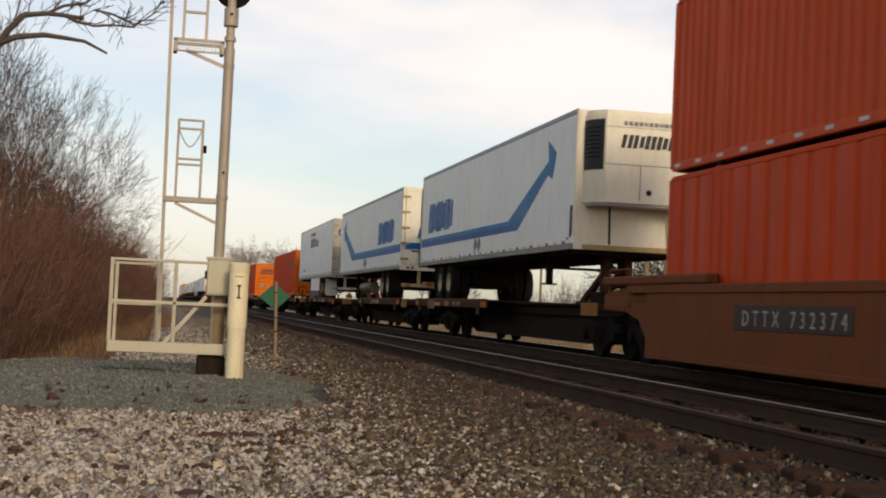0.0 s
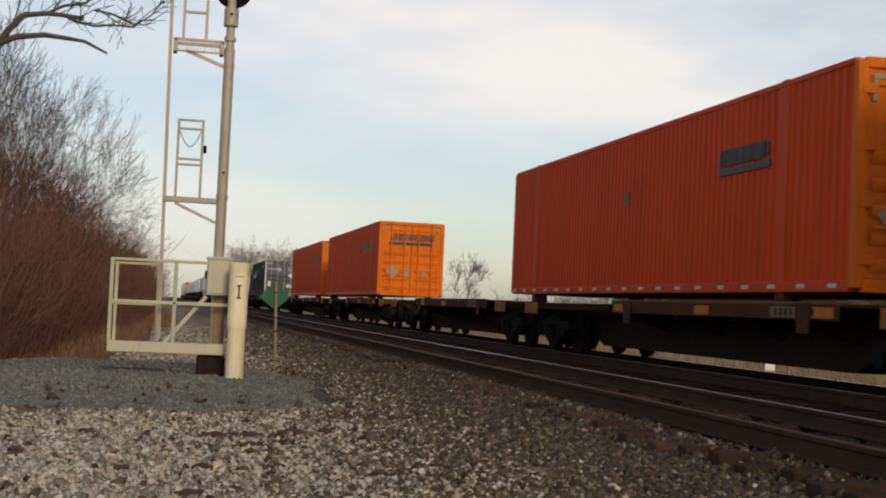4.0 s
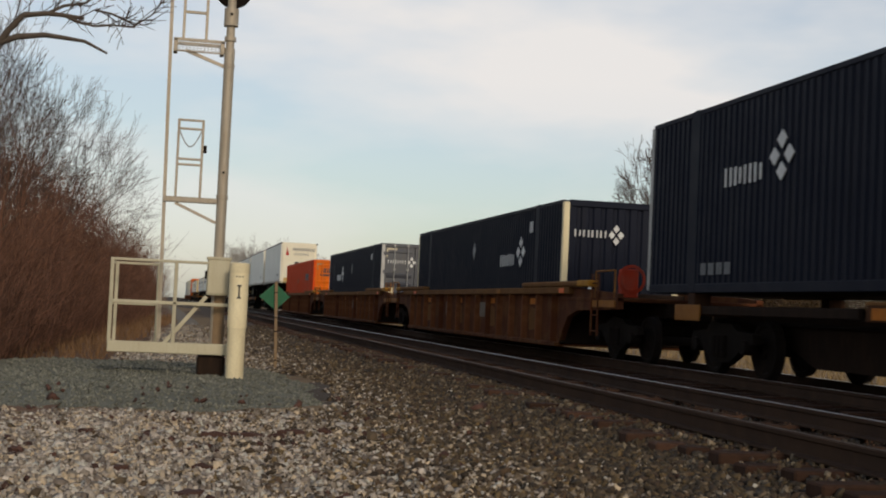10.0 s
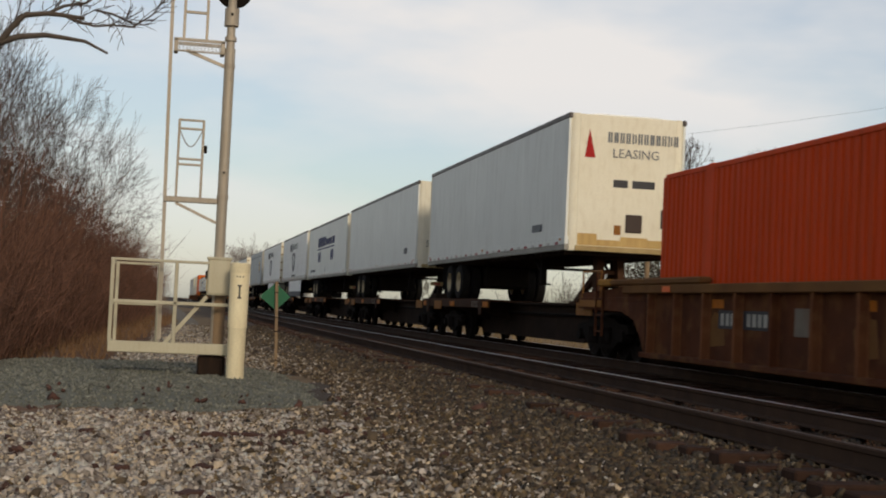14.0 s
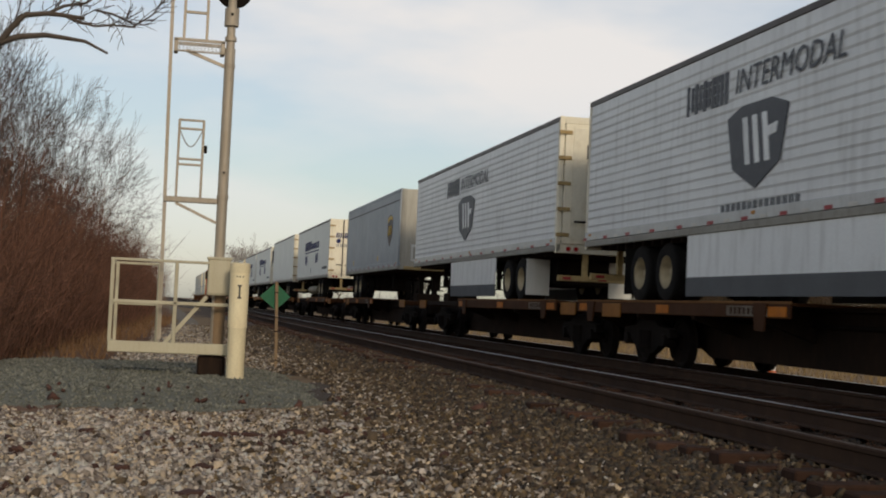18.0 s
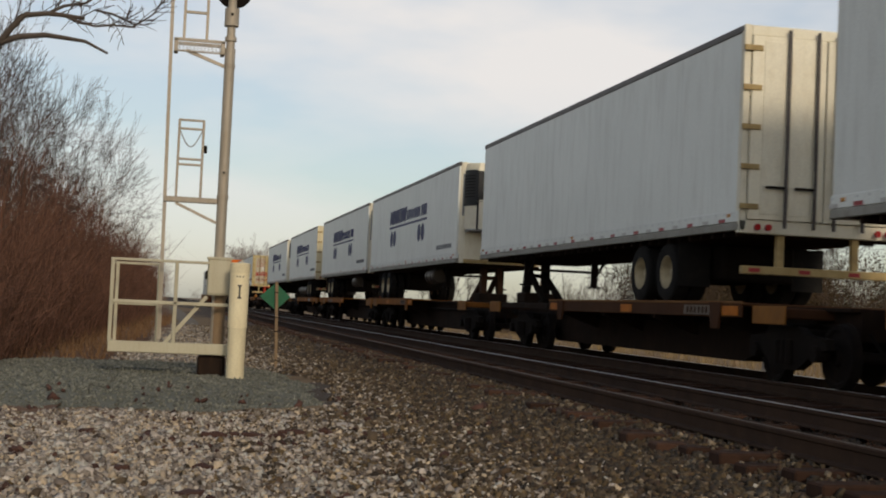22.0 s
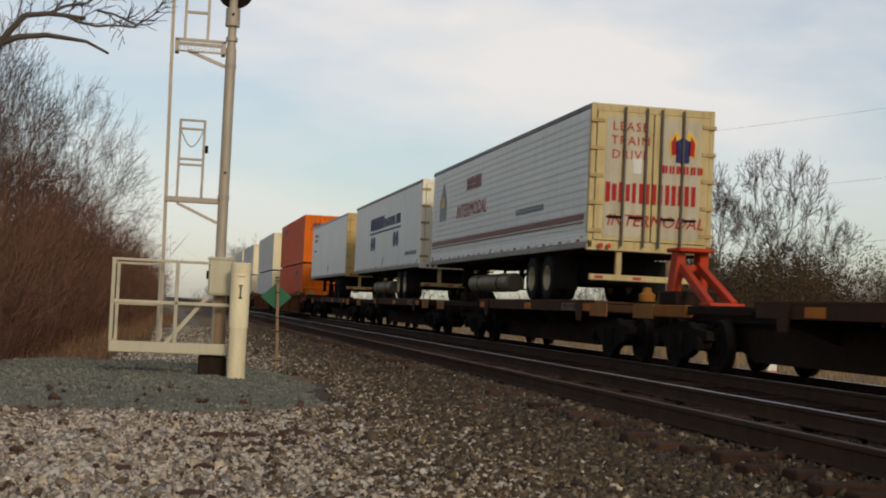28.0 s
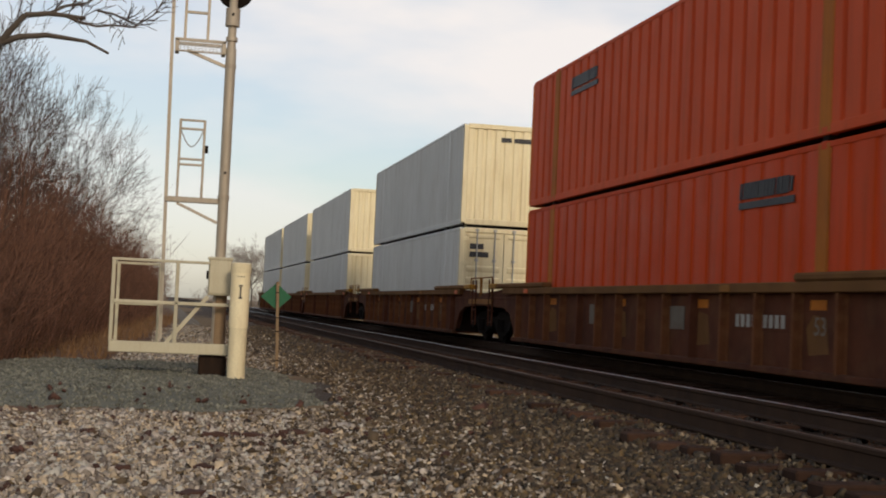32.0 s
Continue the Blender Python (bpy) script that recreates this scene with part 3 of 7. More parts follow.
def stones(name, places, size, material, seed, label, category="gravel", flat=0.7):
    """Broken angular stones at the given places (x, y, z), as one heap of loose pieces."""
    g = np.random.default_rng(seed)
    n = len(places)
    v = BLOCK_V[None] * (1 + g.uniform(-0.42, 0.36, (n, 8, 1))) + g.normal(0, 0.12, (n, 8, 3))
    v = v * np.stack([g.uniform(0.7, 1.35, n), g.uniform(0.7, 1.35, n), g.uniform(0.55, 1.0, n) * flat / 0.7], 1)[:, None, :]
    q = g.normal(size=(n, 4))
    q /= np.linalg.norm(q, axis=1)[:, None]
    w, x, y, z = q.T
    rot = np.stack([np.stack([1 - 2 * (y * y + z * z), 2 * (x * y - z * w), 2 * (x * z + y * w)], 1), np.stack([2 * (x * y + z * w), 1 - 2 * (x * x + z * z), 2 * (y * z - x * w)], 1), np.stack([2 * (x * z - y * w), 2 * (y * z + x * w), 1 - 2 * (x * x + y * y)], 1)], 1)
    s = size * g.lognormal(0, 0.27, n)
    v = np.einsum("nij,nkj->nki", rot, v) * s[:, None, None] + np.asarray(places)[:, None, :]
    f = BLOCK_F[None] + (8 * np.arange(n))[:, None, None]
    ob = new(name, quick(name, v.reshape(-1, 3), f.reshape(-1, 3), material))
    return tagged(ob, label, category, kind="stuff")


def pad_r(x, y):
    """1 at the uneven rim of the mound of fine gravel round the mast, less inside."""
    e = noise.noise((x * 0.9, y * 0.9, 9)) + 0.6 * noise.noise((x * 2.6, y * 2.6, 4))
    return (abs((x + 0.5) / 2.85) ** 3 + abs((y - 19.4) / 5.1) ** 3) ** (1 / 3) - 0.09 * e


def in_pad(x, y):
    return pad_r(x, y) < 1


def pad_z(x, y):
    return -0.395 - 1.0 * max(0, pad_r(x, y) - 0.66) ** 1.6 + 0.02 * noise.noise((x * 1.3, y * 1.3, 2))


def build_pad():
    xs, ys = np.arange(-4.2, 3.2, 0.14), np.arange(13.2, 25.6, 0.2)
    vs, n = [(x, y, pad_z(x, y)) for y in ys for x in xs], len(xs)
    fs = [(j * n + i, j * n + i + 1, (j + 1) * n + i + 1, (j + 1) * n + i) for j in range(len(ys) - 1) for i in range(n - 1)]
    tagged(new("gravel_pad", quick("gravel_pad", vs, fs, M["pad_gravel"], True)), "mound of fine grey-green gravel round the mast", "gravel", kind="structure")


def top_z(x, y):
    z = max(lie(x, y), bed_z(x, y) if 0.2 < x < 12.6 else -9)
    return max(z, pad_z(x, y)) if -4.1 < x < 3.0 and 13.3 < y < 25.4 else z


def build_stones():
    g = np.random.default_rng(4)
    pale, brown, umber, oily, pads = [], [], [], [], []

    def scatter(x0, x1, y0, y1, per):
        for _ in range(int((x1 - x0) * (y1 - y0) * per)):
            x, y = g.uniform(x0, x1), g.uniform(y0, y1)
            if not -0.14 * y - 0.4 < x < 0.62 * y + 0.6:
                continue
            if in_pad(x, y):
                continue
            paleness = 1 / (1 + math.exp((x - 1.8 - 0.5 * noise.noise((x, y, 1))) * 1.6))
            z = top_z(x, y) + g.uniform(-0.012, 0.022)
            if x > 5.1 + 0.35 * noise.noise((x, y, 7)):
                oily.append((x, y, z))
                continue
            if g.random() < 1 / (1 + math.exp(-(x - 3.45 - 0.6 * noise.noise((x, y, 12))) * 2.2)):
                umber.append((x, y, z))
                continue
            (pale if g.random() < paleness * 0.92 + 0.05 else brown).append((x, y, z))
    scatter(-2.2, 4.35, 7.4, 12.0, 1050)
    scatter(-2.6, 4.35, 12.0, 18.0, 700)
    scatter(1.6, 4.35, 18.0, 30.0, 330)
    scatter(0.4, 4.35, 30.0, 60.0, 75)
    scatter(-0.9, 1.6, 23.5, 32.0, 170)
    scatter(-0.3, 1.8, 32.0, 52.0, 70)
    scatter(4.35, 4.95, 8.0, 24.0, 190)
    scatter(4.95, 7.9, 8.0, 20.0, 150)
    scatter(4.4, 7.9, 20.0, 45.0, 50)
    stones("pale_ballast_stones", pale, 0.0228, M["stone_pale"], 1, "pale limestone ballast stones lying loose")
    stones("umber_ballast_stones", umber, 0.0262, M["stone_umber"], 6, "dark brown ballast stones beside the ties")
    stones("oily_ballast_stones", oily, 0.028, M["stone_oily"], 5, "oil-blackened ballast stones between the rails")
    stones("brown_ballast_stones", brown, 0.0250, M["stone_brown"], 2, "dirty brown ballast stones on the track shoulder")
    for _ in range(16500):
        x, y = g.uniform(-3.0, 2.6), g.uniform(13.8, 24.9)
        if in_pad(x, y):
            pads.append((x, y, pad_z(x, y) + g.uniform(-0.006, 0.008)))
    stones("pad_chippings", pads, 0.017, M["pad_stone"], 3, "fine grey-green chippings on the mound")
    rust = []
    for _ in range(170):
        x, y = g.uniform(-2.4, 3.8), g.uniform(7.0, 17.0)
        rust.append((x, y, top_z(x, y) + 0.025))
    stones("rusty_stones", rust, 0.033, M["stone_rust"], 7, "scattered dark rusty stones on the gravel")


def build_fragments():
    g = np.random.default_rng(77)
    for x, y, l, a in ((x, y, l * g.uniform(0.4, 0.75), a + g.uniform(-35, 35)) for x, y, l, a in ((-0.05, 11.9, 0.20, 40), (0.52, 12.0, 0.42, 8), (0.86, 12.1, 0.30, -6), (1.22, 12.3, 0.44, 12), (1.55, 12.5, 0.26, -10), (-0.22, 9.6, 0.34, 30), (0.35, 9.7, 0.36, -12), (0.22, 8.3, 0.30, 10), (-1.0, 10.4, 0.22, -20), (2.3, 10.6, 0.2, 30), (0.7, 12.2, 0.2, 50), (1.05, 11.9, 0.25, 10), (-0.6, 12.1, 0.2, 0))):
        w, h = g.uniform(0.025, 0.05), g.uniform(0.02, 0.036)
        n = 5
        m, rings = Mesh(), []
        for i in range(n):
            t = i / (n - 1)
            k = 0.55 + 0.45 * math.sin(math.pi * min(1, max(0.12, t)))
            rings.append([(l * (t - 0.5), w * k * u + g.normal(0, 0.008), h * k * v + g.normal(0, 0.006)) for u, v in ((-1, -1), (1, -1), (1.0, 0.8), (0, 1.2), (-1.0, 0.7))])
        vs = [p for r in rings for p in r]
        fs = [(i * 5 + j, i * 5 + (j + 1) % 5, (i + 1) * 5 + (j + 1) % 5, (i + 1) * 5 + j) for i in range(n - 1) for j in range(5)] + [(4, 3, 2, 1, 0), tuple(range((n - 1) * 5, n * 5))]
        ob = part("tie_fragment", m.add(vs, fs), M["stone_rust"], at=pose(x, y, top_z(x, y) + 0.03, 0, 0, a))
        tagged(ob, "broken rusty brown chunk of old tie on gravel", "debris", "broken tie chunks")


def build_litter():
    xs, ys = np.arange(-30, 0.6, 0.6), np.concatenate([np.arange(8, 60, 1.0), np.arange(60, 160, 4.0)])
    vs = [(min(x, -1.0 + 1.9 * max(0.0, min(1.0, (y - 20) / 45)) + 0.3 * noise.noise((0, y * 0.8, 3))), y, lie(x, y) + 0.015) for y in ys for x in xs]
    n = len(xs)
    fs = [(j * n + i, j * n + i + 1, (j + 1) * n + i + 1, (j + 1) * n + i) for j in range(len(ys) - 1) for i in range(n - 1)]
    tagged(new("leaf_litter", quick("leaf_litter", vs, fs, M["litter"], True)), "red-brown fallen leaves under the brush", "ground", kind="structure")


def build_path():
    """Gravel strip between the brush and the tracks, past the mast."""
    ys = np.concatenate([np.arange(24, 60, 1.0), np.arange(60, 170, 5.0)])
    xs = np.linspace(0, 1, 13)

    def at(u, y):
        lo = -0.75 + 1.55 * max(0.0, min(1.0, (y - 22) / 45)) + 0.25 * noise.noise((0, y * 0.5, 8))
        x = lo + u * (1.75 - lo)
        return x, y, max(lie(x, y), bed_z(x, y) if x > 0.2 else -9) + 0.014 - 0.03 * (abs(u - 0.5) > 0.45)
    vs, n = [at(u, y) for y in ys for u in xs], len(xs)
    fs = [(j * n + i, j * n + i + 1, (j + 1) * n + i + 1, (j + 1) * n + i) for j in range(len(ys) - 1) for i in range(n - 1)]
    tagged(new("gravel_path", quick("gravel_path", vs, fs, M["path_gravel"], True)), "strip of grey-brown gravel beside the tracks", "gravel", kind="structure")


build_ground()
build_litter()
build_path()
build_bed()
build_pad()


# ---- the train ----
SPEED, EASE = 17.1703, 0.013
MOVERS = []


def gone(t):
    """How far the train has come at t seconds."""
    return SPEED * t - EASE * (t - 16) ** 2


def rolling(name, label, category, y0, group=""):
    ob = thing(name, label, category, group, at=(FAR_X, y0 - gone(0), 0))
    MOVERS.append((ob, y0))
    return ob


HALF = 1.296


def bogie_frame():
    m = Mesh()
    out = [(-1.15, 0.52), (-1.1, 0.66), (-0.55, 0.70), (-0.35, 0.80), (0.35, 0.80), (0.55, 0.70), (1.1, 0.66), (1.15, 0.52), (0.78, 0.46), (0.5, 0.30), (0.3, 0.22), (-0.3, 0.22), (-0.5, 0.30), (-0.78, 0.46)]
    m.prism(out, "x", -1.10, -0.97)
    for y in (-0.16, 0.0, 0.16):
        m.rod((-1.12, y, 0.30), (-1.12, y, 0.62), 0.06, 8)
    for y in (-0.89, 0.89):
        m.rod((-1.16, y, 0.46), (-0.95, y, 0.46), 0.11, 10)
    return m


def bogie_far_frame():
    m = bogie_frame()
    m.v = [(-x, y, z) for x, y, z in m.v]
    return m


def wheel_mesh():
    return Mesh().lathe([(0.05, -0.10), (0.12, -0.10), (0.14, -0.05), (0.33, -0.03), (0.36, -0.06), (0.42, -0.06), (0.43, 0.045), (0.455, 0.055), (0.455, 0.075), (0.36, 0.075), (0.33, 0.02), (0.14, 0.03), (0.05, 0.05)], (0, 0, 0), "x", 22)


def axle_mesh():
    return Mesh().rod((-0.8, 0, 0), (0.8, 0, 0), 0.08, 10)


def bolster_mesh():
    return Mesh().box(-1.0, 1.0, -0.2, 0.2, 0.5, 0.78, 0.03).box(-0.3, 0.3, -0.3, 0.3, 0.7, 0.86, 0.03)


def bogie(car, y):
    b = part("bogie", bolster_mesh, M["black_iron"], car, "grimy cast-iron railway bogie", at=(0, y, FAR_Z))
    part("side_frame", bogie_frame, M["black_iron"], b)
    part("side_frame", bogie_far_frame, M["black_iron"], b)
    for dy in (-0.89, 0.89):
        part("axle", axle_mesh, M["wheel_steel"], b, at=(0, dy, 0.43))
        for s in (-1, 1):
            part("wheel", wheel_mesh, M["wheel_steel"], b, at=pose(s * 0.76, dy, 0.43, 0, 0, 0 if s < 0 else 180))


def hitch(car, y, colour, top=2.03, lean=-1):
    h = part("hitch", Mesh().box(-0.34, 0.34, y - 0.34, y + 0.34, top - 0.09, top - 0.01, 0.02), M[colour], car, "steel trailer hitch stand")
    for s in (-1, 1):
        part("leg", Mesh().bar((s * 0.27, y + lean * 0.15, 0.95), (s * 0.22, y, top - 0.08), 0.16, 0.30, (0, 1, 0)), M[colour], h)
        part("strut", Mesh().bar((s * 0.22, y + lean * -1.5, 0.99), (s * 0.18, y, top - 0.32), 0.11, 0.14, (0, 1, 0)), M[colour], h)
    part("brace", Mesh().bar((-0.26, y, 1.66), (0.26, y, 1.66), 0.08, 0.10), M[colour], h)
    part("hitch_base", Mesh().box(-0.42, 0.42, y - 0.42, y + 0.42, 0.955, 1.22, 0.03), M["spine"], h, "grimy hitch base box")
    part("foot_plate", Mesh().box(-0.32, 0.32, *sorted((y - lean * 1.75, y - lean * 1.25)), 0.955, 1.02, 0.012), M[colour], h)
    if colour == "red_hitch" and lean > 0:
        part("end_beam", Mesh().box(-1.31, -1.19, y - 3.1, y - 0.95, 0.74, 0.94, 0.012), M["deck_orange"], car, "rusty orange end beam")
        part("valve", Mesh().lathe([(0.0, 1.0), (0.14, 1.0), (0.15, 1.12), (0.08, 1.17), (0.07, 1.24), (0.0, 1.25)], (-1.05, y - 0.65, 0), "z", 14), M["yellow_plate"], car, "small yellow brake valve")


def spine_car(y0, length, label, marks=(), platform=(-0.3, 10.2), hitch_at=None, hitch_colour="black_iron", bogies=(-1.2, 12.4), hw=False, box=False, deck="deck", patches=()):
    """One unit of a spine car; y = 0 is the near end of its load."""
    car = rolling("spine_car", label, "railcar", y0, "spine cars of the train")
    lo, hi = bogies[0] - 0.9, max(bogies[1] + 1.6, length - 1.0)
    sill = [(lo, 0.52), (lo + 2.3, 0.52), (lo + 3.6, 0.10), (hi - 3.6, 0.10), (hi - 2.3, 0.52), (hi, 0.52), (hi, 0.93), (lo, 0.93)]
    part("center_sill", Mesh().prism(sill, "x", -0.48, 0.48), M["spine"], car, "grimy black center sill")
    fl = Mesh()
    fl.box(-0.62, 0.62, lo, hi, 0.90, 0.955, 0.01)
    part("sill_flange", fl, M["spine"], car)
    a, b = platform
    dk = part("deck", Mesh().box(-1.29, 1.29, a, b, 0.945, 0.995, 0.012), M[deck], car, "rust-stained tan wheel deck")
    part("deck_edge", Mesh().box(-1.305, -1.27, a + 0.02, b - 0.02, 0.775, 0.985, 0.008), M[deck], dk)
    part("deck_edge", Mesh().box(1.27, 1.305, a + 0.02, b - 0.02, 0.735, 0.985, 0.008), M[deck], dk)
    part("deck_lip", Mesh().box(-1.312, -1.285, a, b, 0.975, 1.012, 0.004), M["deck_mid"] if deck == "deck" else M["chord"], dk, "dusty yellowed edge")
    # outriggers under the deck
    k = 4
    for i in range(k):
        y = a + 0.9 + (b - a - 1.8) * i / (k - 1)
        part("outrigger", Mesh().prism([(-1.28, 0.94), (-1.28, 0.72), (-0.46, 0.45), (-0.46, 0.94)], "y", y - 0.05, y + 0.05), M["spine"], car)
        if i in (0, k - 1):
            part("gusset", Mesh().prism([(y - 0.22, 0.99), (y + 0.22, 0.99), (y + 0.14, 0.60), (y - 0.14, 0.60)], "x", -1.335, -1.303), M[deck], car, "rust-stained end gusset")
        part("outrigger", Mesh().prism([(1.28, 0.94), (1.28, 0.72), (0.46, 0.45), (0.46, 0.94)], "y", y - 0.05, y + 0.05), M["spine"], car)
    # container and bolster supports at both ends
    for y in (lo + 1.0, min(hi - 0.9, length - 0.6)):
        part("cross_bolster", Mesh().box(-1.29, 1.29, y - 0.28, y + 0.28, 0.78, 0.93, 0.02), M[deck], car, "rusty brown end bolster")
        part("stencil_plate", Mesh().box(-1.325, -1.302, y - 0.5, y + 0.5, 0.70, 0.95, 0.006), M["yellow_plate"], car, "faded yellow-orange end plate")
    if b < length - 3:
        part("side_sill", Mesh().box(-1.28, -1.2, b + 0.2, hi - 1.4, 0.80, 0.93, 0.01), M["spine"], car)
    if box:
        for y in (1.98, 14.17):
            for s in (-1, 1):
                part("pedestal", Mesh().box(s * 1.15 - 0.14, s * 1.15 + 0.14, y - 0.14, y + 0.14, 0.90, 1.134, 0.012), M["deck"], car)
    # brake rigging and couplers
    part("brake_reservoir", Mesh().rod((0.75, 4.2, 0.62), (0.75, 5.4, 0.62), 0.16, 12), M["black_iron"], car)
    part("brake_pipe", Mesh().rod((-0.55, lo + 0.3, 0.70), (-0.55, hi - 0.3, 0.70), 0.03, 6), M["black_iron"], car)
    part("coupler", Mesh().box(-0.14, 0.14, lo - 0.75, lo + 0.1, 0.66, 0.88, 0.03).box(-0.2, 0.2, lo - 0.8, lo - 0.5, 0.62, 0.9, 0.04), M["black_iron"], car)
    part("hose", Mesh().rod((-0.35, lo, 0.62), (-0.35, lo - 0.35, 0.36), 0.025, 6).rod((-0.35, lo - 0.35, 0.36), (-0.3, lo - 0.7, 0.4), 0.025, 6), M["black_iron"], car)
    for y in bogies:
        bogie(car, y)
    if hw:
        w = part("hand_brake", Mesh().rod((-0.9, -1.6, 0.9), (-0.9, -1.6, 1.5), 0.04, 6), M["black_iron"], car, "black hand-brake stand and wheel")
        part("brake_wheel", Mesh().lathe([(0.26, -0.015), (0.29, 0), (0.26, 0.015), (0.24, 0)], (-0.9, -1.66, 1.42), "y", 18), M["black_iron"], w)
    if hitch_at is not None:
        hitch(car, hitch_at, hitch_colour, lean=1 if hitch_at > 6 else -1)
    for y in patches or (a + 0.12, a + 0.47 * (b - a), b - 0.72):
        part("patch", Mesh().box(-1.317, -1.303, y, y + 0.55, 0.80, 0.94, 0.003), M["orange_patch"], car, "orange reflective patch")
    if not marks:
        y = a + 0.22 * (b - a)
        pl = part("stencil_panel", Mesh().box(-1.316, -1.303, y - 1.35, y, 0.80, 0.945, 0.003), M["stencil_back"], car, "faded grey stencil panel")
        for i in range(8):
            part("stencil_bar", Mesh().box(-1.321, -1.314, y - 0.12 - 0.15 * i - 0.08, y - 0.12 - 0.15 * i, 0.825, 0.925, 0.002), M["deck"], pl)
    for words, y, h in marks:
        if words:
            writing(words, h, M["stencil"], car, pose(-1.322, y, 0.80, 90, 0, -90))
        else:
            bars = Mesh()
            for i in range(6):
                bars.box(-1.318, -1.302, y - 0.16 * i - 0.085, y - 0.16 * i, 0.80, 0.80 + h, 0.002)
            part("stencil_bars", bars, M["stencil"], car, "faded pale stencil marks")
    return car


def tyre_mesh():
    return Mesh().lathe([(0.28, -0.13), (0.40, -0.14), (0.47, -0.125), (0.495, -0.09), (0.495, 0.09), (0.47, 0.125), (0.40, 0.14), (0.28, 0.13)], (0, 0, 0), "x", 26)


def rim_mesh():
    return Mesh().lathe([(0.0, -0.03), (0.075, -0.03), (0.095, 0.035), (0.19, 0.055), (0.235, 0.03), (0.265, -0.10), (0.275, -0.128), (0.29, -0.128), (0.29, 0.12), (0.0, 0.12)], (0, 0, 0), "x", 22)


def road_wheel(tr, x, y, z, rim="rim"):
    w = part("wheel", tyre_mesh, M["rubber"], tr, "black tyre on a pale steel rim" if rim == "rim" else "black tyre on a grimy dark rim", at=pose(x, y, z, 0, 0, 0 if x < 0 else 180))
    part("rim", rim_mesh, M[rim], w)


def letters(tr, n, y0, z0, w, h, material, slant=0.15, gap=0.22, seed=0, face="side", name="logo_mark", weight=0.41):
    """A brand name as a row of plain blocks in its colour, running towards the near end."""
    rnd = random.Random(seed)
    m = Mesh()
    pitch = w / n
    for i in range(n):
        ww = pitch * (1 - gap)
        base = i * pitch
        k, low = weight * rnd.uniform(0.85, 1.15), rnd.choice((0.0, 0.0, 0.0, 0.08))
        strokes = [((0, 0), (k, 0), (k, 1), (0, 1)), ((1 - k, low), (1, low), (1, 1 - low), (1 - k, 1 - low))]
        for st in strokes:
            q = []
            for u, v in st:
                s = base + ww * u + slant * h * v
                q.append((s, z0 + h * v))
            if face == "side":
                vs = [(-HALF - 0.012, y0 - s, z) for s, z in q] + [(-HALF + 0.004, y0 - s, z) for s, z in q]
            else:
                vs = [(y0 + s, face - 0.012, z) for s, z in q] + [(y0 + s, face + 0.004, z) for s, z in q]
            m.add(vs, [(0, 1, 2, 3), (7, 6, 5, 4), (0, 4, 5, 1), (1, 5, 6, 2), (2, 6, 7, 3), (3, 7, 4, 0)])
    return part(name, m, material, tr, "painted brand mark in plain blocks")


def flat_shape(tr, outline, material, label="", face="side", name="livery_patch", lift=0.010):
    """A painted shape, as a thin sheet; outline in (y, z) on the side or (x, z) on an end at y = face."""
    if face == "side":
        m = Mesh().prism(outline, "x", -HALF - lift, -HALF + 0.003)
    else:
        m = Mesh().prism(outline, "y", face - lift, face + 0.003)
    return part(name, m, material, tr, label)


def disc(cy, cz, ry, rz, n=20):
    return [(cy + ry * math.cos(2 * math.pi * i / n), cz + rz * math.sin(2 * math.pi * i / n)) for i in range(n)]


def rect(a, b, c, d):
    return [(a, c), (b, c), (b, d), (a, d)]


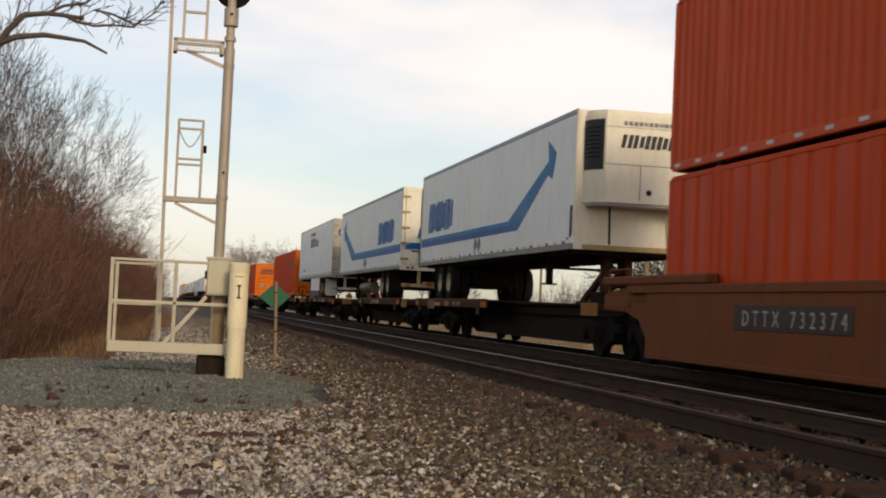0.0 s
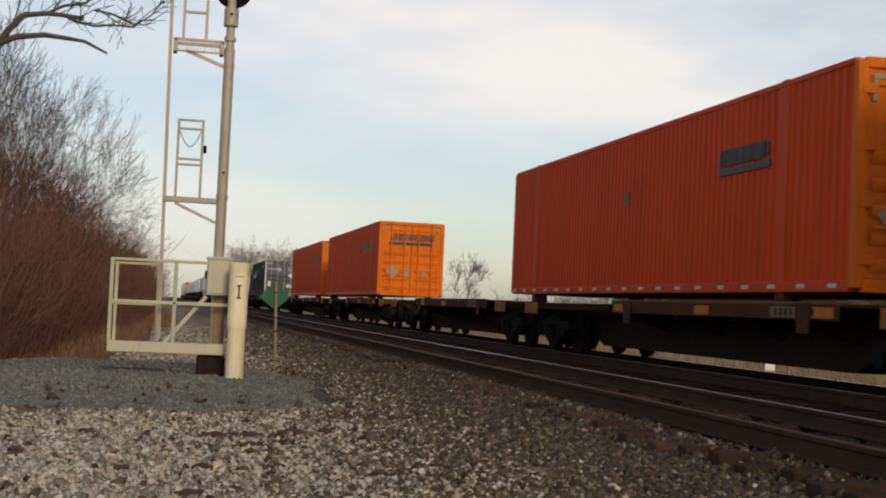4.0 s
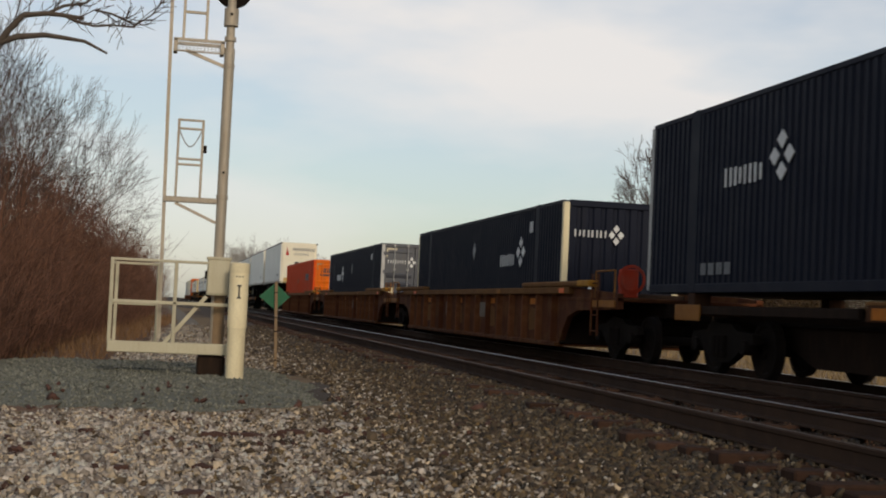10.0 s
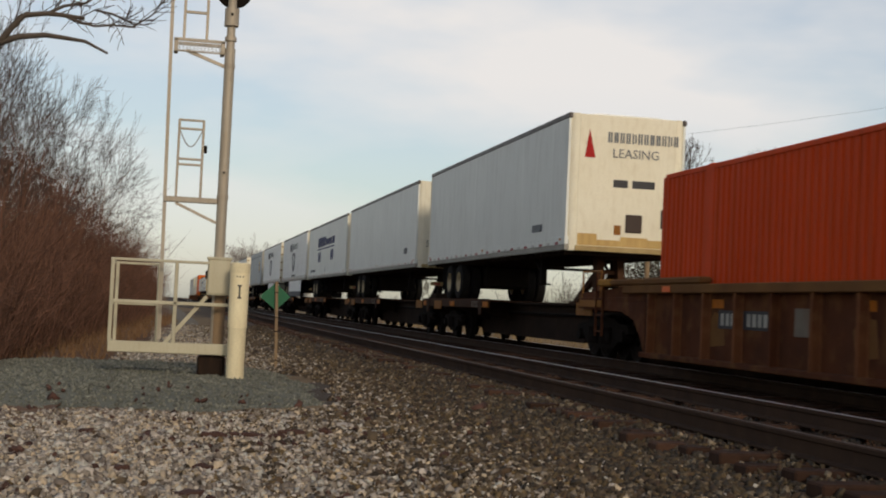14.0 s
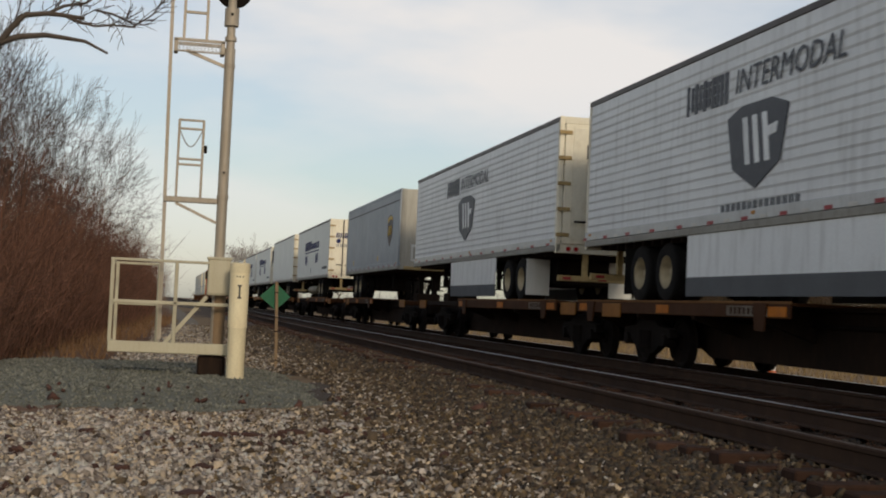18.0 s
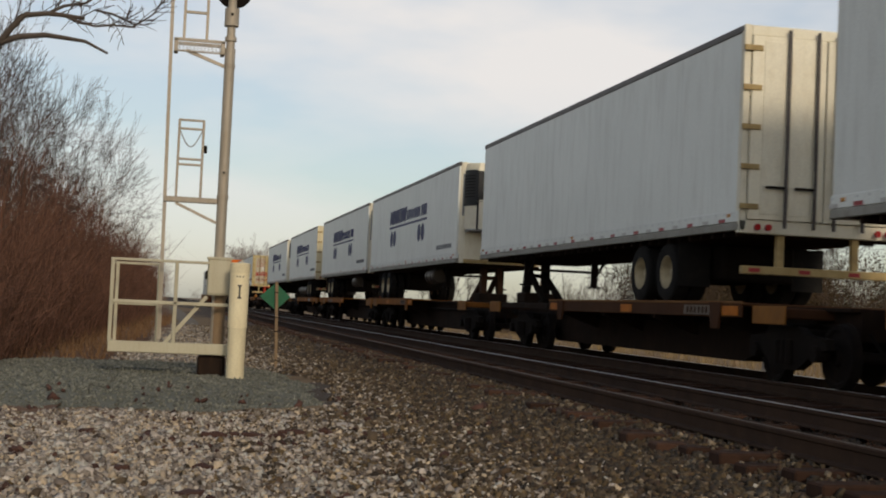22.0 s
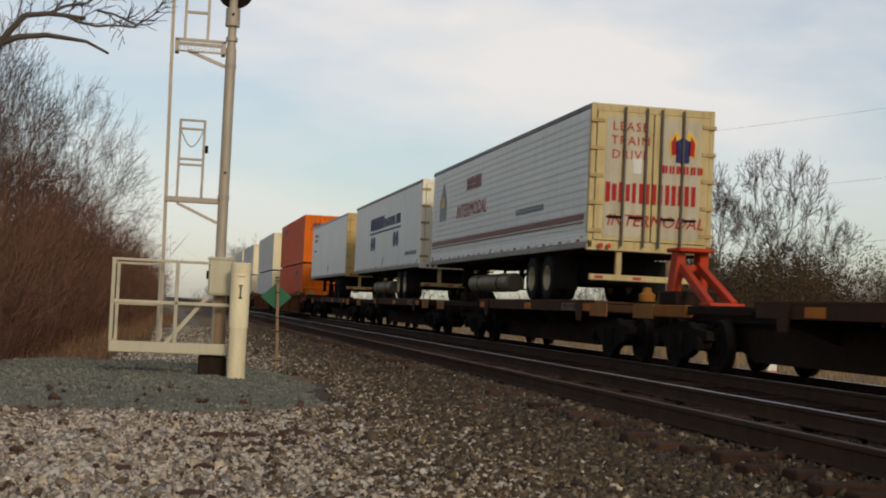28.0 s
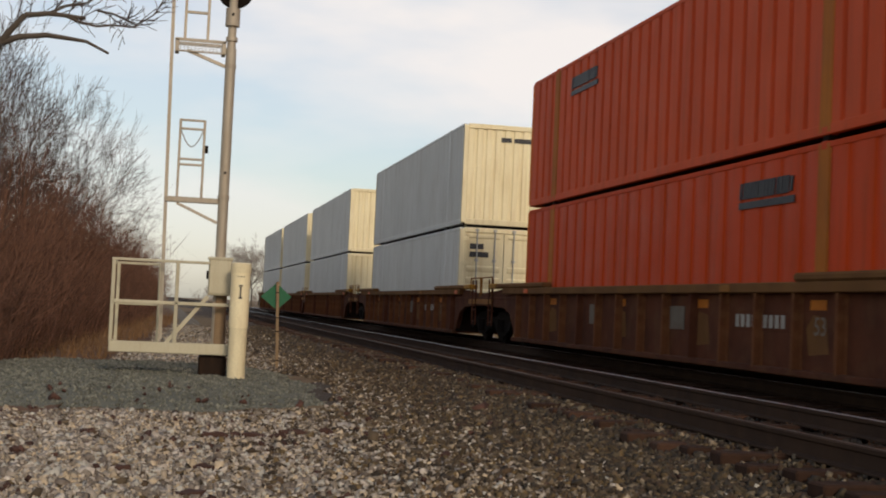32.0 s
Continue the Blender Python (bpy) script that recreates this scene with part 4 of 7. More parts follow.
def trailer(y0, L, rear_near, label, side="white_side", end="white_end", ribs=False, reefer=False, skirt=0.0, top=4.95, nose_round=False, rail="dark_rail", tank=False, tape=True, dark_unit=False, axle=3.0, rim="rim"):
    """A semi-trailer; y = 0 is its near end. rear_near: its doors face the camera."""
    tr = rolling("semi_trailer", label, "trailer", y0, "road trailers on the train")
    bot, H = 2.05, HALF
    S, E = M[side], M[end]
    # body: near and far side walls, nose, floor, roof
    for s in (-1, 1):
        m = Mesh().box(min(s * H, s * (H - 0.05)), max(s * H, s * (H - 0.05)), 0.06, L - 0.06, bot + 0.28, top - 0.10, 0.004)
        wall = part("side_wall", m, S, tr)
        if ribs and s < 0:
            for i in range(15):
                z = bot + 0.42 + i * (top - bot - 0.72) / 14
                part("rib", Mesh().prism([(-H, z + 0.006), (-H - 0.011, z + 0.002), (-H, z - 0.040)], "y", 0.12, L - 0.12), S, wall)
        y = 1.2
        while s < 0 and not ribs and y < L - 0.6:
            part("seam", Mesh().box(-H - 0.0018, -H + 0.002, y - 0.018, y + 0.018, bot + 0.29, top - 0.11, 0.001), S, wall)
            y += 1.22
    under = [(L - 0.05, bot + 0.22), (0.05, bot + 0.22), (0.05, bot + 0.02)]
    for i in range(int(L / 0.45) - 1):
        y = 0.2 + i * 0.45
        under += [(y, bot + 0.02), (y, bot - 0.08), (y + 0.06, bot - 0.08), (y + 0.06, bot + 0.02)]
    under += [(L - 0.05, bot + 0.02)]
    part("floor", Mesh().prism(under, "x", -H + 0.06, H - 0.06), M["spine"], tr, "dark underfloor with cross members")
    part("roof", Mesh().prism([(-H + 0.03, top - 0.06), (-H * 0.5, top + 0.01), (H * 0.5, top + 0.01), (H - 0.03, top - 0.06)], "y", 0.05, L - 0.05), M["alu"], tr)
    for s in (-1, 1):
        x0, x1 = min(s * (H + 0.014), s * (H - 0.07)), max(s * (H + 0.014), s * (H - 0.07))
        part("roof_rail", Mesh().box(x0, x1, 0.02, L - 0.02, top - 0.12, top, 0.02), M[rail], tr)
        part("scuff_rail", Mesh().box(x0, x1, 0.02, L - 0.02, bot + 0.122, bot + 0.29, 0.008), S if side != "alu_side" else M["alu"], tr)
        part("bottom_rail", Mesh().box(x0 - (0.004 if s < 0 else 0), x1 + (0.004 if s > 0 else 0), 0.02, L - 0.02, bot, bot + 0.118, 0.012), M["rail_grime"], tr, "grimy grey bottom rail")
    rv = Mesh()
    for i in range(int(L / 0.30)):
        rv.box(-H - 0.020, -H - 0.012, 0.2 + i * 0.30, 0.23 + i * 0.30, bot + 0.235, bot + 0.255, 0.002)
    part("rivets", rv, M["alu"], tr)
    nose, rear = (L, 0.0) if rear_near else (0.0, L)
    sg = 1 if rear_near else -1                      # from rear towards nose
    # nose wall
    r = 0.22 if nose_round else 0.06
    nw = Mesh().box(-H + r, H - r, min(nose, nose - sg * 0.07), max(nose, nose - sg * 0.07), bot, top - 0.02, 0.01)
    part("nose_wall", nw, E, tr)
    if not rear_near:
        part("nose_sill", Mesh().box(-H + 0.2, H - 0.2, -0.022, -0.002, bot, bot + 0.11, 0.006), M["bumper"], tr, "yellowed strip along the foot of the nose")
    for s in (-1, 1):
        pts = []
        for i in range(6):
            a = math.pi / 2 * i / 5
            pts.append((s * (H - r + r * math.sin(a)), nose - sg * (r - r * math.cos(a))))
        pts += [(s * (H - r), nose - sg * r)]
        part("corner_post", Mesh().prism(pts, "z", bot, top - 0.01), E, tr)
    # rear frame and doors
    fy0, fy1 = min(rear, rear + sg * 0.12), max(rear, rear + sg * 0.12)
    for s in (-1, 1):
        part("rear_post", Mesh().box(min(s * (H + 0.012), s * (H - 0.10)), max(s * (H + 0.012), s * (H - 0.10)), fy0, fy1, bot, top, 0.012), E, tr)
    part("rear_header", Mesh().box(-H + 0.1, H - 0.1, fy0, fy1, top - 0.16, top - 0.005, 0.012), E, tr)
    part("rear_sill", Mesh().box(-H - 0.01, H + 0.01, fy0, fy1, bot - 0.04, bot + 0.16, 0.012), E, tr)
    out = rear - sg * 0.03
    if rear_near:
        for s in (-1, 1):
            d = part("door", Mesh().box(min(s * 0.012, s * (H - 0.11)), max(s * 0.012, s * (H - 0.11)), out, out + 0.05, bot + 0.165, top - 0.165, 0.008), E, tr, "aged white rear door")
            for x in (0.16, 0.62):
                part("lock_rod", Mesh().rod((s * x, out - 0.04, bot + 0.05), (s * x, out - 0.04, top - 0.06), 0.028, 8), M["dark_rail"], d, "dark steel lock rod")
                part("handle", Mesh().box(min(s * x, s * (x + 0.32)), max(s * x, s * (x + 0.32)), out - 0.06, out - 0.035, bot + 0.62, bot + 0.66, 0.004), M["black_iron"], d)
            for i in range(5):
                z = bot + 0.35 + i * (top - bot - 0.7) / 4
                part("hinge", Mesh().box(min(s * (H + 0.03), s * (H - 0.26)), max(s * (H + 0.03), s * (H - 0.26)), out - 0.025, out + 0.01, z - 0.04, z + 0.04, 0.005), M["bumper"], d)
            part("door_panel", Mesh().box(min(s * 0.21, s * 0.57), max(s * 0.21, s * 0.57), out - 0.010, out + 0.002, bot + 0.24, top - 0.24, 0.003), M["door_grey"] if end == "khaki_end" else E, d)
            part("door_panel", Mesh().box(min(s * 0.68, s * 1.0), max(s * 0.68, s * 1.0), out - 0.010, out + 0.002, bot + 0.24, top - 0.24, 0.003), M["door_grey"] if end == "khaki_end" else E, d)
            for k, x in enumerate((H - 0.25, H - 0.42)):
                part("tail_lamp", Mesh().rod((s * x, out - 0.02, bot + 0.05), (s * x, out - 0.06, bot + 0.05), 0.05, 12), M["red_lens"], tr)
    ug = Mesh().box(-1.2, 1.2, rear + sg * 0.12 - 0.05, rear + sg * 0.12 + 0.05, 1.42, 1.54, 0.01)
    B = E if end in ("khaki_end", "amber_end", "tan_end") else M["bumper"]
    bp = part("bumper_bar", ug, B, tr, "dirty tan underride bar with worn red tape")
    for s in (-1, 1):
        part("bumper_post", Mesh().box(s * 0.6 - 0.06, s * 0.6 + 0.06, rear + sg * 0.12 - 0.04, rear + sg * 0.12 + 0.04, 1.53, bot + 0.03, 0.008), B, bp)
    for i in range(3):
        part("tape", Mesh().box(-1.10 + i * 0.8, -0.92 + i * 0.8, rear + sg * 0.12 - 0.055, rear + sg * 0.12 - 0.049, 1.45, 1.51, 0.001), M["tape_red"], bp)
    # running gear
    for k in (axle, axle + 1.25):
        y = rear + sg * k
        part("axle", Mesh().rod((-1.1, y, 1.49), (1.1, y, 1.49), 0.065, 8), M["black_iron"], tr)
        for x in (-1.10, -0.80, 0.80, 1.10):
            road_wheel(tr, x, y, 1.49, rim)
    y = rear + sg * 3.6
    part("slider_box", Mesh().box(-0.62, 0.62, y - 1.55, y + 1.35, 1.36, 1.96, 0.05), M["black_iron"], tr, "dark suspension slider")
    part("suspension", Mesh().box(-0.6, -0.42, y - 1.5, y + 1.5, 1.72, bot, 0.01).box(0.42, 0.6, y - 1.5, y + 1.5, 1.72, bot, 0.01).box(-0.8, 0.8, y - 0.1, y + 0.1, 1.6, 1.75, 0.01), M["black_iron"], tr)
    y = rear + sg * 2.36
    for s in (-1, 1):
        part("mud_flap", Mesh().box(s - 0.28, s + 0.28, y - 0.01, y + 0.01, 1.12 if skirt else 1.25, 1.95, 0.003), M["cream"] if skirt and rear_near else M["rubber"], tr)
    y = nose - sg * 3.1
    lg = Mesh()
    for s in (-1, 1):
        lg.box(s * 0.85 - 0.07, s * 0.85 + 0.07, y - 0.07, y + 0.07, 1.40, bot, 0.01).box(s * 0.85 - 0.15, s * 0.85 + 0.15, y - 0.13, y + 0.13, 1.36, 1.40, 0.006)
        lg.bar((s * 0.85, y, 1.6), (s * 0.85, y - sg * 0.9, bot), 0.05, 0.05)
    lg.bar((-0.85, y, 1.75), (0.85, y, 1.75), 0.06, 0.06)
    part("landing_gear", lg, M["black_iron"], tr, "steel landing legs")
    if tank:
        a, b = tank
        r, z = (0.24, 1.45) if b - a > 2 else (0.25, 1.74)
        tk = part("tank", Mesh().lathe([(0.0, a), (r * 0.8, a + 0.01), (r, a + 0.06), (r, b - 0.06), (r * 0.8, b - 0.01), (0.0, b)], (-0.85, 0, z), "y", 20), M["bright_tank"] if end in ("white_end", "khaki_end") and b - a > 2 else M["tank_steel"], tr, "dull steel tank slung under the floor")
        for y in (a + 0.25 * (b - a), b - 0.25 * (b - a)):
            part("tank_strap", Mesh().rod((-0.85, y - 0.04, z), (-0.85, y + 0.04, z), r + 0.007, 20).box(-0.88, -0.82, y - 0.04, y + 0.04, z + r - 0.02, bot, 0.004), M["black_iron"], tk)
    if skirt:
        a, b = sorted((rear + sg * 5.3, rear + sg * skirt))
        for x in (-1.29, 1.26):
            part("side_skirt", Mesh().prism([(a, 1.36), (b - 0.06, 1.36), (b, 2.05), (a, 2.05)] if sg > 0 else [(a + 0.06, 1.36), (b, 1.36), (b, 2.05), (a, 2.05)], "x", x, x + 0.03), S, tr, "pale grey aerodynamic side skirt")
            part("skirt_edge", Mesh().prism([(a, 1.08), (b - 0.1, 1.08), (b - 0.06, 1.38), (a, 1.38)] if sg > 0 else [(a + 0.1, 1.08), (b, 1.08), (b, 1.38), (a + 0.06, 1.38)], "x", x - 0.003, x + 0.033), M["skirt_grey"], tr, "dark grey skirt edge")
    if tape:
        for i in range(int(L / 0.62)):
            part("tape", tape_mesh, M["tape_red"] if i % 2 == 0 else M["tape_white"], tr, at=(-H - 0.0165, 0.6 + 0.62 * i, bot + 0.155))
    for y in (0.35, L / 2, L - 0.35):
        part("marker_lamp", Mesh().box(-H - 0.03, -H - 0.01, y - 0.05, y + 0.05, bot + 0.20, bot + 0.25, 0.004), M["amber"], tr)
    if reefer and not rear_near:
        rf = part("cooling_unit", Mesh().prism([(-1.12, -0.003), (-1.08, -0.30), (-0.86, -0.60), (0.86, -0.60), (1.08, -0.30), (1.12, -0.003)], "z", bot + 0.95, top - 0.16), E, tr, "white refrigeration unit on the nose")
        part("unit_top", Mesh().prism([(-1.10, -0.003), (-1.04, -0.26), (-0.82, -0.52), (0.82, -0.52), (1.04, -0.26), (1.10, -0.003)], "z", top - 0.16, top - 0.06), E, rf)
        gr = Mesh()
        gr.prism([(-1.135, -0.05), (-1.095, -0.31), (-0.90, -0.58), (-0.88, -0.55), (-1.06, -0.30), (-1.10, -0.05)], "z", bot + 1.62, top - 0.26)
        part("grille", gr, M["black_grille"], rf, "black louvred grille")
        if dark_unit:
            part("screen", Mesh().prism([(-1.13, -0.02), (-1.09, -0.31), (-0.87, -0.612), (0.3, -0.612), (0.3, -0.59), (-0.86, -0.59)], "z", bot + 1.78, top - 0.30), M["black_grille"], rf, "wide black condenser screen")
            part("panel_line", Mesh().box(-0.89, -0.84, -0.61, -0.58, bot + 0.95, bot + 1.78, 0.004), M["black_grille"], rf)
        for i in range(8):
            z = bot + 1.86 + i * 0.085
            part("louvre", Mesh().prism([(-1.145, -0.06), (-1.105, -0.315), (-0.95, -0.52), (-0.94, -0.50), (-1.08, -0.30), (-1.12, -0.05)], "z", z, z + 0.03), M["rubber"], rf)
        part("panel_line", Mesh().box(-0.86, 0.86, -0.606, -0.59, bot + 1.72, bot + 1.735, 0.002), M["grey_mark"], rf)
        part("panel_line", Mesh().box(-0.12, -0.105, -0.606, -0.59, bot + 1.02, bot + 1.72, 0.002), M["grey_mark"], rf)
        part("panel_line", Mesh().box(-0.86, 0.86, -0.606, -0.59, top - 0.42, top - 0.41, 0.002), M["grey_mark"], rf)
        part("unit_base", Mesh().box(-1.08, 1.08, -0.56, -0.005, bot + 0.88, bot + 0.95, 0.02), M["galv"], rf)
        part("vent_hole", Mesh().rod((0.08, -0.61, bot + 1.18), (0.08, -0.58, bot + 1.18), 0.06, 12), M["black_grille"], rf)
        for x in (-0.62, 0.75):
            part("hose", Mesh().rod((x, -0.25, bot + 0.9), (x + 0.04, -0.2, bot + 0.12), 0.025, 8), M["rubber"], rf)
    return tr


def tape_mesh():
    return Mesh().box(-0.003, 0.003, -0.11, 0.11, -0.028, 0.028, 0.001)


def lock_mesh():
    return Mesh().box(-0.06, 0.06, -0.08, 0.08, -0.075, 0.01, 0.01)


def casting_mesh():
    return Mesh().box(-0.08, 0.08, -0.09, 0.09, -0.06, 0.06, 0.012)


def container(y0, z0, label, side="orange", end="orange", doors_near=True, L=16.15, pitch=0.20, post="orange", frames=(1.98, 14.17), rod="galv", frame_paint=None, tall=2.896):
    """A 53-foot box; y = 0 is its near end, z0 its underside."""
    ct = rolling("container", label, "container", y0, "containers on the train")
    H, top = HALF, z0 + tall
    S, E = M[side], M[end]
    for s in (-1, 1):
        # corrugated wall between the rails
        y = 0.12
        d = 0.026 if pitch < 0.25 else 0.034 if pitch < 0.45 else 0.05 if pitch < 0.6 else 0.02
        w = pitch
        prof = []
        while y + w < L - 0.12:
            prof += [(y, 0), (y + 0.36 * w, 0), (y + 0.50 * w, d), (y + 0.86 * w, d)] if pitch < 0.45 else [(y, 0), (y + 0.70 * w, 0), (y + 0.76 * w, d), (y + 0.95 * w, d)]
            y += w
        prof += [(y, 0), (L - 0.12, 0)]
        m = Mesh()
        vs = []
        for yy, dd in prof:
            xx = s * (H - 0.008 - dd)
            vs += [(xx, yy, z0 + 0.14), (xx, yy, top - 0.08), (xx - s * 0.01, yy, top - 0.08), (xx - s * 0.01, yy, z0 + 0.14)]
        n = len(prof)
        fs = []
        for i in range(n - 1):
            a, b = 4 * i, 4 * i + 4
            fs += [(a, b, b + 1, a + 1), (a + 1, b + 1, b + 2, a + 2), (a + 2, b + 2, b + 3, a + 3), (a + 3, b + 3, b, a)]
        m.add(vs, fs)
        part("side_wall", m, S, ct, "vertically corrugated steel wall")
        x0, x1 = min(s * H, s * (H - 0.09)), max(s * H, s * (H - 0.09))
        part("top_rail", Mesh().box(x0, x1, 0.1, L - 0.1, top - 0.09, top - 0.004, 0.012), S, ct)
        part("bottom_rail", Mesh().box(x0, x1, 0.1, L - 0.1, z0 + 0.005, z0 + 0.15, 0.012), S, ct)
        for y in frames:
            part("stacking_post", Mesh().box(min(s * (H + 0.004), s * (H - 0.06)), max(s * (H + 0.004), s * (H - 0.06)), y - 0.16, y + 0.16, z0 + 0.02, top - 0.01, 0.02), M[frame_paint] if frame_paint else S, ct)
        for y in (0.06, L - 0.06):
            part("corner_post", Mesh().box(min(s * (H + 0.002), s * (H - 0.13)), max(s * (H + 0.002), s * (H - 0.13)), y - 0.06, y + 0.06, z0 + 0.05, top - 0.05, 0.012), M[post], ct)
        for y in frames:
            for z in (z0 + 0.06, top - 0.05):
                part("corner_casting", casting_mesh, S, ct, at=(s * (H - 0.075), y, z))
    if z0 > 3:
        for s in (-1, 1):
            for y in frames:
                part("twist_lock", lock_mesh, M["black_iron"], ct, at=(s * (H - 0.075), y, z0))
    part("roof", Mesh().box(-H + 0.06, H - 0.06, 0.08, L - 0.08, top - 0.05, top - 0.02, 0.006), S, ct)
    part("floor", Mesh().box(-H + 0.06, H - 0.06, 0.08, L - 0.08, z0 + 0.03, z0 + 0.12, 0.006), M["spine"], ct)
    for y, near in ((0.0, True), (L, False)):
        a, b = (y, y + 0.11) if near else (y - 0.11, y)
        part("end_header", Mesh().box(-H + 0.12, H - 0.12, a, b, top - 0.14, top - 0.002, 0.012), E, ct)
        part("end_sill", Mesh().box(-H + 0.12, H - 0.12, a, b, z0 + 0.004, z0 + 0.17, 0.012), E, ct)
        if near and doors_near:
            for s in (-1, 1):
                m = Mesh()
                m.box(min(s * 0.01, s * (H - 0.13)), max(s * 0.01, s * (H - 0.13)), 0.035, 0.075, z0 + 0.175, top - 0.145, 0.006)
                d = part("door", m, E, ct, "horizontally ribbed steel end door")
                for k in range(5):
                    z = z0 + 0.24 + k * 0.33
                    part("rib", Mesh().prism([(0.037, z), (-0.006, z + 0.07), (-0.006, z + 0.15), (0.037, z + 0.19)], "x", min(s * 0.12, s * (H - 0.22)), max(s * 0.12, s * (H - 0.22))), E, d)
                part("rib", Mesh().prism([(0.037, z0 + 2.52), (0.006, z0 + 2.55), (0.006, z0 + 2.62), (0.037, z0 + 2.66)], "x", min(s * 0.12, s * (H - 0.22)), max(s * 0.12, s * (H - 0.22))), E, d)
                for x in (0.28, 0.80):
                    rods = Mesh().rod((s * x, -0.03, z0 + 0.06), (s * x, -0.03, top - 0.05), 0.021, 8)
                    for z in (z0 + 0.09, z0 + 0.95, z0 + 1.9, top - 0.07):
                        rods.box(s * x - 0.05, s * x + 0.05, -0.045, 0.02, z - 0.035, z + 0.035, 0.006)
                    part("lock_rod", rods, M[rod], d, "galvanised lock rod")
                    part("handle", Mesh().box(min(s * x, s * (x + 0.30)), max(s * x, s * (x + 0.30)), -0.065, -0.045, z0 + 0.78, z0 + 0.82, 0.004), M[rod], d)
                for k in range(4):
                    z = z0 + 0.4 + k * 0.7
                    part("hinge", Mesh().box(min(s * (H - 0.06), s * (H - 0.26)), max(s * (H - 0.06), s * (H - 0.26)), -0.01, 0.03, z - 0.06, z + 0.06, 0.006), E, d)
        else:
            m = Mesh()
            x = -H + 0.14
            o = (0.03, 0.066) if near else (L - 0.03, L - 0.066)
            line = []
            while x + 0.26 < H - 0.12:
                line += [(x, o[0]), (x + 0.14, o[0]), (x + 0.17, o[1]), (x + 0.24, o[1])]
                x += 0.27
            line += [(x, o[0]), (H - 0.125, o[0])]
            back = o[1] + (0.012 if near else -0.012)
            m.prism(line + [(H - 0.125, back), (-H + 0.14, back)], "z", z0 + 0.16, top - 0.13)
            part("end_wall", m, E, ct, "vertically corrugated end wall")
    return ct


def post_mesh():
    return Mesh().prism([(-0.06, 0), (-0.038, -0.03), (-0.034, -0.13), (0.034, -0.13), (0.038, -0.03), (0.06, 0)], "z", 0.10, 1.13)


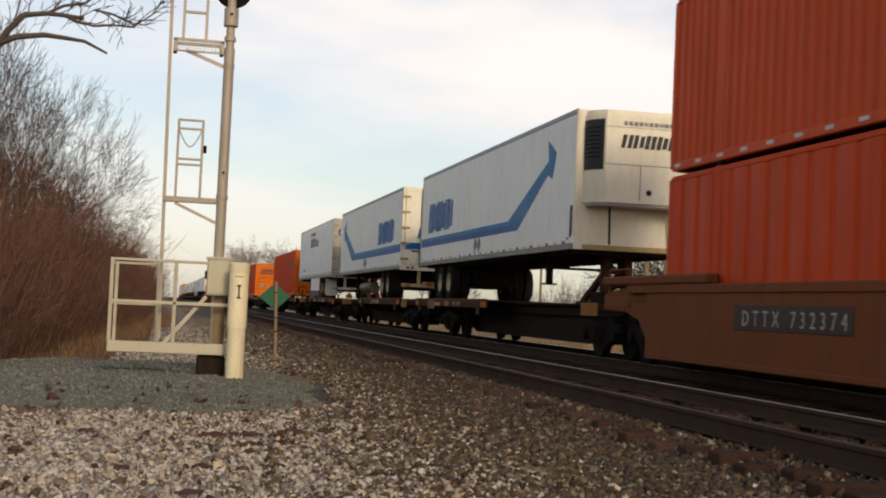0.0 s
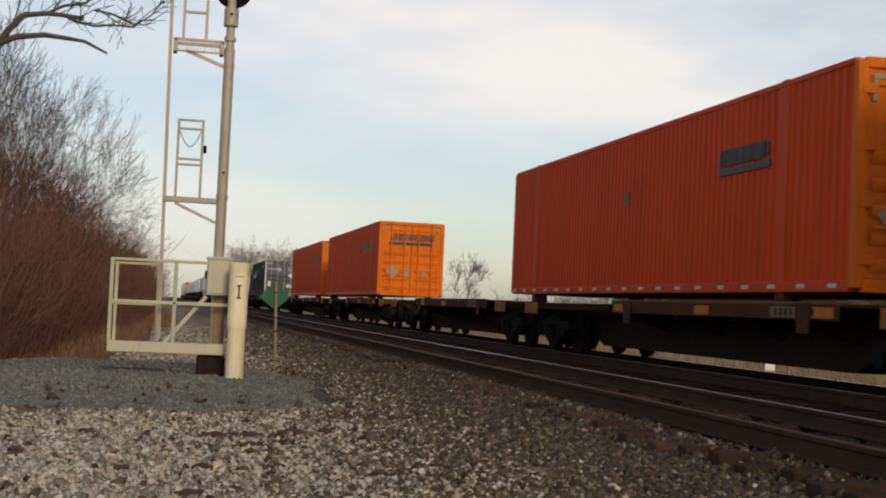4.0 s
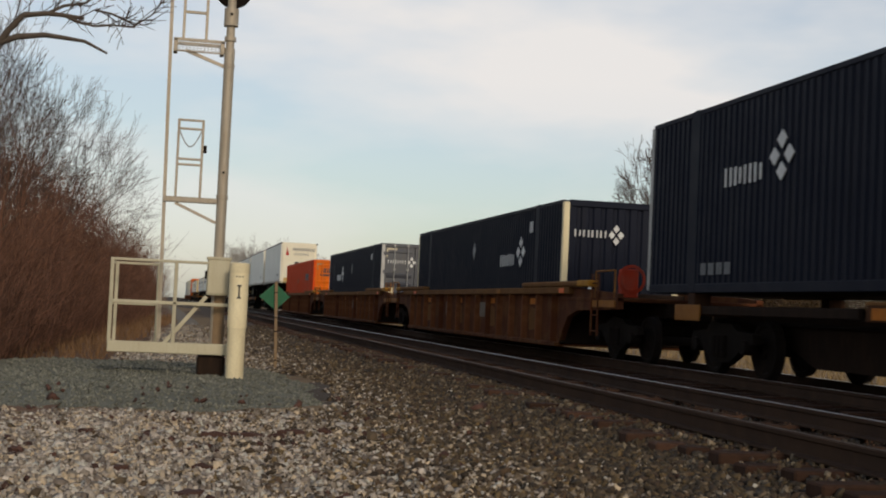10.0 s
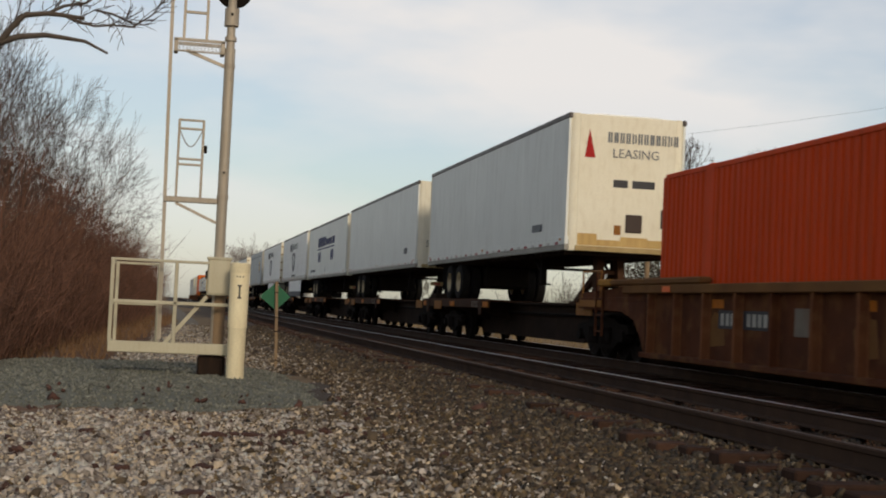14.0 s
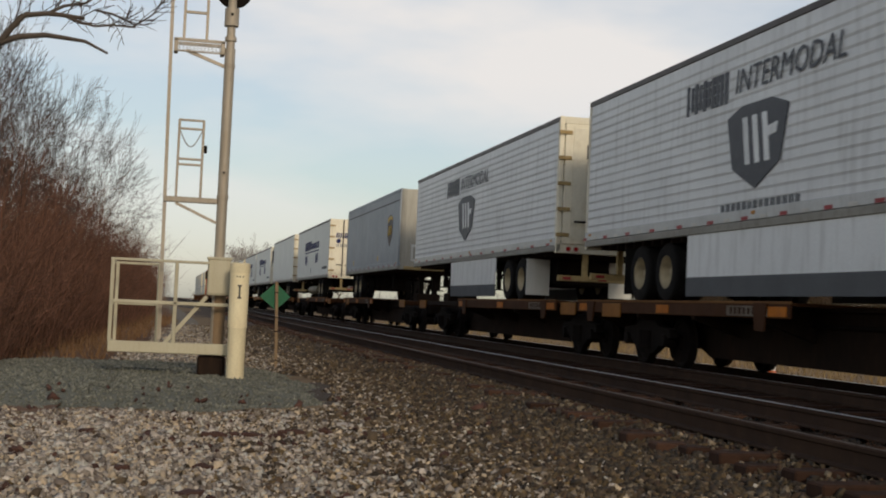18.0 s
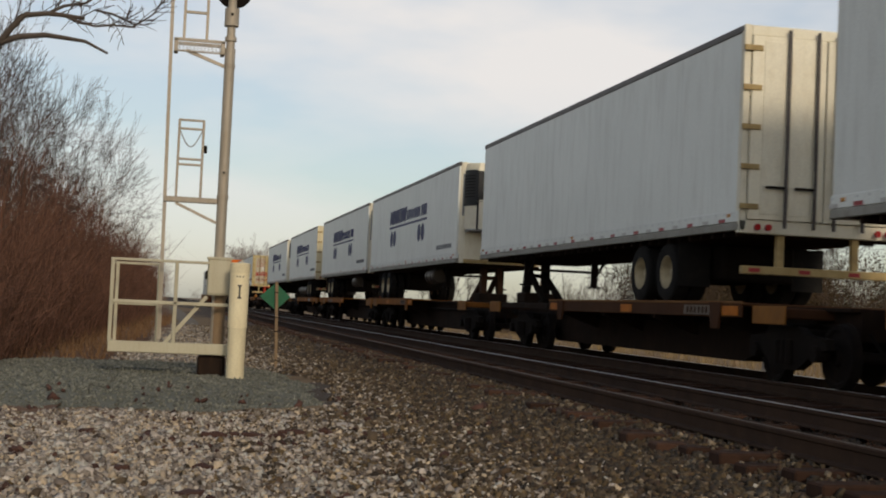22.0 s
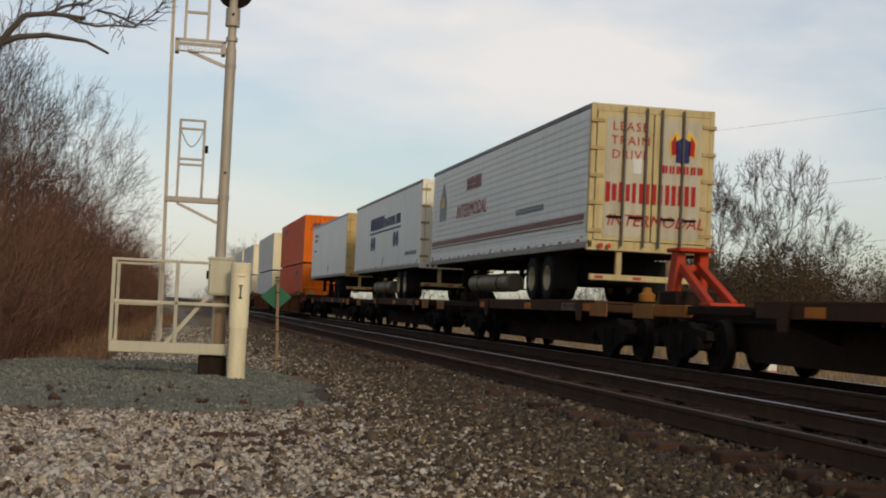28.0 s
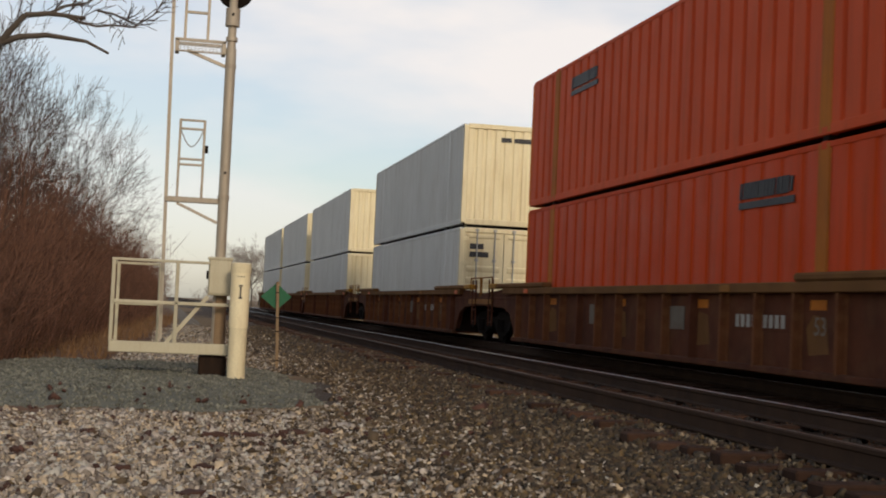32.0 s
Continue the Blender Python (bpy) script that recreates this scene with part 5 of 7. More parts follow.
def well_car(y0, label, well=(-0.35, 16.5), bogies=(-3.3, 19.4), paint="well", ribbed=True, marks="", trim="yellow_plate", ends=(-4.2, 20.3), lettered=0, brake=False):
    """A well car; y = 0 is the near end of the box in its well."""
    car = rolling("well_car", label, "railcar", y0, "well cars of the train")
    P = M[paint]
    a, b = well
    for s in (-1, 1):
        w = 1.37 if ribbed else 1.49
        x0, x1 = min(s * w, s * (w - 0.05)), max(s * w, s * (w - 0.05))
        sd = part("well_side", Mesh().box(x0, x1, a, b, 0.06, 1.16, 0.01), P, car, "brown steel well side")
        part("top_chord", Mesh().box(min(s * 1.52, s * 1.34), max(s * 1.52, s * 1.34), a - 0.9, b + 0.9, 1.12, 1.26, 0.015), M["chord"] if ribbed else P, sd)
        part("bottom_chord", Mesh().box(min(s * 1.50, s * 1.30), max(s * 1.50, s * 1.30), a, b, 0.04, 0.13, 0.012), P, sd)
        if ribbed:
            n = 15
            for i in range(n):
                y = a + 0.35 + i * (b - a - 0.7) / (n - 1)
                part("rib", post_mesh, M["rib_tan"] if i % 5 else P, sd, at=pose(s * 1.37, y, 0, 0, 0, -90 if s < 0 else 90))
    part("well_floor", Mesh().box(-1.4, 1.4, a, b, 0.05, 0.12, 0.01), P, car)
    for y, sg in ((a, -1), (b, 1)):
        y2 = ends[0] if sg < 0 else ends[1]
        # On ribbed cars the dark bulkhead colour stands for shade inside the end arch.
        part("bulkhead", Mesh().box(-1.40, 1.40, y - 0.06, y + 0.06, 0.1, 1.2, 0.02), M["spine"] if ribbed else P, car)
        pts = [(y, 1.25), (y + sg * 1.0, 1.25), (y2, 1.12), (y2, 0.84), (y + sg * 1.2, 0.80), (y + sg * 0.55, 0.66), (y + sg * 0.2, 0.35), (y, 0.1)]
        part("end_sill", Mesh().prism(pts, "x", -1.41, -1.29), P, car)
        part("end_sill", Mesh().prism(pts, "x", 1.29, 1.41), P, car)
        lo, hi = sorted((y, y2))
        part("end_platform", Mesh().box(-1.42, 1.42, lo, hi, 0.98, 1.06, 0.015), P, car)
        part("draft_sill", Mesh().box(-0.45, 0.45, lo, hi, 0.70, 1.0, 0.03), M["spine"], car)
        k0, k1 = sorted((y - sg * 2.6, y + sg * 2.2))
        part("guide_plate", Mesh().box(-1.54, -1.32, k0, k1, 1.262, 1.375 if ribbed else 1.42, 0.03), M["chord"] if ribbed else P, car, "raised container guide")
        if ribbed:
            g0 = k0 if sg < 0 else k1 - 0.7
            part("guide_tip", Mesh().box(-1.546, -1.32, g0 - 0.002, g0 + 0.7, 1.258, 1.382, 0.02), M["guide_yellow"], car, "worn yellow guide tip")
        e0, e1 = sorted((y2 - sg * 1.3, y2 - sg * 0.2))
        part("grab_iron", Mesh().rod((-1.40, e0, 1.05), (-1.40, e0, 1.55), 0.018, 6).rod((-1.40, e0, 1.55), (-1.40, e1, 1.55), 0.018, 6).rod((-1.40, e1, 1.55), (-1.40, e1, 1.05), 0.018, 6), M[trim], car, "rust-yellow grab iron")
        part("end_plate", Mesh().box(-1.435, -1.405, e0 - 0.1, e1 + 0.1, 0.87, 1.0, 0.006), M[trim], car)
        part("coupler", Mesh().box(-0.14, 0.14, *sorted((y2, y2 + sg * 0.7)), 0.66, 0.88, 0.03), M["black_iron"], car)
        if ribbed and abs(y2 - y) > 2:
            q = y + sg * 2.35
            ld = part("ladder", Mesh().box(-1.46, -1.42, q - 0.2, q - 0.17, 0.33, 1.5, 0.006).box(-1.46, -1.42, q + 0.17, q + 0.2, 0.33, 1.5, 0.006), P, car, "rusty brown end ladder")
            for z in (0.42, 0.72, 1.02, 1.32):
                part("rung", Mesh().rod((-1.44, q - 0.18, z), (-1.44, q + 0.18, z), 0.014, 6), P, ld)
            if sg < 0 and brake:
                bw = part("brake_box", Mesh().box(-0.95, -0.62, q - 0.12, q + 0.12, 1.06, 1.62, 0.03), M["red_hitch"], car, "red hand-brake housing")
                part("brake_wheel", Mesh().lathe([(0.24, -0.015), (0.28, 0), (0.24, 0.015), (0.22, 0)], (-0.78, q - 0.16, 1.42), "y", 18), M["red_hitch"], bw)
    for y in bogies:
        bogie(car, y)
    for i, y in enumerate((a + 6.6, a + 10.8) if ribbed else ()):
        part("stencil_panel", Mesh().box(-1.385, -1.365, y, y + 0.6, 0.55, 0.92, 0.003), M["stencil_back"], car, "faded stencil panel")
    for i, y in enumerate((a + 1.9, a + 5.6, a + 9.3, a + 13.6) if ribbed else ()):
        part("dust_patch", Mesh().prism([(y, 0.36), (y + 0.52, 0.32), (y + 0.6, 0.66), (y + 0.42, 0.84), (y + 0.08, 0.80)], "x", -1.374, -1.367), M["chord"], car, "dusty tan worn patch")
        part("tag_plate", Mesh().box(-1.378, -1.367, y + 0.08, y + 0.5, 0.90, 1.03, 0.003), M["orange_patch"], car, "small orange tag")
    for i, y in enumerate((a - 0.6, a + 4.6, b - 1.4) if ribbed else ()):
        part("small_plate", Mesh().box(-1.53, -1.515, y, y + 0.34, 1.135, 1.235, 0.003), M["yellow_plate"] if i % 2 else M["orange_mark"], car, "small orange-yellow tag plate")
    if lettered:
        pl = part("number_panel", Mesh().box(-1.379, -1.366, lettered - 1.75, lettered + 0.1, 0.60, 0.87, 0.003), M["black_mark"] if paint == "well" else P, car, "painted number panel")
        for i in range(9):
            if i != 4:
                part("number_bar", Mesh().box(-1.385, -1.377, lettered - 0.18 * i - 0.11, lettered - 0.18 * i, 0.645, 0.825, 0.002), M["stencil"], pl)
        writing("53", 0.34, M["stencil_back"], car, pose(-1.376, lettered - 2.35, 0.58, 90, 0, -90))
    if marks:
        part("mark_panel", Mesh().box(-1.502, -1.486, 9.6, 12.95, 0.60, 0.95, 0.004), M["brown_mark"], car, "dark number panel")
        writing(marks, 0.31, M["stencil"], car, pose(-1.508, 12.67, 0.66, 90, 0, -90), spacing=1.72)
    return car


def logo_marten(tr, L, rear_near):
    """A blue stripe with an upswept end, and a slanted blue word."""
    if not rear_near:
        flat_shape(tr, [(L - 0.1, 2.64), (4.45, 2.64), (5.3, 2.90), (L - 0.1, 2.90)], M["blue_mark"], "blue livery stripe")
        flat_shape(tr, [(4.45, 2.64), (5.3, 2.90), (1.95, 4.05), (2.05, 4.5), (1.4, 4.18), (1.65, 3.62), (2.0, 3.75)], M["teal_mark"], "upswept blue livery tail")
        flat_shape(tr, [(L - 0.12, 2.80), (5.05, 2.80), (5.36, 2.902), (L - 0.12, 2.902)], M["teal_mark"], "lighter blue upper edge", lift=0.014)
        letters(tr, 6, 15.3, 3.06, 3.5, 0.9, M["blue_mark"], 0.1, 0.14, 3)
        letters(tr, 6, -0.55, 4.12, 1.5, 0.27, M["black_mark"], 0.2, 0.14, 3, -0.604)
        letters(tr, 11, -0.5, 4.58, 1.2, 0.08, M["grey_mark"], 0.0, 0.3, 5, -0.604)
        part("number_mark", Mesh().box(-HALF - 0.02, -HALF + 0.002, 0.10, 0.22, 2.3, 2.95, 0.002), M["black_mark"], tr, "black number bar")
    else:
        flat_shape(tr, [(12.4, 2.64), (0.2, 2.64), (0.2, 2.93), (11.6, 2.93)], M["blue_mark"], "blue livery stripe")
        flat_shape(tr, [(12.4, 2.64), (11.6, 2.93), (14.8, 4.05), (14.75, 4.5), (15.45, 4.2), (15.2, 3.6), (14.9, 3.7)], M["teal_mark"], "upswept blue livery tail")
        flat_shape(tr, [(11.95, 2.82), (0.22, 2.82), (0.22, 2.932), (11.62, 2.932)], M["teal_mark"], "lighter blue upper edge", lift=0.014)
        letters(tr, 6, 5.3, 3.06, 3.6, 0.85, M["blue_mark"], 0.1, 0.14, 3)
        flat_shape(tr, rect(-1.15, 1.15, 2.75, 2.98), M["blue_mark"], "blue livery stripe", -0.035)
        letters(tr, 6, -0.75, 3.15, 1.7, 0.36, M["blue_mark"], 0.2, 0.16, 3, -0.035)
    for k in (0.0, 0.42):
        c = 8.3 + k
        flat_shape(tr, [(c - 0.18, 2.44), (c, 2.22), (c + 0.18, 2.44), (c, 2.66)], M["grey_mark"], "grey diamond placard", lift=0.016)


def logo_alliance(tr, L, y, site=True, fade=False):
    """A dark word over a line, and two pairs of dark blue discs."""
    k = M["grey_mark"] if fade else M["dark_blue"]
    letters(tr, 8, y, 3.70, 3.35, 0.50, k, 0.25, 0.12, 11)
    letters(tr, 8, y - 3.5, 3.72, 2.5, 0.34, k, 0.02, 0.36, 12)
    letters(tr, 4, y - 6.15, 3.72, 0.95, 0.36, k, 0.02, 0.36, 13)
    flat_shape(tr, rect(y - 7.1, y + 0.05, 3.55, 3.62), k, "dark underline")
    for c in (y - 0.5, y - 1.12, y - 5.85, y - 6.47):
        flat_shape(tr, disc(c, 3.17, 0.27, 0.29), M["dark_blue"], "dark blue disc")
    if site:
        letters(tr, 14, 2.85 if site is True else site, 2.50 if site is True else 2.40, 2.2, 0.13, M["grey_mark"], 0, 0.55, 14, name="web_mark")


def logo_shield(tr, y):
    letters(tr, 5, y + 2.65, 3.98, 1.65, 0.48, M["shield_grey"], 0.0, 0.12, 21)
    writing("INTERMODAL", 0.52, M["shield_grey"], tr, pose(-HALF - 0.024, y + 0.78, 4.07, 90, 0, -90), spacing=1.03, slant=0.2)
    out = [(y + 1.0, 3.72), (y + 0.5, 3.86), (y - 0.5, 3.86), (y - 1.0, 3.72), (y - 0.78, 2.95), (y, 2.62), (y + 0.78, 2.95)]
    flat_shape(tr, out, M["shield_grey"], "dark shield emblem", lift=0.020)
    for o in (-0.48, -0.16, 0.16):
        flat_shape(tr, [(y + o, 2.98), (y + o + 0.16, 2.98), (y + o + 0.3, 3.68), (y + o + 0.14, 3.68)], M["alu_side"], "", lift=0.026)
    flat_shape(tr, [(y - 0.25, 3.3), (y - 0.66, 3.35), (y - 0.7, 3.5), (y - 0.25, 3.45)], M["alu_side"], "", lift=0.026)


def logo_orange(ct, z0, L, end=True, door=True, mark=None, placard=True):
    y, z = mark or (4.1, z0 + 1.76)
    letters(ct, 8, y, z + 0.14, 1.7, 0.24, M["black_mark"], 0.12, 0.12, 31)
    flat_shape(ct, rect(y - 1.75, y, z, z + 0.10), M["black_mark"], "black underline", lift=0.014)
    if placard:
        part("placard", Mesh().box(-HALF - 0.012, -HALF + 0.002, 8.1, 8.3, z0 + 1.6, z0 + 1.85, 0.002), M["green_sign"], ct)
    if end:
        letters(ct, 9, -0.85, z0 + 2.16, 1.75, 0.27, M["black_mark"], 0.12, 0.12, 32, 0.032)
        flat_shape(ct, rect(-0.9, 0.85, z0 + 1.99, z0 + 2.10), M["black_mark"], "black underline", 0.032)
        if door:
            flat_shape(ct, [(-1.0, z0 + 0.95), (-0.72, z0 + 1.25), (-0.44, z0 + 0.95), (-0.72, z0 + 0.65)], M["dull_white"], "faded diamond placard", -0.004)
            for a, b in ((-0.25, 0.75), (0.42, 0.78)):
                part("label_sheet", Mesh().box(a, a + 0.22, -0.005, 0.01, z0 + b, z0 + b + 0.3, 0.002), M["dull_white"], ct)
            for s in (-1, 1):
                part("reflector", Mesh().box(min(s * 1.1, s * 0.75), max(s * 1.1, s * 0.75), -0.006, 0.004, z0 + 2.62, z0 + 2.69, 0.002), M["dull_white"], ct)
                part("reflector", Mesh().box(min(s * 1.1, s * 1.03), max(s * 1.1, s * 1.03), -0.006, 0.004, z0 + 2.35, z0 + 2.62, 0.002), M["dull_white"], ct)


def side_reflectors(ct, z0, L):
    for i in range(int(L / 0.85)):
        part("reflector", tape_mesh, M["tape_white"], ct, at=(-HALF - 0.006, 0.5 + 0.85 * i, z0 + 0.085))


def logo_navy(ct, z0, L, white=True, grey_end=True, y=13.0):
    k = M["white_mark"]
    letters(ct, 4, y, z0 + 1.58, 1.35, 0.28, k, 0, 0.34, 41, weight=0.22)
    for dy, dz in ((-0.22, 0), (0.22, 0), (0, 0.22), (0, -0.22)):
        c, d = y - 1.87 + dy, z0 + 1.88 + dz
        flat_shape(ct, [(c - 0.15, d), (c, d + 0.13), (c + 0.15, d), (c, d - 0.13)], k, "white diamond emblem", lift=0.014)
    c = 8.1
    flat_shape(ct, [(c - 0.16, z0 + 2.06), (c, z0 + 2.3), (c + 0.16, z0 + 2.06), (c, z0 + 1.82)], M["grey_mark"], "pale diamond placard", lift=0.014)
    letters(ct, 4, 13.8, z0 + 0.28, 1.2, 0.18, M["grey_mark"], 0, 0.4, 42)
    letters(ct, 4, 3.7, z0 + 0.22, 0.8, 0.2, M["grey_mark"], 0, 0.4, 43)
    letters(ct, 2, 2.6, z0 + 2.3, 0.3, 0.25, M["white_mark"], 0, 0.4, 44)
    letters(ct, 4, -1.05, z0 + 2.12, 0.75, 0.15, k, 0, 0.3, 45, -0.003, weight=0.24)
    for dx, dz in ((-0.1, 0), (0.1, 0), (0, 0.13), (0, -0.13)):
        c, d = -0.13 + dx, z0 + 2.19 + dz
        flat_shape(ct, [(c - 0.07, d), (c, d + 0.085), (c + 0.07, d), (c, d - 0.085)], k, "white diamond emblem", -0.005)
    if grey_end:
        for n, z in ((4, 2.28), (6, 2.06)):
            for i in range(n):
                part("number_bar", Mesh().box(0.60 + 0.085 * i, 0.648 + 0.085 * i, -0.008, 0.01, z0 + z, z0 + z + 0.14, 0.002), M["dull_cream"], ct)
        flat_shape(ct, [(0.58, z0 + 1.72), (0.80, z0 + 1.95), (1.02, z0 + 1.72), (0.80, z0 + 1.49)], M["white_mark"], "white diamond placard", -0.012)
        writing("24,000 lbs", 0.11, M["black_mark"], ct, pose(0.53, -0.016, z0 + 0.80, 90, 0, 0))
        part("label_sheet", Mesh().box(0.5, 1.08, -0.012, 0.01, z0 + 0.72, z0 + 0.98, 0.002), M["cream_end"], ct)
        part("label_sheet", Mesh().box(-1.03, -0.8, -0.012, 0.01, z0 + 0.78, z0 + 1.2, 0.002), M["cream_end"], ct)
        for s in (-1, 1):
            part("reflector", Mesh().box(min(s * 1.1, s * 0.7), max(s * 1.1, s * 0.7), -0.006, 0.004, z0 + 2.64, z0 + 2.71, 0.002), M["dull_cream"], ct)
            part("reflector", Mesh().box(min(s * 1.12, s * 1.06), max(s * 1.12, s * 1.06), -0.006, 0.004, z0 + 2.36, z0 + 2.64, 0.002), M["dull_cream"], ct)
        part("reflector", Mesh().box(-1.05, -0.7, -0.006, 0.004, z0 + 0.22, z0 + 0.28, 0.002), M["dull_cream"], ct)
        part("reflector", Mesh().box(-0.5, -0.2, -0.006, 0.004, z0 + 0.22, z0 + 0.28, 0.002), M["dull_cream"], ct)
        part("reflector", Mesh().box(0.2, 0.5, -0.006, 0.004, z0 + 0.22, z0 + 0.28, 0.002), M["dull_cream"], ct)
        part("reflector", Mesh().box(0.7, 1.05, -0.006, 0.004, z0 + 0.22, z0 + 0.28, 0.002), M["dull_cream"], ct)


def build_train():
    # a red double stack on a smooth-sided well car
    well_car(1.45, "red-brown smooth-sided well car under a double stack", paint="well_red", ribbed=False, marks="DTTX 732374", bogies=(-3.0, 17.3), ends=(-4.2, 18.9), trim="well_red")
    for z, nm in ((0.23, "lower"), (3.14, "upper")):
        c = container(1.45, z, f"faded red-orange corrugated {nm} container of a double stack", "red_orange" if z > 1 else "orange", "red_orange", post="red_orange", pitch=0.30 if z > 1 else 0.62, tall=2.896 if z > 1 else 2.83)
        side_reflectors(c, z, 16.15)
    # three refrigerated and dry trailers
    spine_car(22.85, 16.2, "grimy spine car under a white refrigerated trailer", (("TTRX 370657", 11.2, 0.17), ("", 13.9, 0.10)), (7.1, 17.0), 1.0, hitch_colour="deck", bogies=(-1.4, 12.6), deck="deck_mid")
    t = trailer(22.85, 16.5, False, "white refrigerated trailer with blue stripe and cooling unit", reefer=True, rail="grey_side")
    logo_marten(t, 16.5, False)
    spine_car(43.0, 16.2, "grimy spine car lettered along its deck edge", (("ALL PURPOSE SPINE CAR", 6.4, 0.19),), (-0.2, 9.6), 15.2, "red_hitch", deck="deck_mid")
    t = trailer(43.0, 16.4, True, "white trailer with blue stripe and closed rear doors", rail="grey_side", tank=(8.5, 11.2))
    logo_marten(t, 16.4, True)
    spine_car(62.5, 16.15, "grimy spine car with red hitch stand", (("TTRX 370657", 7.3, 0.17), ("", 3.55, 0.14)), (-0.2, 9.6), 15.1, "red_hitch", deck="deck_mid")
    t = trailer(62.5, 16.1, True, "ribbed aluminium trailer with side skirts, doors closed", "alu_side", "tan_end", ribs=True, skirt=9.3, rail="alu")
    letters(t, 5, 10.2, 3.80, 2.4, 0.5, M["grey_mark"], 0.05, 0.12, 51)
    letters(t, 4, 7.65, 3.78, 1.2, 0.36, M["grey_mark"], 0.05, 0.2, 52)
    letters(t, 5, 10.25, 4.42, 2.3, 0.2, M["grey_mark"], 0.05, 0.06, 53)
    letters(t, 4, 13.4, 2.52, 0.7, 0.13, M["green_sign"], 0.05, 0.2, 55)
    part("sign_plate", Mesh().box(-1.05, 0.2, -0.05, -0.03, 4.1, 4.4, 0.004), M["black_mark"], t)
    letters(t, 5, -0.95, 4.16, 1.1, 0.2, M["white_mark"], 0.05, 0.2, 54, -0.05)
    # orange boxes on spine cars, one platform empty
    for y, hw in ((81.6, True), (118.2, False), (137.2, False)):
        spine_car(y, 16.15, "grimy spine car carrying an orange container", (("22", 6.8, 0.19),) if y > 130 else (), (0.3, 8.8), None, hw=hw, box=True, deck="deck_mid", bogies=(-1.3, 13.2 if y < 130 else 15.5))
        c = container(y, 1.13, "dull orange corrugated container with ribbed end doors", "orange", "orange_end", post="orange_end", rod="orange_end")
        logo_orange(c, 1.13, 16.15)
        side_reflectors(c, 1.13, 16.15)
    spine_car(99.8, 16.15, "empty grimy spine car platform", (), (0.3, 10.2), patches=(1.2, 5.4, 8.6))
    spine_car(157.2, 16.15, "empty grimy spine car platform with orange patches and stencils", (("53' ALL PURPOSE SPINE CAR", 6.4, 0.15), ("", 9.45, 0.13)), (0.2, 10.4), bogies=(-1.2, 12.2), patches=(0.1, 6.6, 7.8))
    # navy boxes
    spine_car(176.9, 16.15, "grimy spine car carrying a navy container", (), (0.3, 8.8), box=True, deck="deck_mid", bogies=(-1.9, 13.4))
    c = container(176.9, 1.13, "navy corrugated container with slate ribbed end doors", "navy", "slate", post="galv")
    logo_navy(c, 1.13, 16.15)
    well_car(198.1, "brown ribbed well car carrying a navy container", brake=True, bogies=(-3.0, 20.0), ends=(-3.9, 20.4))
    c = container(198.1, 0.23, "navy corrugated container with cream corner post", "navy", "navy", False, post="cream_end")
    logo_navy(c, 0.23, 16.15, grey_end=False, y=5.2)
    part("placard", Mesh().prism([(-0.95, 0.95), (-0.65, 1.35), (-0.35, 0.95), (-0.65, 0.55)], "y", -0.008, 0.03), M["white_mark"], c, "white diamond placard")
    well_car(221.8, "brown ribbed well car carrying a navy container", bogies=(19.95,), ends=(-3.2, 20.3))
    c = container(221.8, 0.23, "navy corrugated container with slate ribbed end doors", "navy", "slate", post="galv")
    logo_navy(c, 0.23, 16.15)
    well_car(245.4, "brown ribbed well car carrying an orange container", lettered=13.4, bogies=(19.3,), ends=(-3.2, 20.2))
    c = container(245.4, 0.23, "orange corrugated container low in a well car", "orange", "orange_end", rod="orange_end")
    logo_orange(c, 0.23, 16.15)
    # white trailers nose first
    spine_car(267.05, 14.7, "grimy spine car with an orange-brown hitch", (), (6.4, 15.2), 1.0, "deck", (-1.6, 11.6))
    t = trailer(267.05, 14.7, False, "old white leased trailer, rust-stained rounded nose", "white_side", "white_end", nose_round=True, rail="dark_rail", tape=True)
    writing("LEASING", 0.27, M["grey_mark"], t, pose(-0.35, -0.012, 4.05, 90, 0, 0))
    letters(t, 12, -0.45, 4.36, 1.6, 0.22, M["grey_mark"], 0, 0.3, 61, 0.0)
    flat_shape(t, [(-0.95, 4.02), (-0.72, 4.02), (-0.86, 4.62)], M["red_mark"], "red sail emblem", 0.0)
    part("number_mark", Mesh().box(-0.3, 0.02, -0.01, 0.004, 3.42, 3.58, 0.002), M["black_mark"], t, "black number bars")
    part("number_mark", Mesh().box(0.12, 0.62, -0.01, 0.004, 3.42, 3.58, 0.002), M["black_mark"], t, "black number bars")
    part("vent_door", Mesh().box(0.0, 0.36, -0.03, 0.004, 2.48, 2.86, 0.01), M["brown_mark"], t, "dark rusty vent door")
    part("vent_door", Mesh().box(0.78, 1.0, -0.03, 0.004, 2.6, 3.0, 0.01), M["brown_mark"], t)
    part("label_sheet", Mesh().box(-0.25, -0.1, -0.01, 0.004, 2.42, 2.62, 0.002), M["yellow_plate"], t)
    for x0, x1, z1 in ((-1.05, -0.62, 2.42), (-0.62, -0.1, 2.30), (-0.1, 0.5, 2.38), (0.5, 1.05, 2.34)):
        part("rust_stain", Mesh().box(x0, x1, -0.005, 0.0, 2.17, z1, 0.002), M["amber_end"], t, "rusty stain on the nose")
    letters(t, 9, 2.6, 2.52, 0.8, 0.16, M["grey_mark"], 0, 0.3, 62)
    spine_car(283.95, 16.2, "grimy spine car under a white trailer", (), (6.9, 16.0), 1.0)
    t = trailer(283.95, 16.3, False, "white trailer with a beige nose, length marked", "white_side", "white_end", nose_round=True)
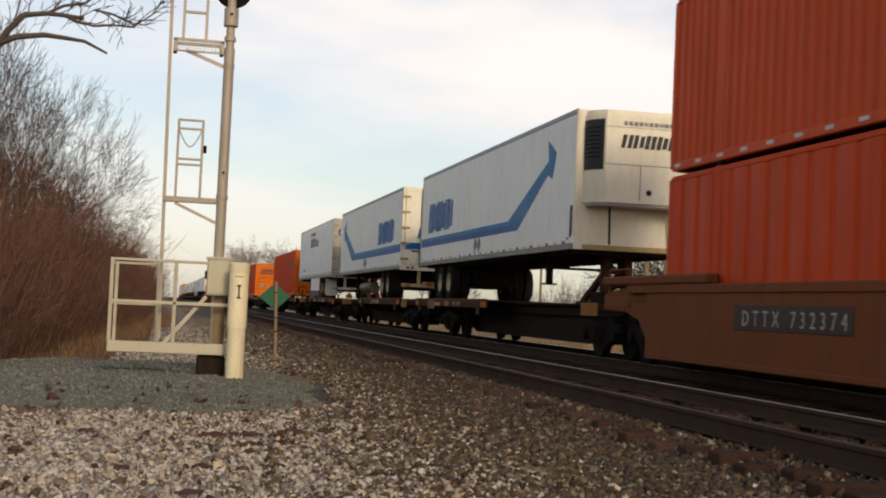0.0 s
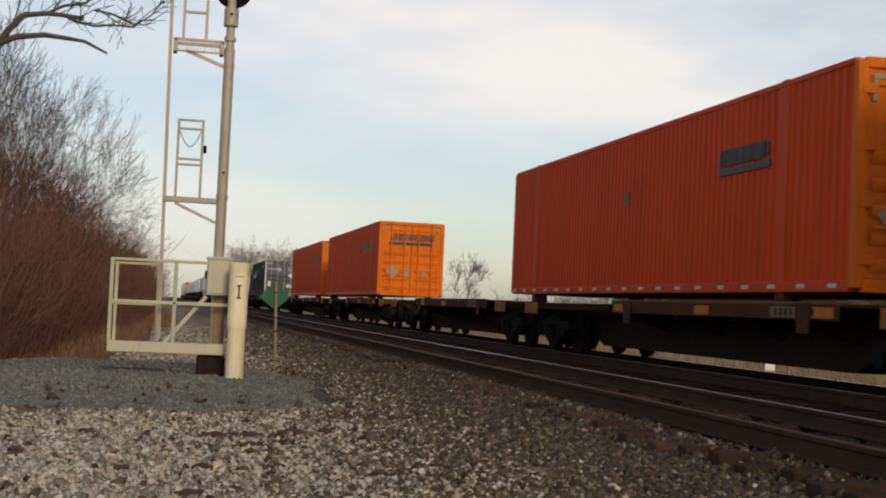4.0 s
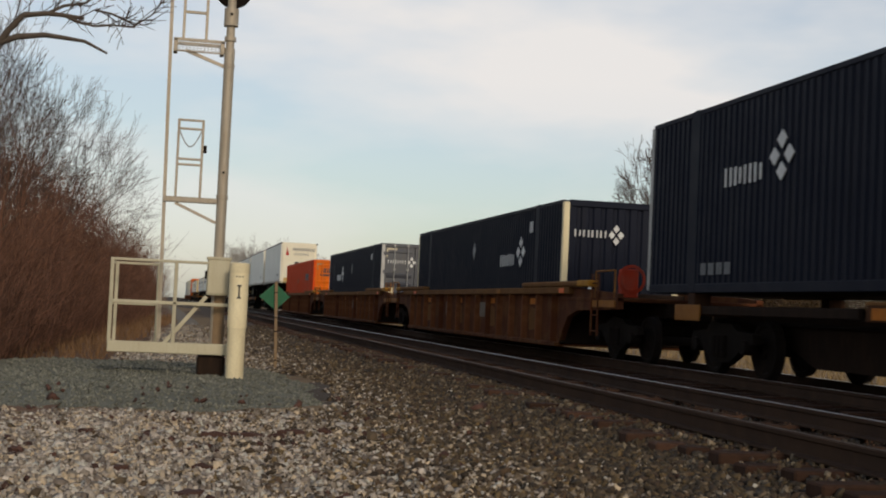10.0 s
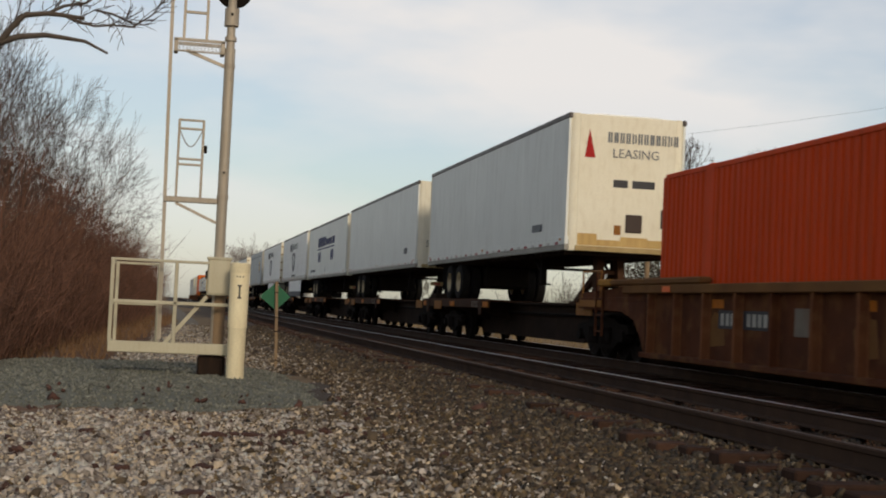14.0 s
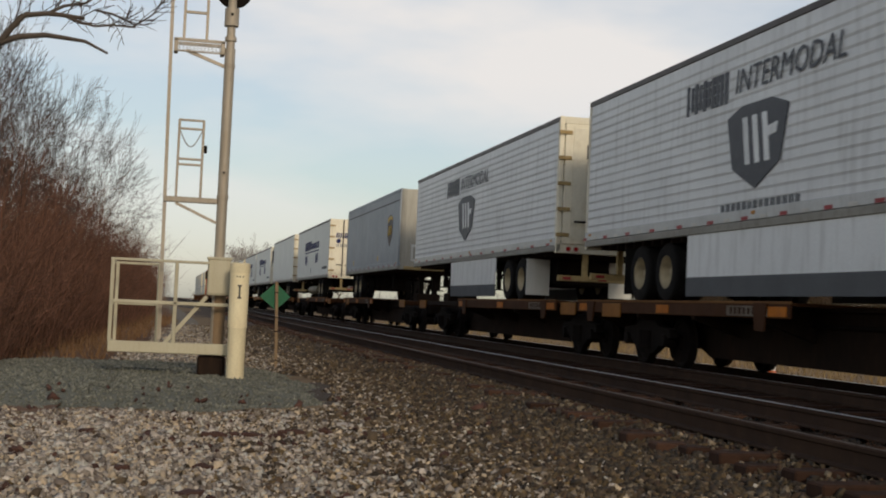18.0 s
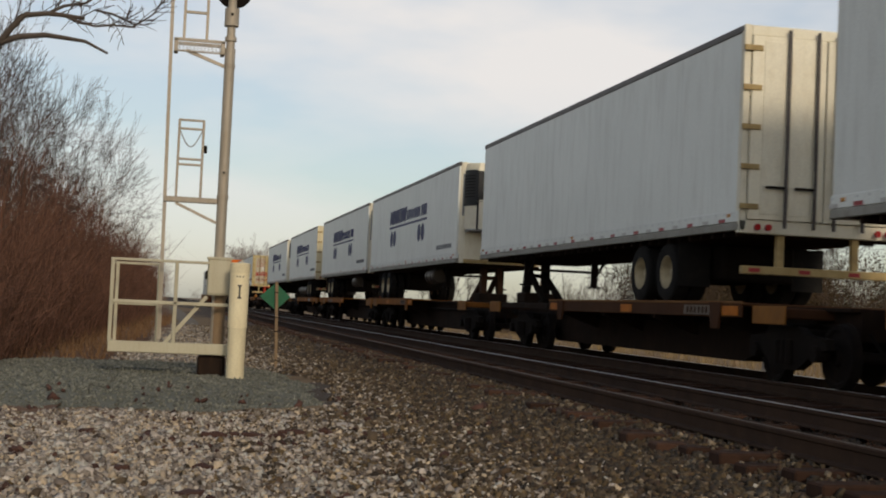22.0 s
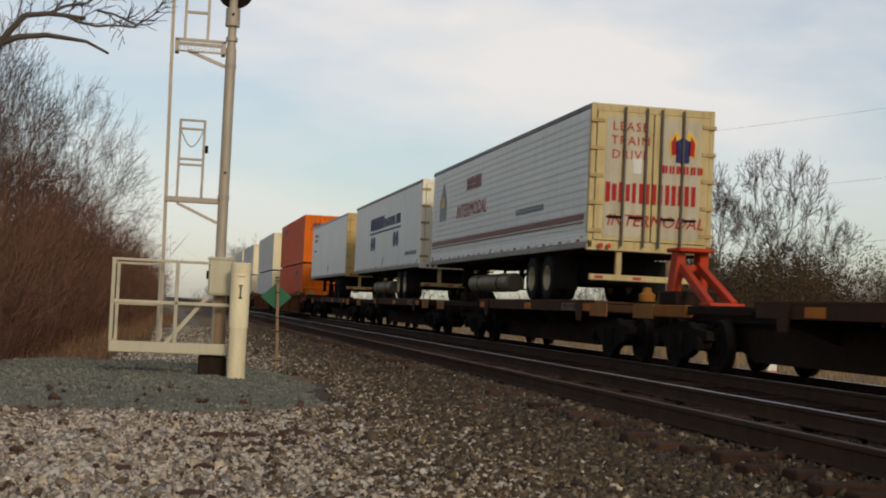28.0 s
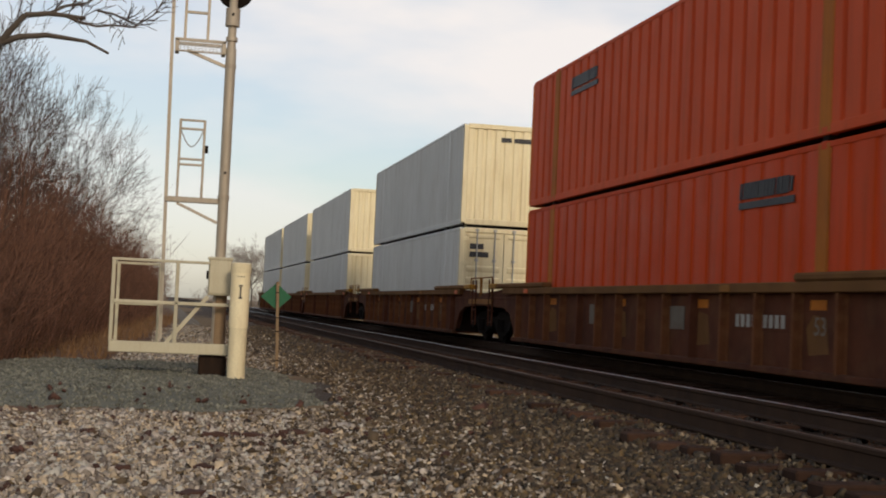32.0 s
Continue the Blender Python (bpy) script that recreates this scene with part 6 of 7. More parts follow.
    writing("53", 0.30, M["black_mark"], t, pose(-0.98, -0.012, 2.75, 90, 0, 0))
    letters(t, 7, 2.2, 2.55, 0.6, 0.2, M["grey_mark"], 0, 0.3, 63)
    spine_car(301.4, 16.1, "grimy spine car under a white trailer", (), (6.9, 16.0), 1.0, deck="deck_mid")
    t = trailer(301.4, 16.1, False, "white trailer with dark word and blue discs", "white_side", "white_end", nose_round=True, top=4.91)
    logo_alliance(t, 16.1, 11.5, site=14.6)
    writing("53'", 0.34, M["grey_mark"], t, pose(-HALF - 0.012, 8.1, 2.36, 90, 0, -90))
    spine_car(318.9, 15.6, "grimy spine car under a ribbed trailer", (), (6.5, 15.8), 1.0, deck="deck_mid")
    t = trailer(318.9, 15.5, False, "ribbed aluminium trailer with dark shield emblem", "alu_side", "white_end", ribs=True, skirt=12.8, nose_round=True, rail="dark_rail")
    logo_shield(t, 7.75)
    letters(t, 14, 8.9, 2.33, 2.6, 0.12, M["grey_mark"], 0, 0.35, 64)
    spine_car(336.4, 16.4, "grimy spine car under a ribbed trailer", (), (-0.2, 9.4), 15.2, deck="deck_mid")
    t = trailer(336.4, 16.4, True, "ribbed aluminium trailer with shield emblem, doors closed", "alu_side", "white_end", ribs=True, skirt=10.6, rail="dark_rail")
    logo_shield(t, 8.85)
    part("sign_plate", Mesh().box(-0.7, 0.6, -0.05, -0.03, 4.05, 4.35, 0.004), M["black_mark"], t)
    letters(t, 5, -0.6, 4.11, 1.0, 0.2, M["white_mark"], 0.05, 0.2, 54, -0.05)
    spine_car(356.0, 13.8, "grimy spine car under a grey trailer", (), (5.4, 14.0), 1.0, bogies=(-1.4, 12.0), deck="deck_mid")
    t = trailer(356.0, 13.75, False, "dull blue-grey parcel trailer with gold and brown shield", "grey_side", "tan_end", nose_round=True, rail="grey_side")
    flat_shape(t, [(2.6, 3.35), (2.6, 4.02), (2.05, 4.12), (1.5, 4.02), (1.5, 3.35), (2.05, 2.90)], M["brown_mark"], "brown shield emblem", lift=0.005)
    flat_shape(t, [(2.56, 3.82), (2.56, 4.0), (2.05, 4.08), (1.54, 4.0), (1.54, 3.86), (1.95, 3.94)], M["gold"], "gold shield top", lift=0.009)
    letters(t, 3, 2.47, 3.34, 0.84, 0.36, M["gold"], 0, 0.28, 65, weight=0.3)
    flat_shape(t, rect(0.2, 13.5, 4.52, 4.56), M["black_mark"], "dark moulding", lift=0.02)
    part("vent_door", Mesh().box(-0.85, -0.4, -0.03, 0.004, 2.35, 2.95, 0.01), M["cream"], t, "framed nose vent")
    part("vent_glass", Mesh().box(-0.78, -0.47, -0.04, -0.02, 2.43, 2.86, 0.005), M["tan_end"], t)
    for y, z in ((4.6, 2.45), (11.3, 2.42)):
        part("label_sheet", Mesh().box(-HALF - 0.006, -HALF, y, y + 0.2, z, z + 0.2, 0.002), M["gold"], t)
    # white trailers doors first, then cooling units
    spine_car(376.5, 16.15, "grimy spine car with rusty deck edge", (), (-0.3, 9.6), 15.2, deck="deck_mid")
    t = trailer(376.5, 16.2, True, "white trailer with blue discs and aged white doors", top=5.02, tank=(7.0, 11.1))
    logo_alliance(t, 16.2, 11.8)
    letters(t, 9, -1.0, 4.05, 1.9, 0.26, M["dark_blue"], 0.15, 0.2, 71, -0.035)
    letters(t, 9, -0.95, 3.6, 1.8, 0.15, M["grey_mark"], 0, 0.4, 72, -0.035)
    flat_shape(t, disc(-0.85, 3.9, 0.12, 0.12), M["dark_blue"], "blue disc", -0.036)
    writing("53'", 0.34, M["grey_mark"], t, pose(-HALF - 0.012, 8.4, 2.4, 90, 0, -90))
    spine_car(395.4, 16.2, "grimy spine car with rusty deck edge", (), (-0.2, 9.6), 15.2, deck="deck_mid")
    trailer(395.4, 16.2, True, "plain white trailer with closed doors", rail="dark_rail", top=5.08)
    for y, L in ((414.6, 16.2), (431.9, 15.8)):
        spine_car(y, L, "grimy spine car under a refrigerated trailer", (("53' ALL PURPOSE", 12.1, 0.19),) if y > 420 else (), (6.6, L), 1.0, "red_hitch" if y > 420 else "deck", deck="deck_orange")
        t = trailer(y, L, False, "white refrigerated trailer with dark word and blue discs", reefer=True, dark_unit=True, nose_round=True, tank=(4.3, 5.6))
        logo_alliance(t, L, 11.75 if y < 420 else 11.3)
        if y < 420:
            writing("SATELLITE", 0.12, M["black_mark"], t, pose(0.1, -0.640, 3.22, 90, 0, 0))
            writing("CONTROL", 0.12, M["black_mark"], t, pose(0.1, -0.640, 3.07, 90, 0, 0))
        part("number_mark", Mesh().box(-1.18, -1.10, -0.012, 0.0, 3.4, 4.6, 0.002), M["grey_mark"], t, "grey vertical number bar")
    spine_car(450.4, 15.8, "spine car with rusty orange deck edge", (("", 3.2, 0.14),), (-0.3, 9.6), 14.8, deck="deck_orange")
    t = trailer(450.4, 15.75, True, "white trailer with blue discs and stained doors", end="cream_end", tank=(6.8, 11.0))
    logo_alliance(t, 15.75, 11.3)
    letters(t, 9, -1.0, 4.05, 1.9, 0.26, M["dark_blue"], 0.15, 0.2, 71, -0.035)
    spine_car(468.8, 16.0, "grimy spine car with orange deck edge", (), (6.6, 16.2), 1.0, deck="deck_orange")
    t = trailer(468.8, 16.0, False, "white refrigerated trailer with dark word and discs", reefer=True, dark_unit=True, nose_round=True)
    logo_alliance(t, 16.0, 11.5)
    spine_car(486.6, 16.15, "empty grimy spine car platform", (), (0.6, 9.8), 15.45, "red_hitch", bogies=(-1.2, 13.1), patches=(0.85, 4.5, 7.75))
    # the trailer with red lettering
    spine_car(504.2, 15.9, "grimy spine car under a red-lettered trailer", (), (-0.6, 9.0), 14.9, bogies=(-1.0, 10.3))
    t = trailer(504.2, 15.9, True, "ribbed white trailer with maroon stripe, stained tan doors", "white_side", "khaki_end", ribs=True, tank=(7.1, 11.4))
    flat_shape(t, rect(0.3, 15.7, 2.62, 2.74), M["maroon"], "maroon stripe", lift=0.024)
    flat_shape(t, rect(0.3, 15.7, 2.55, 2.575), M["maroon"], "maroon pinstripe", lift=0.024)
    writing("INTERMODAL", 0.54, M["red_mark"], t, pose(-HALF - 0.02, 12.3, 3.30, 90, 0, -90), spacing=1.12, slant=0.25)
    letters(t, 7, 11.1, 4.02, 1.75, 0.36, M["maroon"], 0, 0.2, 81)
    flat_shape(t, [(14.65, 3.36), (13.85, 3.36), (13.8, 3.9), (14.0, 4.2), (14.25, 4.48), (14.45, 4.2), (14.7, 3.9)], M["grey_mark"], "grey crest", lift=0.024)
    flat_shape(t, [(14.55, 3.75), (13.95, 3.75), (14.05, 4.05), (14.4, 4.05)], M["gold"], "gold crest", lift=0.028)
    letters(t, 12, 5.6, 3.0, 2.4, 0.14, M["grey_mark"], 0, 0.3, 82)
    writing("LEASE", 0.25, M["red_mark"], t, pose(-0.88, -0.046, 4.42, 90, 0, 0), spacing=1.2)
    writing("TRAIN", 0.25, M["red_mark"], t, pose(-0.9, -0.046, 4.14, 90, 0, 0), spacing=1.2)
    writing("DRIVE", 0.25, M["red_mark"], t, pose(-0.88, -0.046, 3.86, 90, 0, 0), spacing=1.2)
    writing("INTERMODAL", 0.33, M["red_mark"], t, pose(-0.95, -0.050, 2.52, 90, 0, 0), slant=0.25)
    letters(t, 7, -0.98, 2.98, 1.95, 0.40, M["red_mark"], 0.0, 0.18, 83, -0.040)
    for s in (-1, 1):
        flat_shape(t, [(0.62 + s * 0.02, 4.0), (0.62 + s * 0.27, 3.95), (0.62 + s * 0.30, 4.3), (0.62 + s * 0.12, 4.52), (0.62 + s * 0.05, 4.3)], M["gold"], "gold lion crest", -0.044)
        flat_shape(t, [(0.62 + s * 0.10, 4.02), (0.62 + s * 0.24, 3.98), (0.62 + s * 0.26, 4.24), (0.62 + s * 0.17, 4.40)], M["red_mark"], "red lion", -0.050)
    flat_shape(t, [(0.48, 3.85), (0.76, 3.85), (0.78, 4.28), (0.62, 4.36), (0.46, 4.28)], M["dark_blue"], "blue crest shield", -0.050)
    letters(t, 6, 0.2, 3.62, 0.9, 0.16, M["red_mark"], 0, 0.3, 84, -0.040)
    part("label_sheet", Mesh().box(-0.42, -0.24, -0.045, -0.03, 3.58, 3.88, 0.002), M["cream"], t)
    spine_car(521.9, 15.4, "grimy spine car under a white trailer", (), (-0.3, 9.4), 14.6, "deck", bogies=(-1.4, 12.0))
    t = trailer(521.9, 15.45, True, "white trailer with dark word and blue discs, doors closed", tank=(7.05, 11.1))
    logo_alliance(t, 15.45, 11.1)
    writing("53'", 0.36, M["grey_mark"], t, pose(-HALF - 0.012, 7.8, 2.32, 90, 0, -90))
    spine_car(540.2, 14.7, "grimy spine car under a white trailer", (), (-0.3, 9.0), 13.9, bogies=(-1.4, 12.4))
    t = trailer(540.2, 14.65, True, "white rental trailer with amber-stained doors", end="amber_end", rail="grey_side", tape=False, axle=2.65, rim="black_iron")
    writing("INTERMODAL", 0.20, M["faded_grey_mark"], t, pose(-HALF - 0.012, 12.75, 4.30, 90, 0, -90))
    writing("SERVICES", 0.21, M["faded_grey_mark"], t, pose(-HALF - 0.012, 12.75, 4.05, 90, 0, -90))
    flat_shape(t, rect(12.87, 13.4, 4.04, 4.5), M["faded_red_mark"], "red square emblem")
    flat_shape(t, rect(12.97, 13.3, 4.17, 4.36), M["white_side"], "", lift=0.014)
    letters(t, 8, 13.4, 3.5, 0.95, 0.12, M["faded_grey_mark"], 0, 0.3, 85)
    flat_shape(t, [(6.7, 2.5), (6.87, 2.74), (7.04, 2.5), (6.87, 2.26)], M["grey_mark"], "grey diamond placard")
    flat_shape(t, rect(-0.85, -0.2, 4.0, 4.5), M["faded_red_mark"], "red square emblem", -0.035)
    flat_shape(t, rect(-0.75, -0.3, 4.14, 4.36), M["white_side"], "", -0.039)
    # double stacks at the tail
    well_car(559.8, "brown ribbed well car under an orange double stack", paint="well_tail", lettered=4.3, bogies=(-2.3, 18.9), ends=(-3.4, 20.2))
    c = container(559.8, 0.23, "orange container below another, ribbed end doors", "orange", "orange_end", rod="orange_end", post="orange_end", pitch=0.62, tall=2.83, frame_paint="ochre_post")
    logo_orange(c, 0.23, 16.15, mark=(4.5, 2.34), placard=False)
    c = container(559.8, 3.14, "faded orange container stacked on another, plain ribbed end", "red_orange", "orange_end", False, post="orange_end", pitch=0.50, frame_paint="ochre_post")
    logo_orange(c, 3.14, 16.15, door=False, mark=(13.1, 5.28), placard=False)
    for i, (y, d) in enumerate(((583.15, True), (606.8, False), (625.6, False), (643.4, False))):
        last = i == 3
        well_car(y, "brown ribbed well car under a cream double stack", paint="well_tail", lettered=(4.3 if i % 2 == 0 else 13.4), bogies=((-2.4, 19.9) if i == 0 else (17.3,) if i < 3 else (17.0,)), ends=((-3.4, 20.2), (-3.2, 17.4), (-1.2, 17.2), (-1.2, 18.2))[i])
        c = container(y, 0.23, "cream corrugated container below another", "cream", "cream_end", d, post="cream_end", tall=2.83)
        if d:
            part("number_mark", Mesh().box(-1.0, -0.6, -0.008, 0.01, 2.45, 2.6, 0.002), M["black_mark"], c, "black number bars")
            part("number_mark", Mesh().box(-1.0, -0.45, -0.008, 0.01, 2.22, 2.37, 0.002), M["black_mark"], c, "black number bars")
        c = container(y, 3.14, "cream corrugated container stacked on another, stained end", "cream", "cream_end", False, post="cream_end")
        if d:
            part("number_mark", Mesh().box(-0.2, 0.1, 0.02, 0.04, 5.55, 5.68, 0.002), M["black_mark"], c, "black number bars")
            part("number_mark", Mesh().box(0.18, 0.7, 0.02, 0.04, 5.55, 5.68, 0.002), M["black_mark"], c, "black number bars")


build_train()


# ---- the signal mast and its ladder cage ----
def build_mast():
    Y = 19.6
    X = 0.775
    mast = thing("signal_mast", "silver-painted steel signal mast with ladder and guard cage", "signal mast", at=(0, 0, 0))
    P, C = M["mast"], M["cage_paint"]
    pole = part("pole", Mesh().rod((X, Y, -0.15), (X, Y, 4.35), 0.076, 20).rod((X, Y, 4.35), (X, Y, 5.9), 0.062, 20), P, mast, "silver-painted tubular pole")
    for z, r in ((4.84, 0.105), (4.49, 0.085), (4.09, 0.083), (2.175, 0.085)):
        part("collar", Mesh().rod((X, Y, z - 0.03 if r < 0.1 else z - 0.16), (X, Y, z + 0.03 if r < 0.1 else z + 0.1), r, 20), P, pole)
    part("bolt", Mesh().rod((X, Y - 0.105, 4.84), (X, Y - 0.125, 4.84), 0.02, 8), M["black_iron"], pole)
    part("bolt", Mesh().rod((X, Y - 0.07, 2.53), (X, Y - 0.095, 2.53), 0.018, 8), M["black_iron"], pole)
    hd = part("signal_head", Mesh().lathe([(0.0, -0.06), (0.26, -0.06), (0.27, 0.0), (0.26, 0.06), (0.0, 0.06)], (X + 0.02, Y + 0.12, 5.24), "y", 28), M["black_iron"], mast, "black round signal backboard")
    part("hood", Mesh().lathe([(0.10, -0.06), (0.11, -0.06), (0.11, -0.3), (0.10, -0.3)], (X + 0.02, Y + 0.12, 5.24), "y", 16), M["black_iron"], hd)
    base = Mesh().box(0.54, 0.93, Y - 0.2, Y + 0.2, -0.45, -0.12, 0.02)
    part("foundation", base, M["spine"], mast, "dark concrete foundation block")
    part("base_tube", Mesh().rod((X + 0.03, Y, -0.12), (X + 0.03, Y, 0.78), 0.095, 18), M["post_wood"], mast, "rusty base tube")
    part("base_flange", Mesh().rod((X + 0.03, Y, -0.12), (X + 0.03, Y, -0.08), 0.19, 18), M["spine"], mast)
    bx = part("junction_box", Mesh().box(0.615, 0.94, Y - 0.24, Y - 0.08, 0.75, 1.285, 0.012), C, mast, "pale junction box with a hinged cover")
    part("box_lid", Mesh().box(0.60, 0.955, Y - 0.255, Y - 0.07, 1.262, 1.30, 0.006), C, bx)
    part("box_door", Mesh().box(0.63, 0.925, Y - 0.252, Y - 0.238, 0.78, 1.25, 0.006), C, bx)
    part("box_latch", Mesh().box(0.585, 0.62, Y - 0.2, Y - 0.15, 0.98, 1.1, 0.006), M["black_iron"], bx)
    # climbing rail
    rail = Mesh().bar((-0.088, Y, 5.6), (-0.018, Y, 0.09), 0.05, 0.03, (0, 1, 0))
    part("ladder_rail", rail, P, mast, "single upright ladder rail")
    # brackets with braces
    b1 = part("bracket", Mesh().box(-0.06, 0.70, Y - 0.05, Y + 0.05, 2.07, 2.15, 0.008), P, mast)
    part("brace", Mesh().bar((0.11, Y, 2.06), (0.70, Y, 1.80), 0.04, 0.04, (0, 1, 0)), P, b1)
    b2 = part("bracket", Mesh().box(-0.03, 0.70, Y - 0.05, Y - 0.03, 4.405, 4.45, 0.006).box(-0.03, 0.70, Y - 0.05, Y - 0.03, 4.25, 4.275, 0.006).box(-0.03, 0.70, Y + 0.27, Y + 0.29, 4.405, 4.45, 0.006).box(-0.03, 0.03, Y - 0.05, Y + 0.29, 4.27, 4.44, 0.006).box(0.64, 0.70, Y - 0.05, Y + 0.29, 4.27, 4.44, 0.006), P, mast, "mesh-sided maintenance bracket")
    gm = Mesh()
    for i in range(12):
        gm.box(0.045 + i * 0.052, 0.053 + i * 0.052, Y - 0.046, Y - 0.040, 4.27, 4.44, 0.001)
    for i in range(6):
        gm.box(0.03, 0.66, Y - 0.046, Y - 0.040, 4.285 + i * 0.026, 4.290 + i * 0.026, 0.001)
    part("mesh_panel", gm, M["galv"], b2)
    part("brace", Mesh().bar((0.15, Y, 4.28), (0.70, Y, 4.085), 0.045, 0.045, (0, 1, 0)), P, b2)
    # upper ladder
    ul = part("upper_ladder", Mesh().box(0.085, 0.125, Y - 0.02, Y + 0.02, 4.42, 5.6, 0.006).box(0.41, 0.45, Y - 0.02, Y + 0.02, 4.42, 5.6, 0.006), P, mast, "short upper ladder")
    for z in (4.84, 5.12, 5.4):
        part("rung", Mesh().box(0.11, 0.42, Y - 0.015, Y + 0.015, z - 0.02, z + 0.02, 0.006), P, ul)
    # middle frame with chain
    fr = part("gate_frame", Mesh().box(0.092, 0.128, Y - 0.02, Y + 0.02, 2.15, 3.28, 0.006).box(0.438, 0.474, Y - 0.02, Y + 0.02, 2.15, 3.28, 0.006), P, mast, "narrow ladder frame")
    for z in (3.265, 3.14, 2.70, 2.62):
        part("rung", Mesh().box(0.10, 0.46, Y - 0.015, Y + 0.015, z - 0.016, z + 0.016, 0.005), P, fr)
    ch = Mesh()
    pts = [(0.12 + 0.32 * i / 12, Y - 0.02, 3.12 - 0.24 * math.sin(math.pi * i / 12)) for i in range(13)]
    for a, b in zip(pts, pts[1:]):
        ch.rod(a, b, 0.009, 6)
    part("chain", ch, M["galv"], fr)
    part("latch", Mesh().box(0.475, 0.52, Y - 0.03, Y + 0.03, 2.80, 2.91, 0.008), M["black_iron"], fr)
    # guard cage
    cage = part("guard_cage", Mesh().box(-0.72, 0.95, Y - 0.30, Y - 0.26, -0.10, 0.06, 0.012), C, mast, "welded pale grey guard cage")
    part("cage_floor", Mesh().box(-0.72, 0.20, Y - 0.27, Y + 0.42, -0.07, -0.03, 0.008), M["galv"], cage)
    part("toe_board", Mesh().box(-0.72, -0.68, Y - 0.27, Y + 0.42, -0.10, 0.06, 0.008), C, cage)
    for x in (-0.70, 0.18):
        part("cage_post", Mesh().box(x - 0.027, x + 0.027, Y - 0.30, Y - 0.26, 0.05, 1.20, 0.008), C, cage)
    for x in (-0.655, -0.06):
        part("cage_post", Mesh().box(x - 0.025, x + 0.025, Y + 0.38, Y + 0.42, -0.05, 1.18, 0.008), C, cage)
    part("top_rail", Mesh().box(-0.73, 0.63, Y - 0.30, Y - 0.26, 1.185, 1.225, 0.008), C, cage)
    part("middle_rail", Mesh().box(-0.70, 0.93, Y - 0.30, Y - 0.26, 0.59, 0.64, 0.008), C, cage)
    part("side_rail", Mesh().box(-0.72, -0.68, Y - 0.27, Y + 0.42, 1.185, 1.225, 0.006).box(-0.72, -0.68, Y - 0.27, Y + 0.42, 0.59, 0.64, 0.006), C, cage)
    part("back_rail", Mesh().box(-0.70, -0.05, Y + 0.385, Y + 0.415, 1.15, 1.185, 0.006).box(-0.70, -0.05, Y + 0.385, Y + 0.415, 0.56, 0.60, 0.006), C, cage)
    part("diagonal_brace", Mesh().bar((0.04, Y - 0.22, 0.02), (0.62, Y - 0.22, 0.73), 0.055, 0.03, (0, 1, 0)), C, cage)


def build_pipe():
    p = thing("marker_pipe", "thick cream plastic cable riser pipe standing in gravel", "pipe", at=(1.05, 19.0, -0.42))
    part("lower_pipe", Mesh().rod((0, 0, 0), (0, 0, 0.75), 0.126, 28), M["cream_pipe"], p)
    up = part("upper_pipe", Mesh().rod((0, 0, 0.73), (0, 0, 1.53), 0.136, 28), M["cream_pipe"], p)
    part("cap", Mesh().lathe([(0.0, 1.645), (0.12, 1.645), (0.143, 1.63), (0.143, 1.50), (0.136, 1.50)], (0, 0, 0), "z", 28), M["cream_pipe"], p)
    part("slot_mark", Mesh().box(-0.012, 0.012, -0.141, -0.134, 1.14, 1.33, 0.002).box(-0.03, 0.03, -0.141, -0.132, 1.31, 1.33, 0.002).box(-0.03, 0.03, -0.141, -0.132, 1.14, 1.16, 0.002), M["black_mark"], up)
    part("small_print", Mesh().box(-0.05, -0.03, -0.139, -0.13, 1.44, 1.455, 0.001).box(-0.01, 0.01, -0.141, -0.13, 1.44, 1.455, 0.001).box(0.03, 0.05, -0.139, -0.13, 1.44, 1.455, 0.001), M["black_mark"], up)


def build_sign():
    s = thing("track_sign", "green diamond sign on a weathered brown post", "sign", at=(1.97, 23.5, -0.45))
    post = part("post", Mesh().box(-0.035, 0.015, -0.03, 0.03, 0, 1.5, 0.006), M["post_wood"], s, "weathered banded post", at=pose(0.04, 0, 0, 0, -2.2, 0))
    for z in (0.12, 0.62, 0.86, 1.3):
        part("band", Mesh().box(-0.039, 0.019, -0.034, 0.034, z, z + 0.02, 0.003), M["black_iron"], post)
    part("panel", Mesh().prism([(-0.04, 1.48), (0.23, 1.24), (-0.02, 1.0), (-0.31, 1.23)], "y", 0.034, 0.042), M["green_sign"], s, "green diamond sheet seen from behind")


build_mast()
build_pipe()
build_sign()


# ---- trees, brush and grass ----
def tubes(segs, n):
    """Tapered n-sided twigs from rows of x0 y0 z0 x1 y1 z1 r0 r1."""
    s = np.asarray(segs, float)
    p, q = s[:, 0:3], s[:, 3:6]
    d = q - p
    d /= np.maximum(np.linalg.norm(d, axis=1), 1e-9)[:, None]
    ref = np.where(np.abs(d[:, 2:3]) > 0.9, np.array([[1.0, 0, 0]]), np.array([[0, 0, 1.0]]))
    a = np.cross(d, ref)
    a /= np.linalg.norm(a, axis=1)[:, None]
    b = np.cross(d, a)
    ang = 2 * np.pi * np.arange(n) / n
    ring = a[:, None, :] * np.cos(ang)[None, :, None] + b[:, None, :] * np.sin(ang)[None, :, None]
    v = np.concatenate([p[:, None] + ring * s[:, 6][:, None, None], q[:, None] + ring * s[:, 7][:, None, None]], 1)
    i = np.arange(n)
    f = np.stack([i, (i + 1) % n, n + (i + 1) % n, n + i], 1)
    f = f[None] + (2 * n * np.arange(len(s)))[:, None, None]
    return v.reshape(-1, 3), f.reshape(-1, 4)


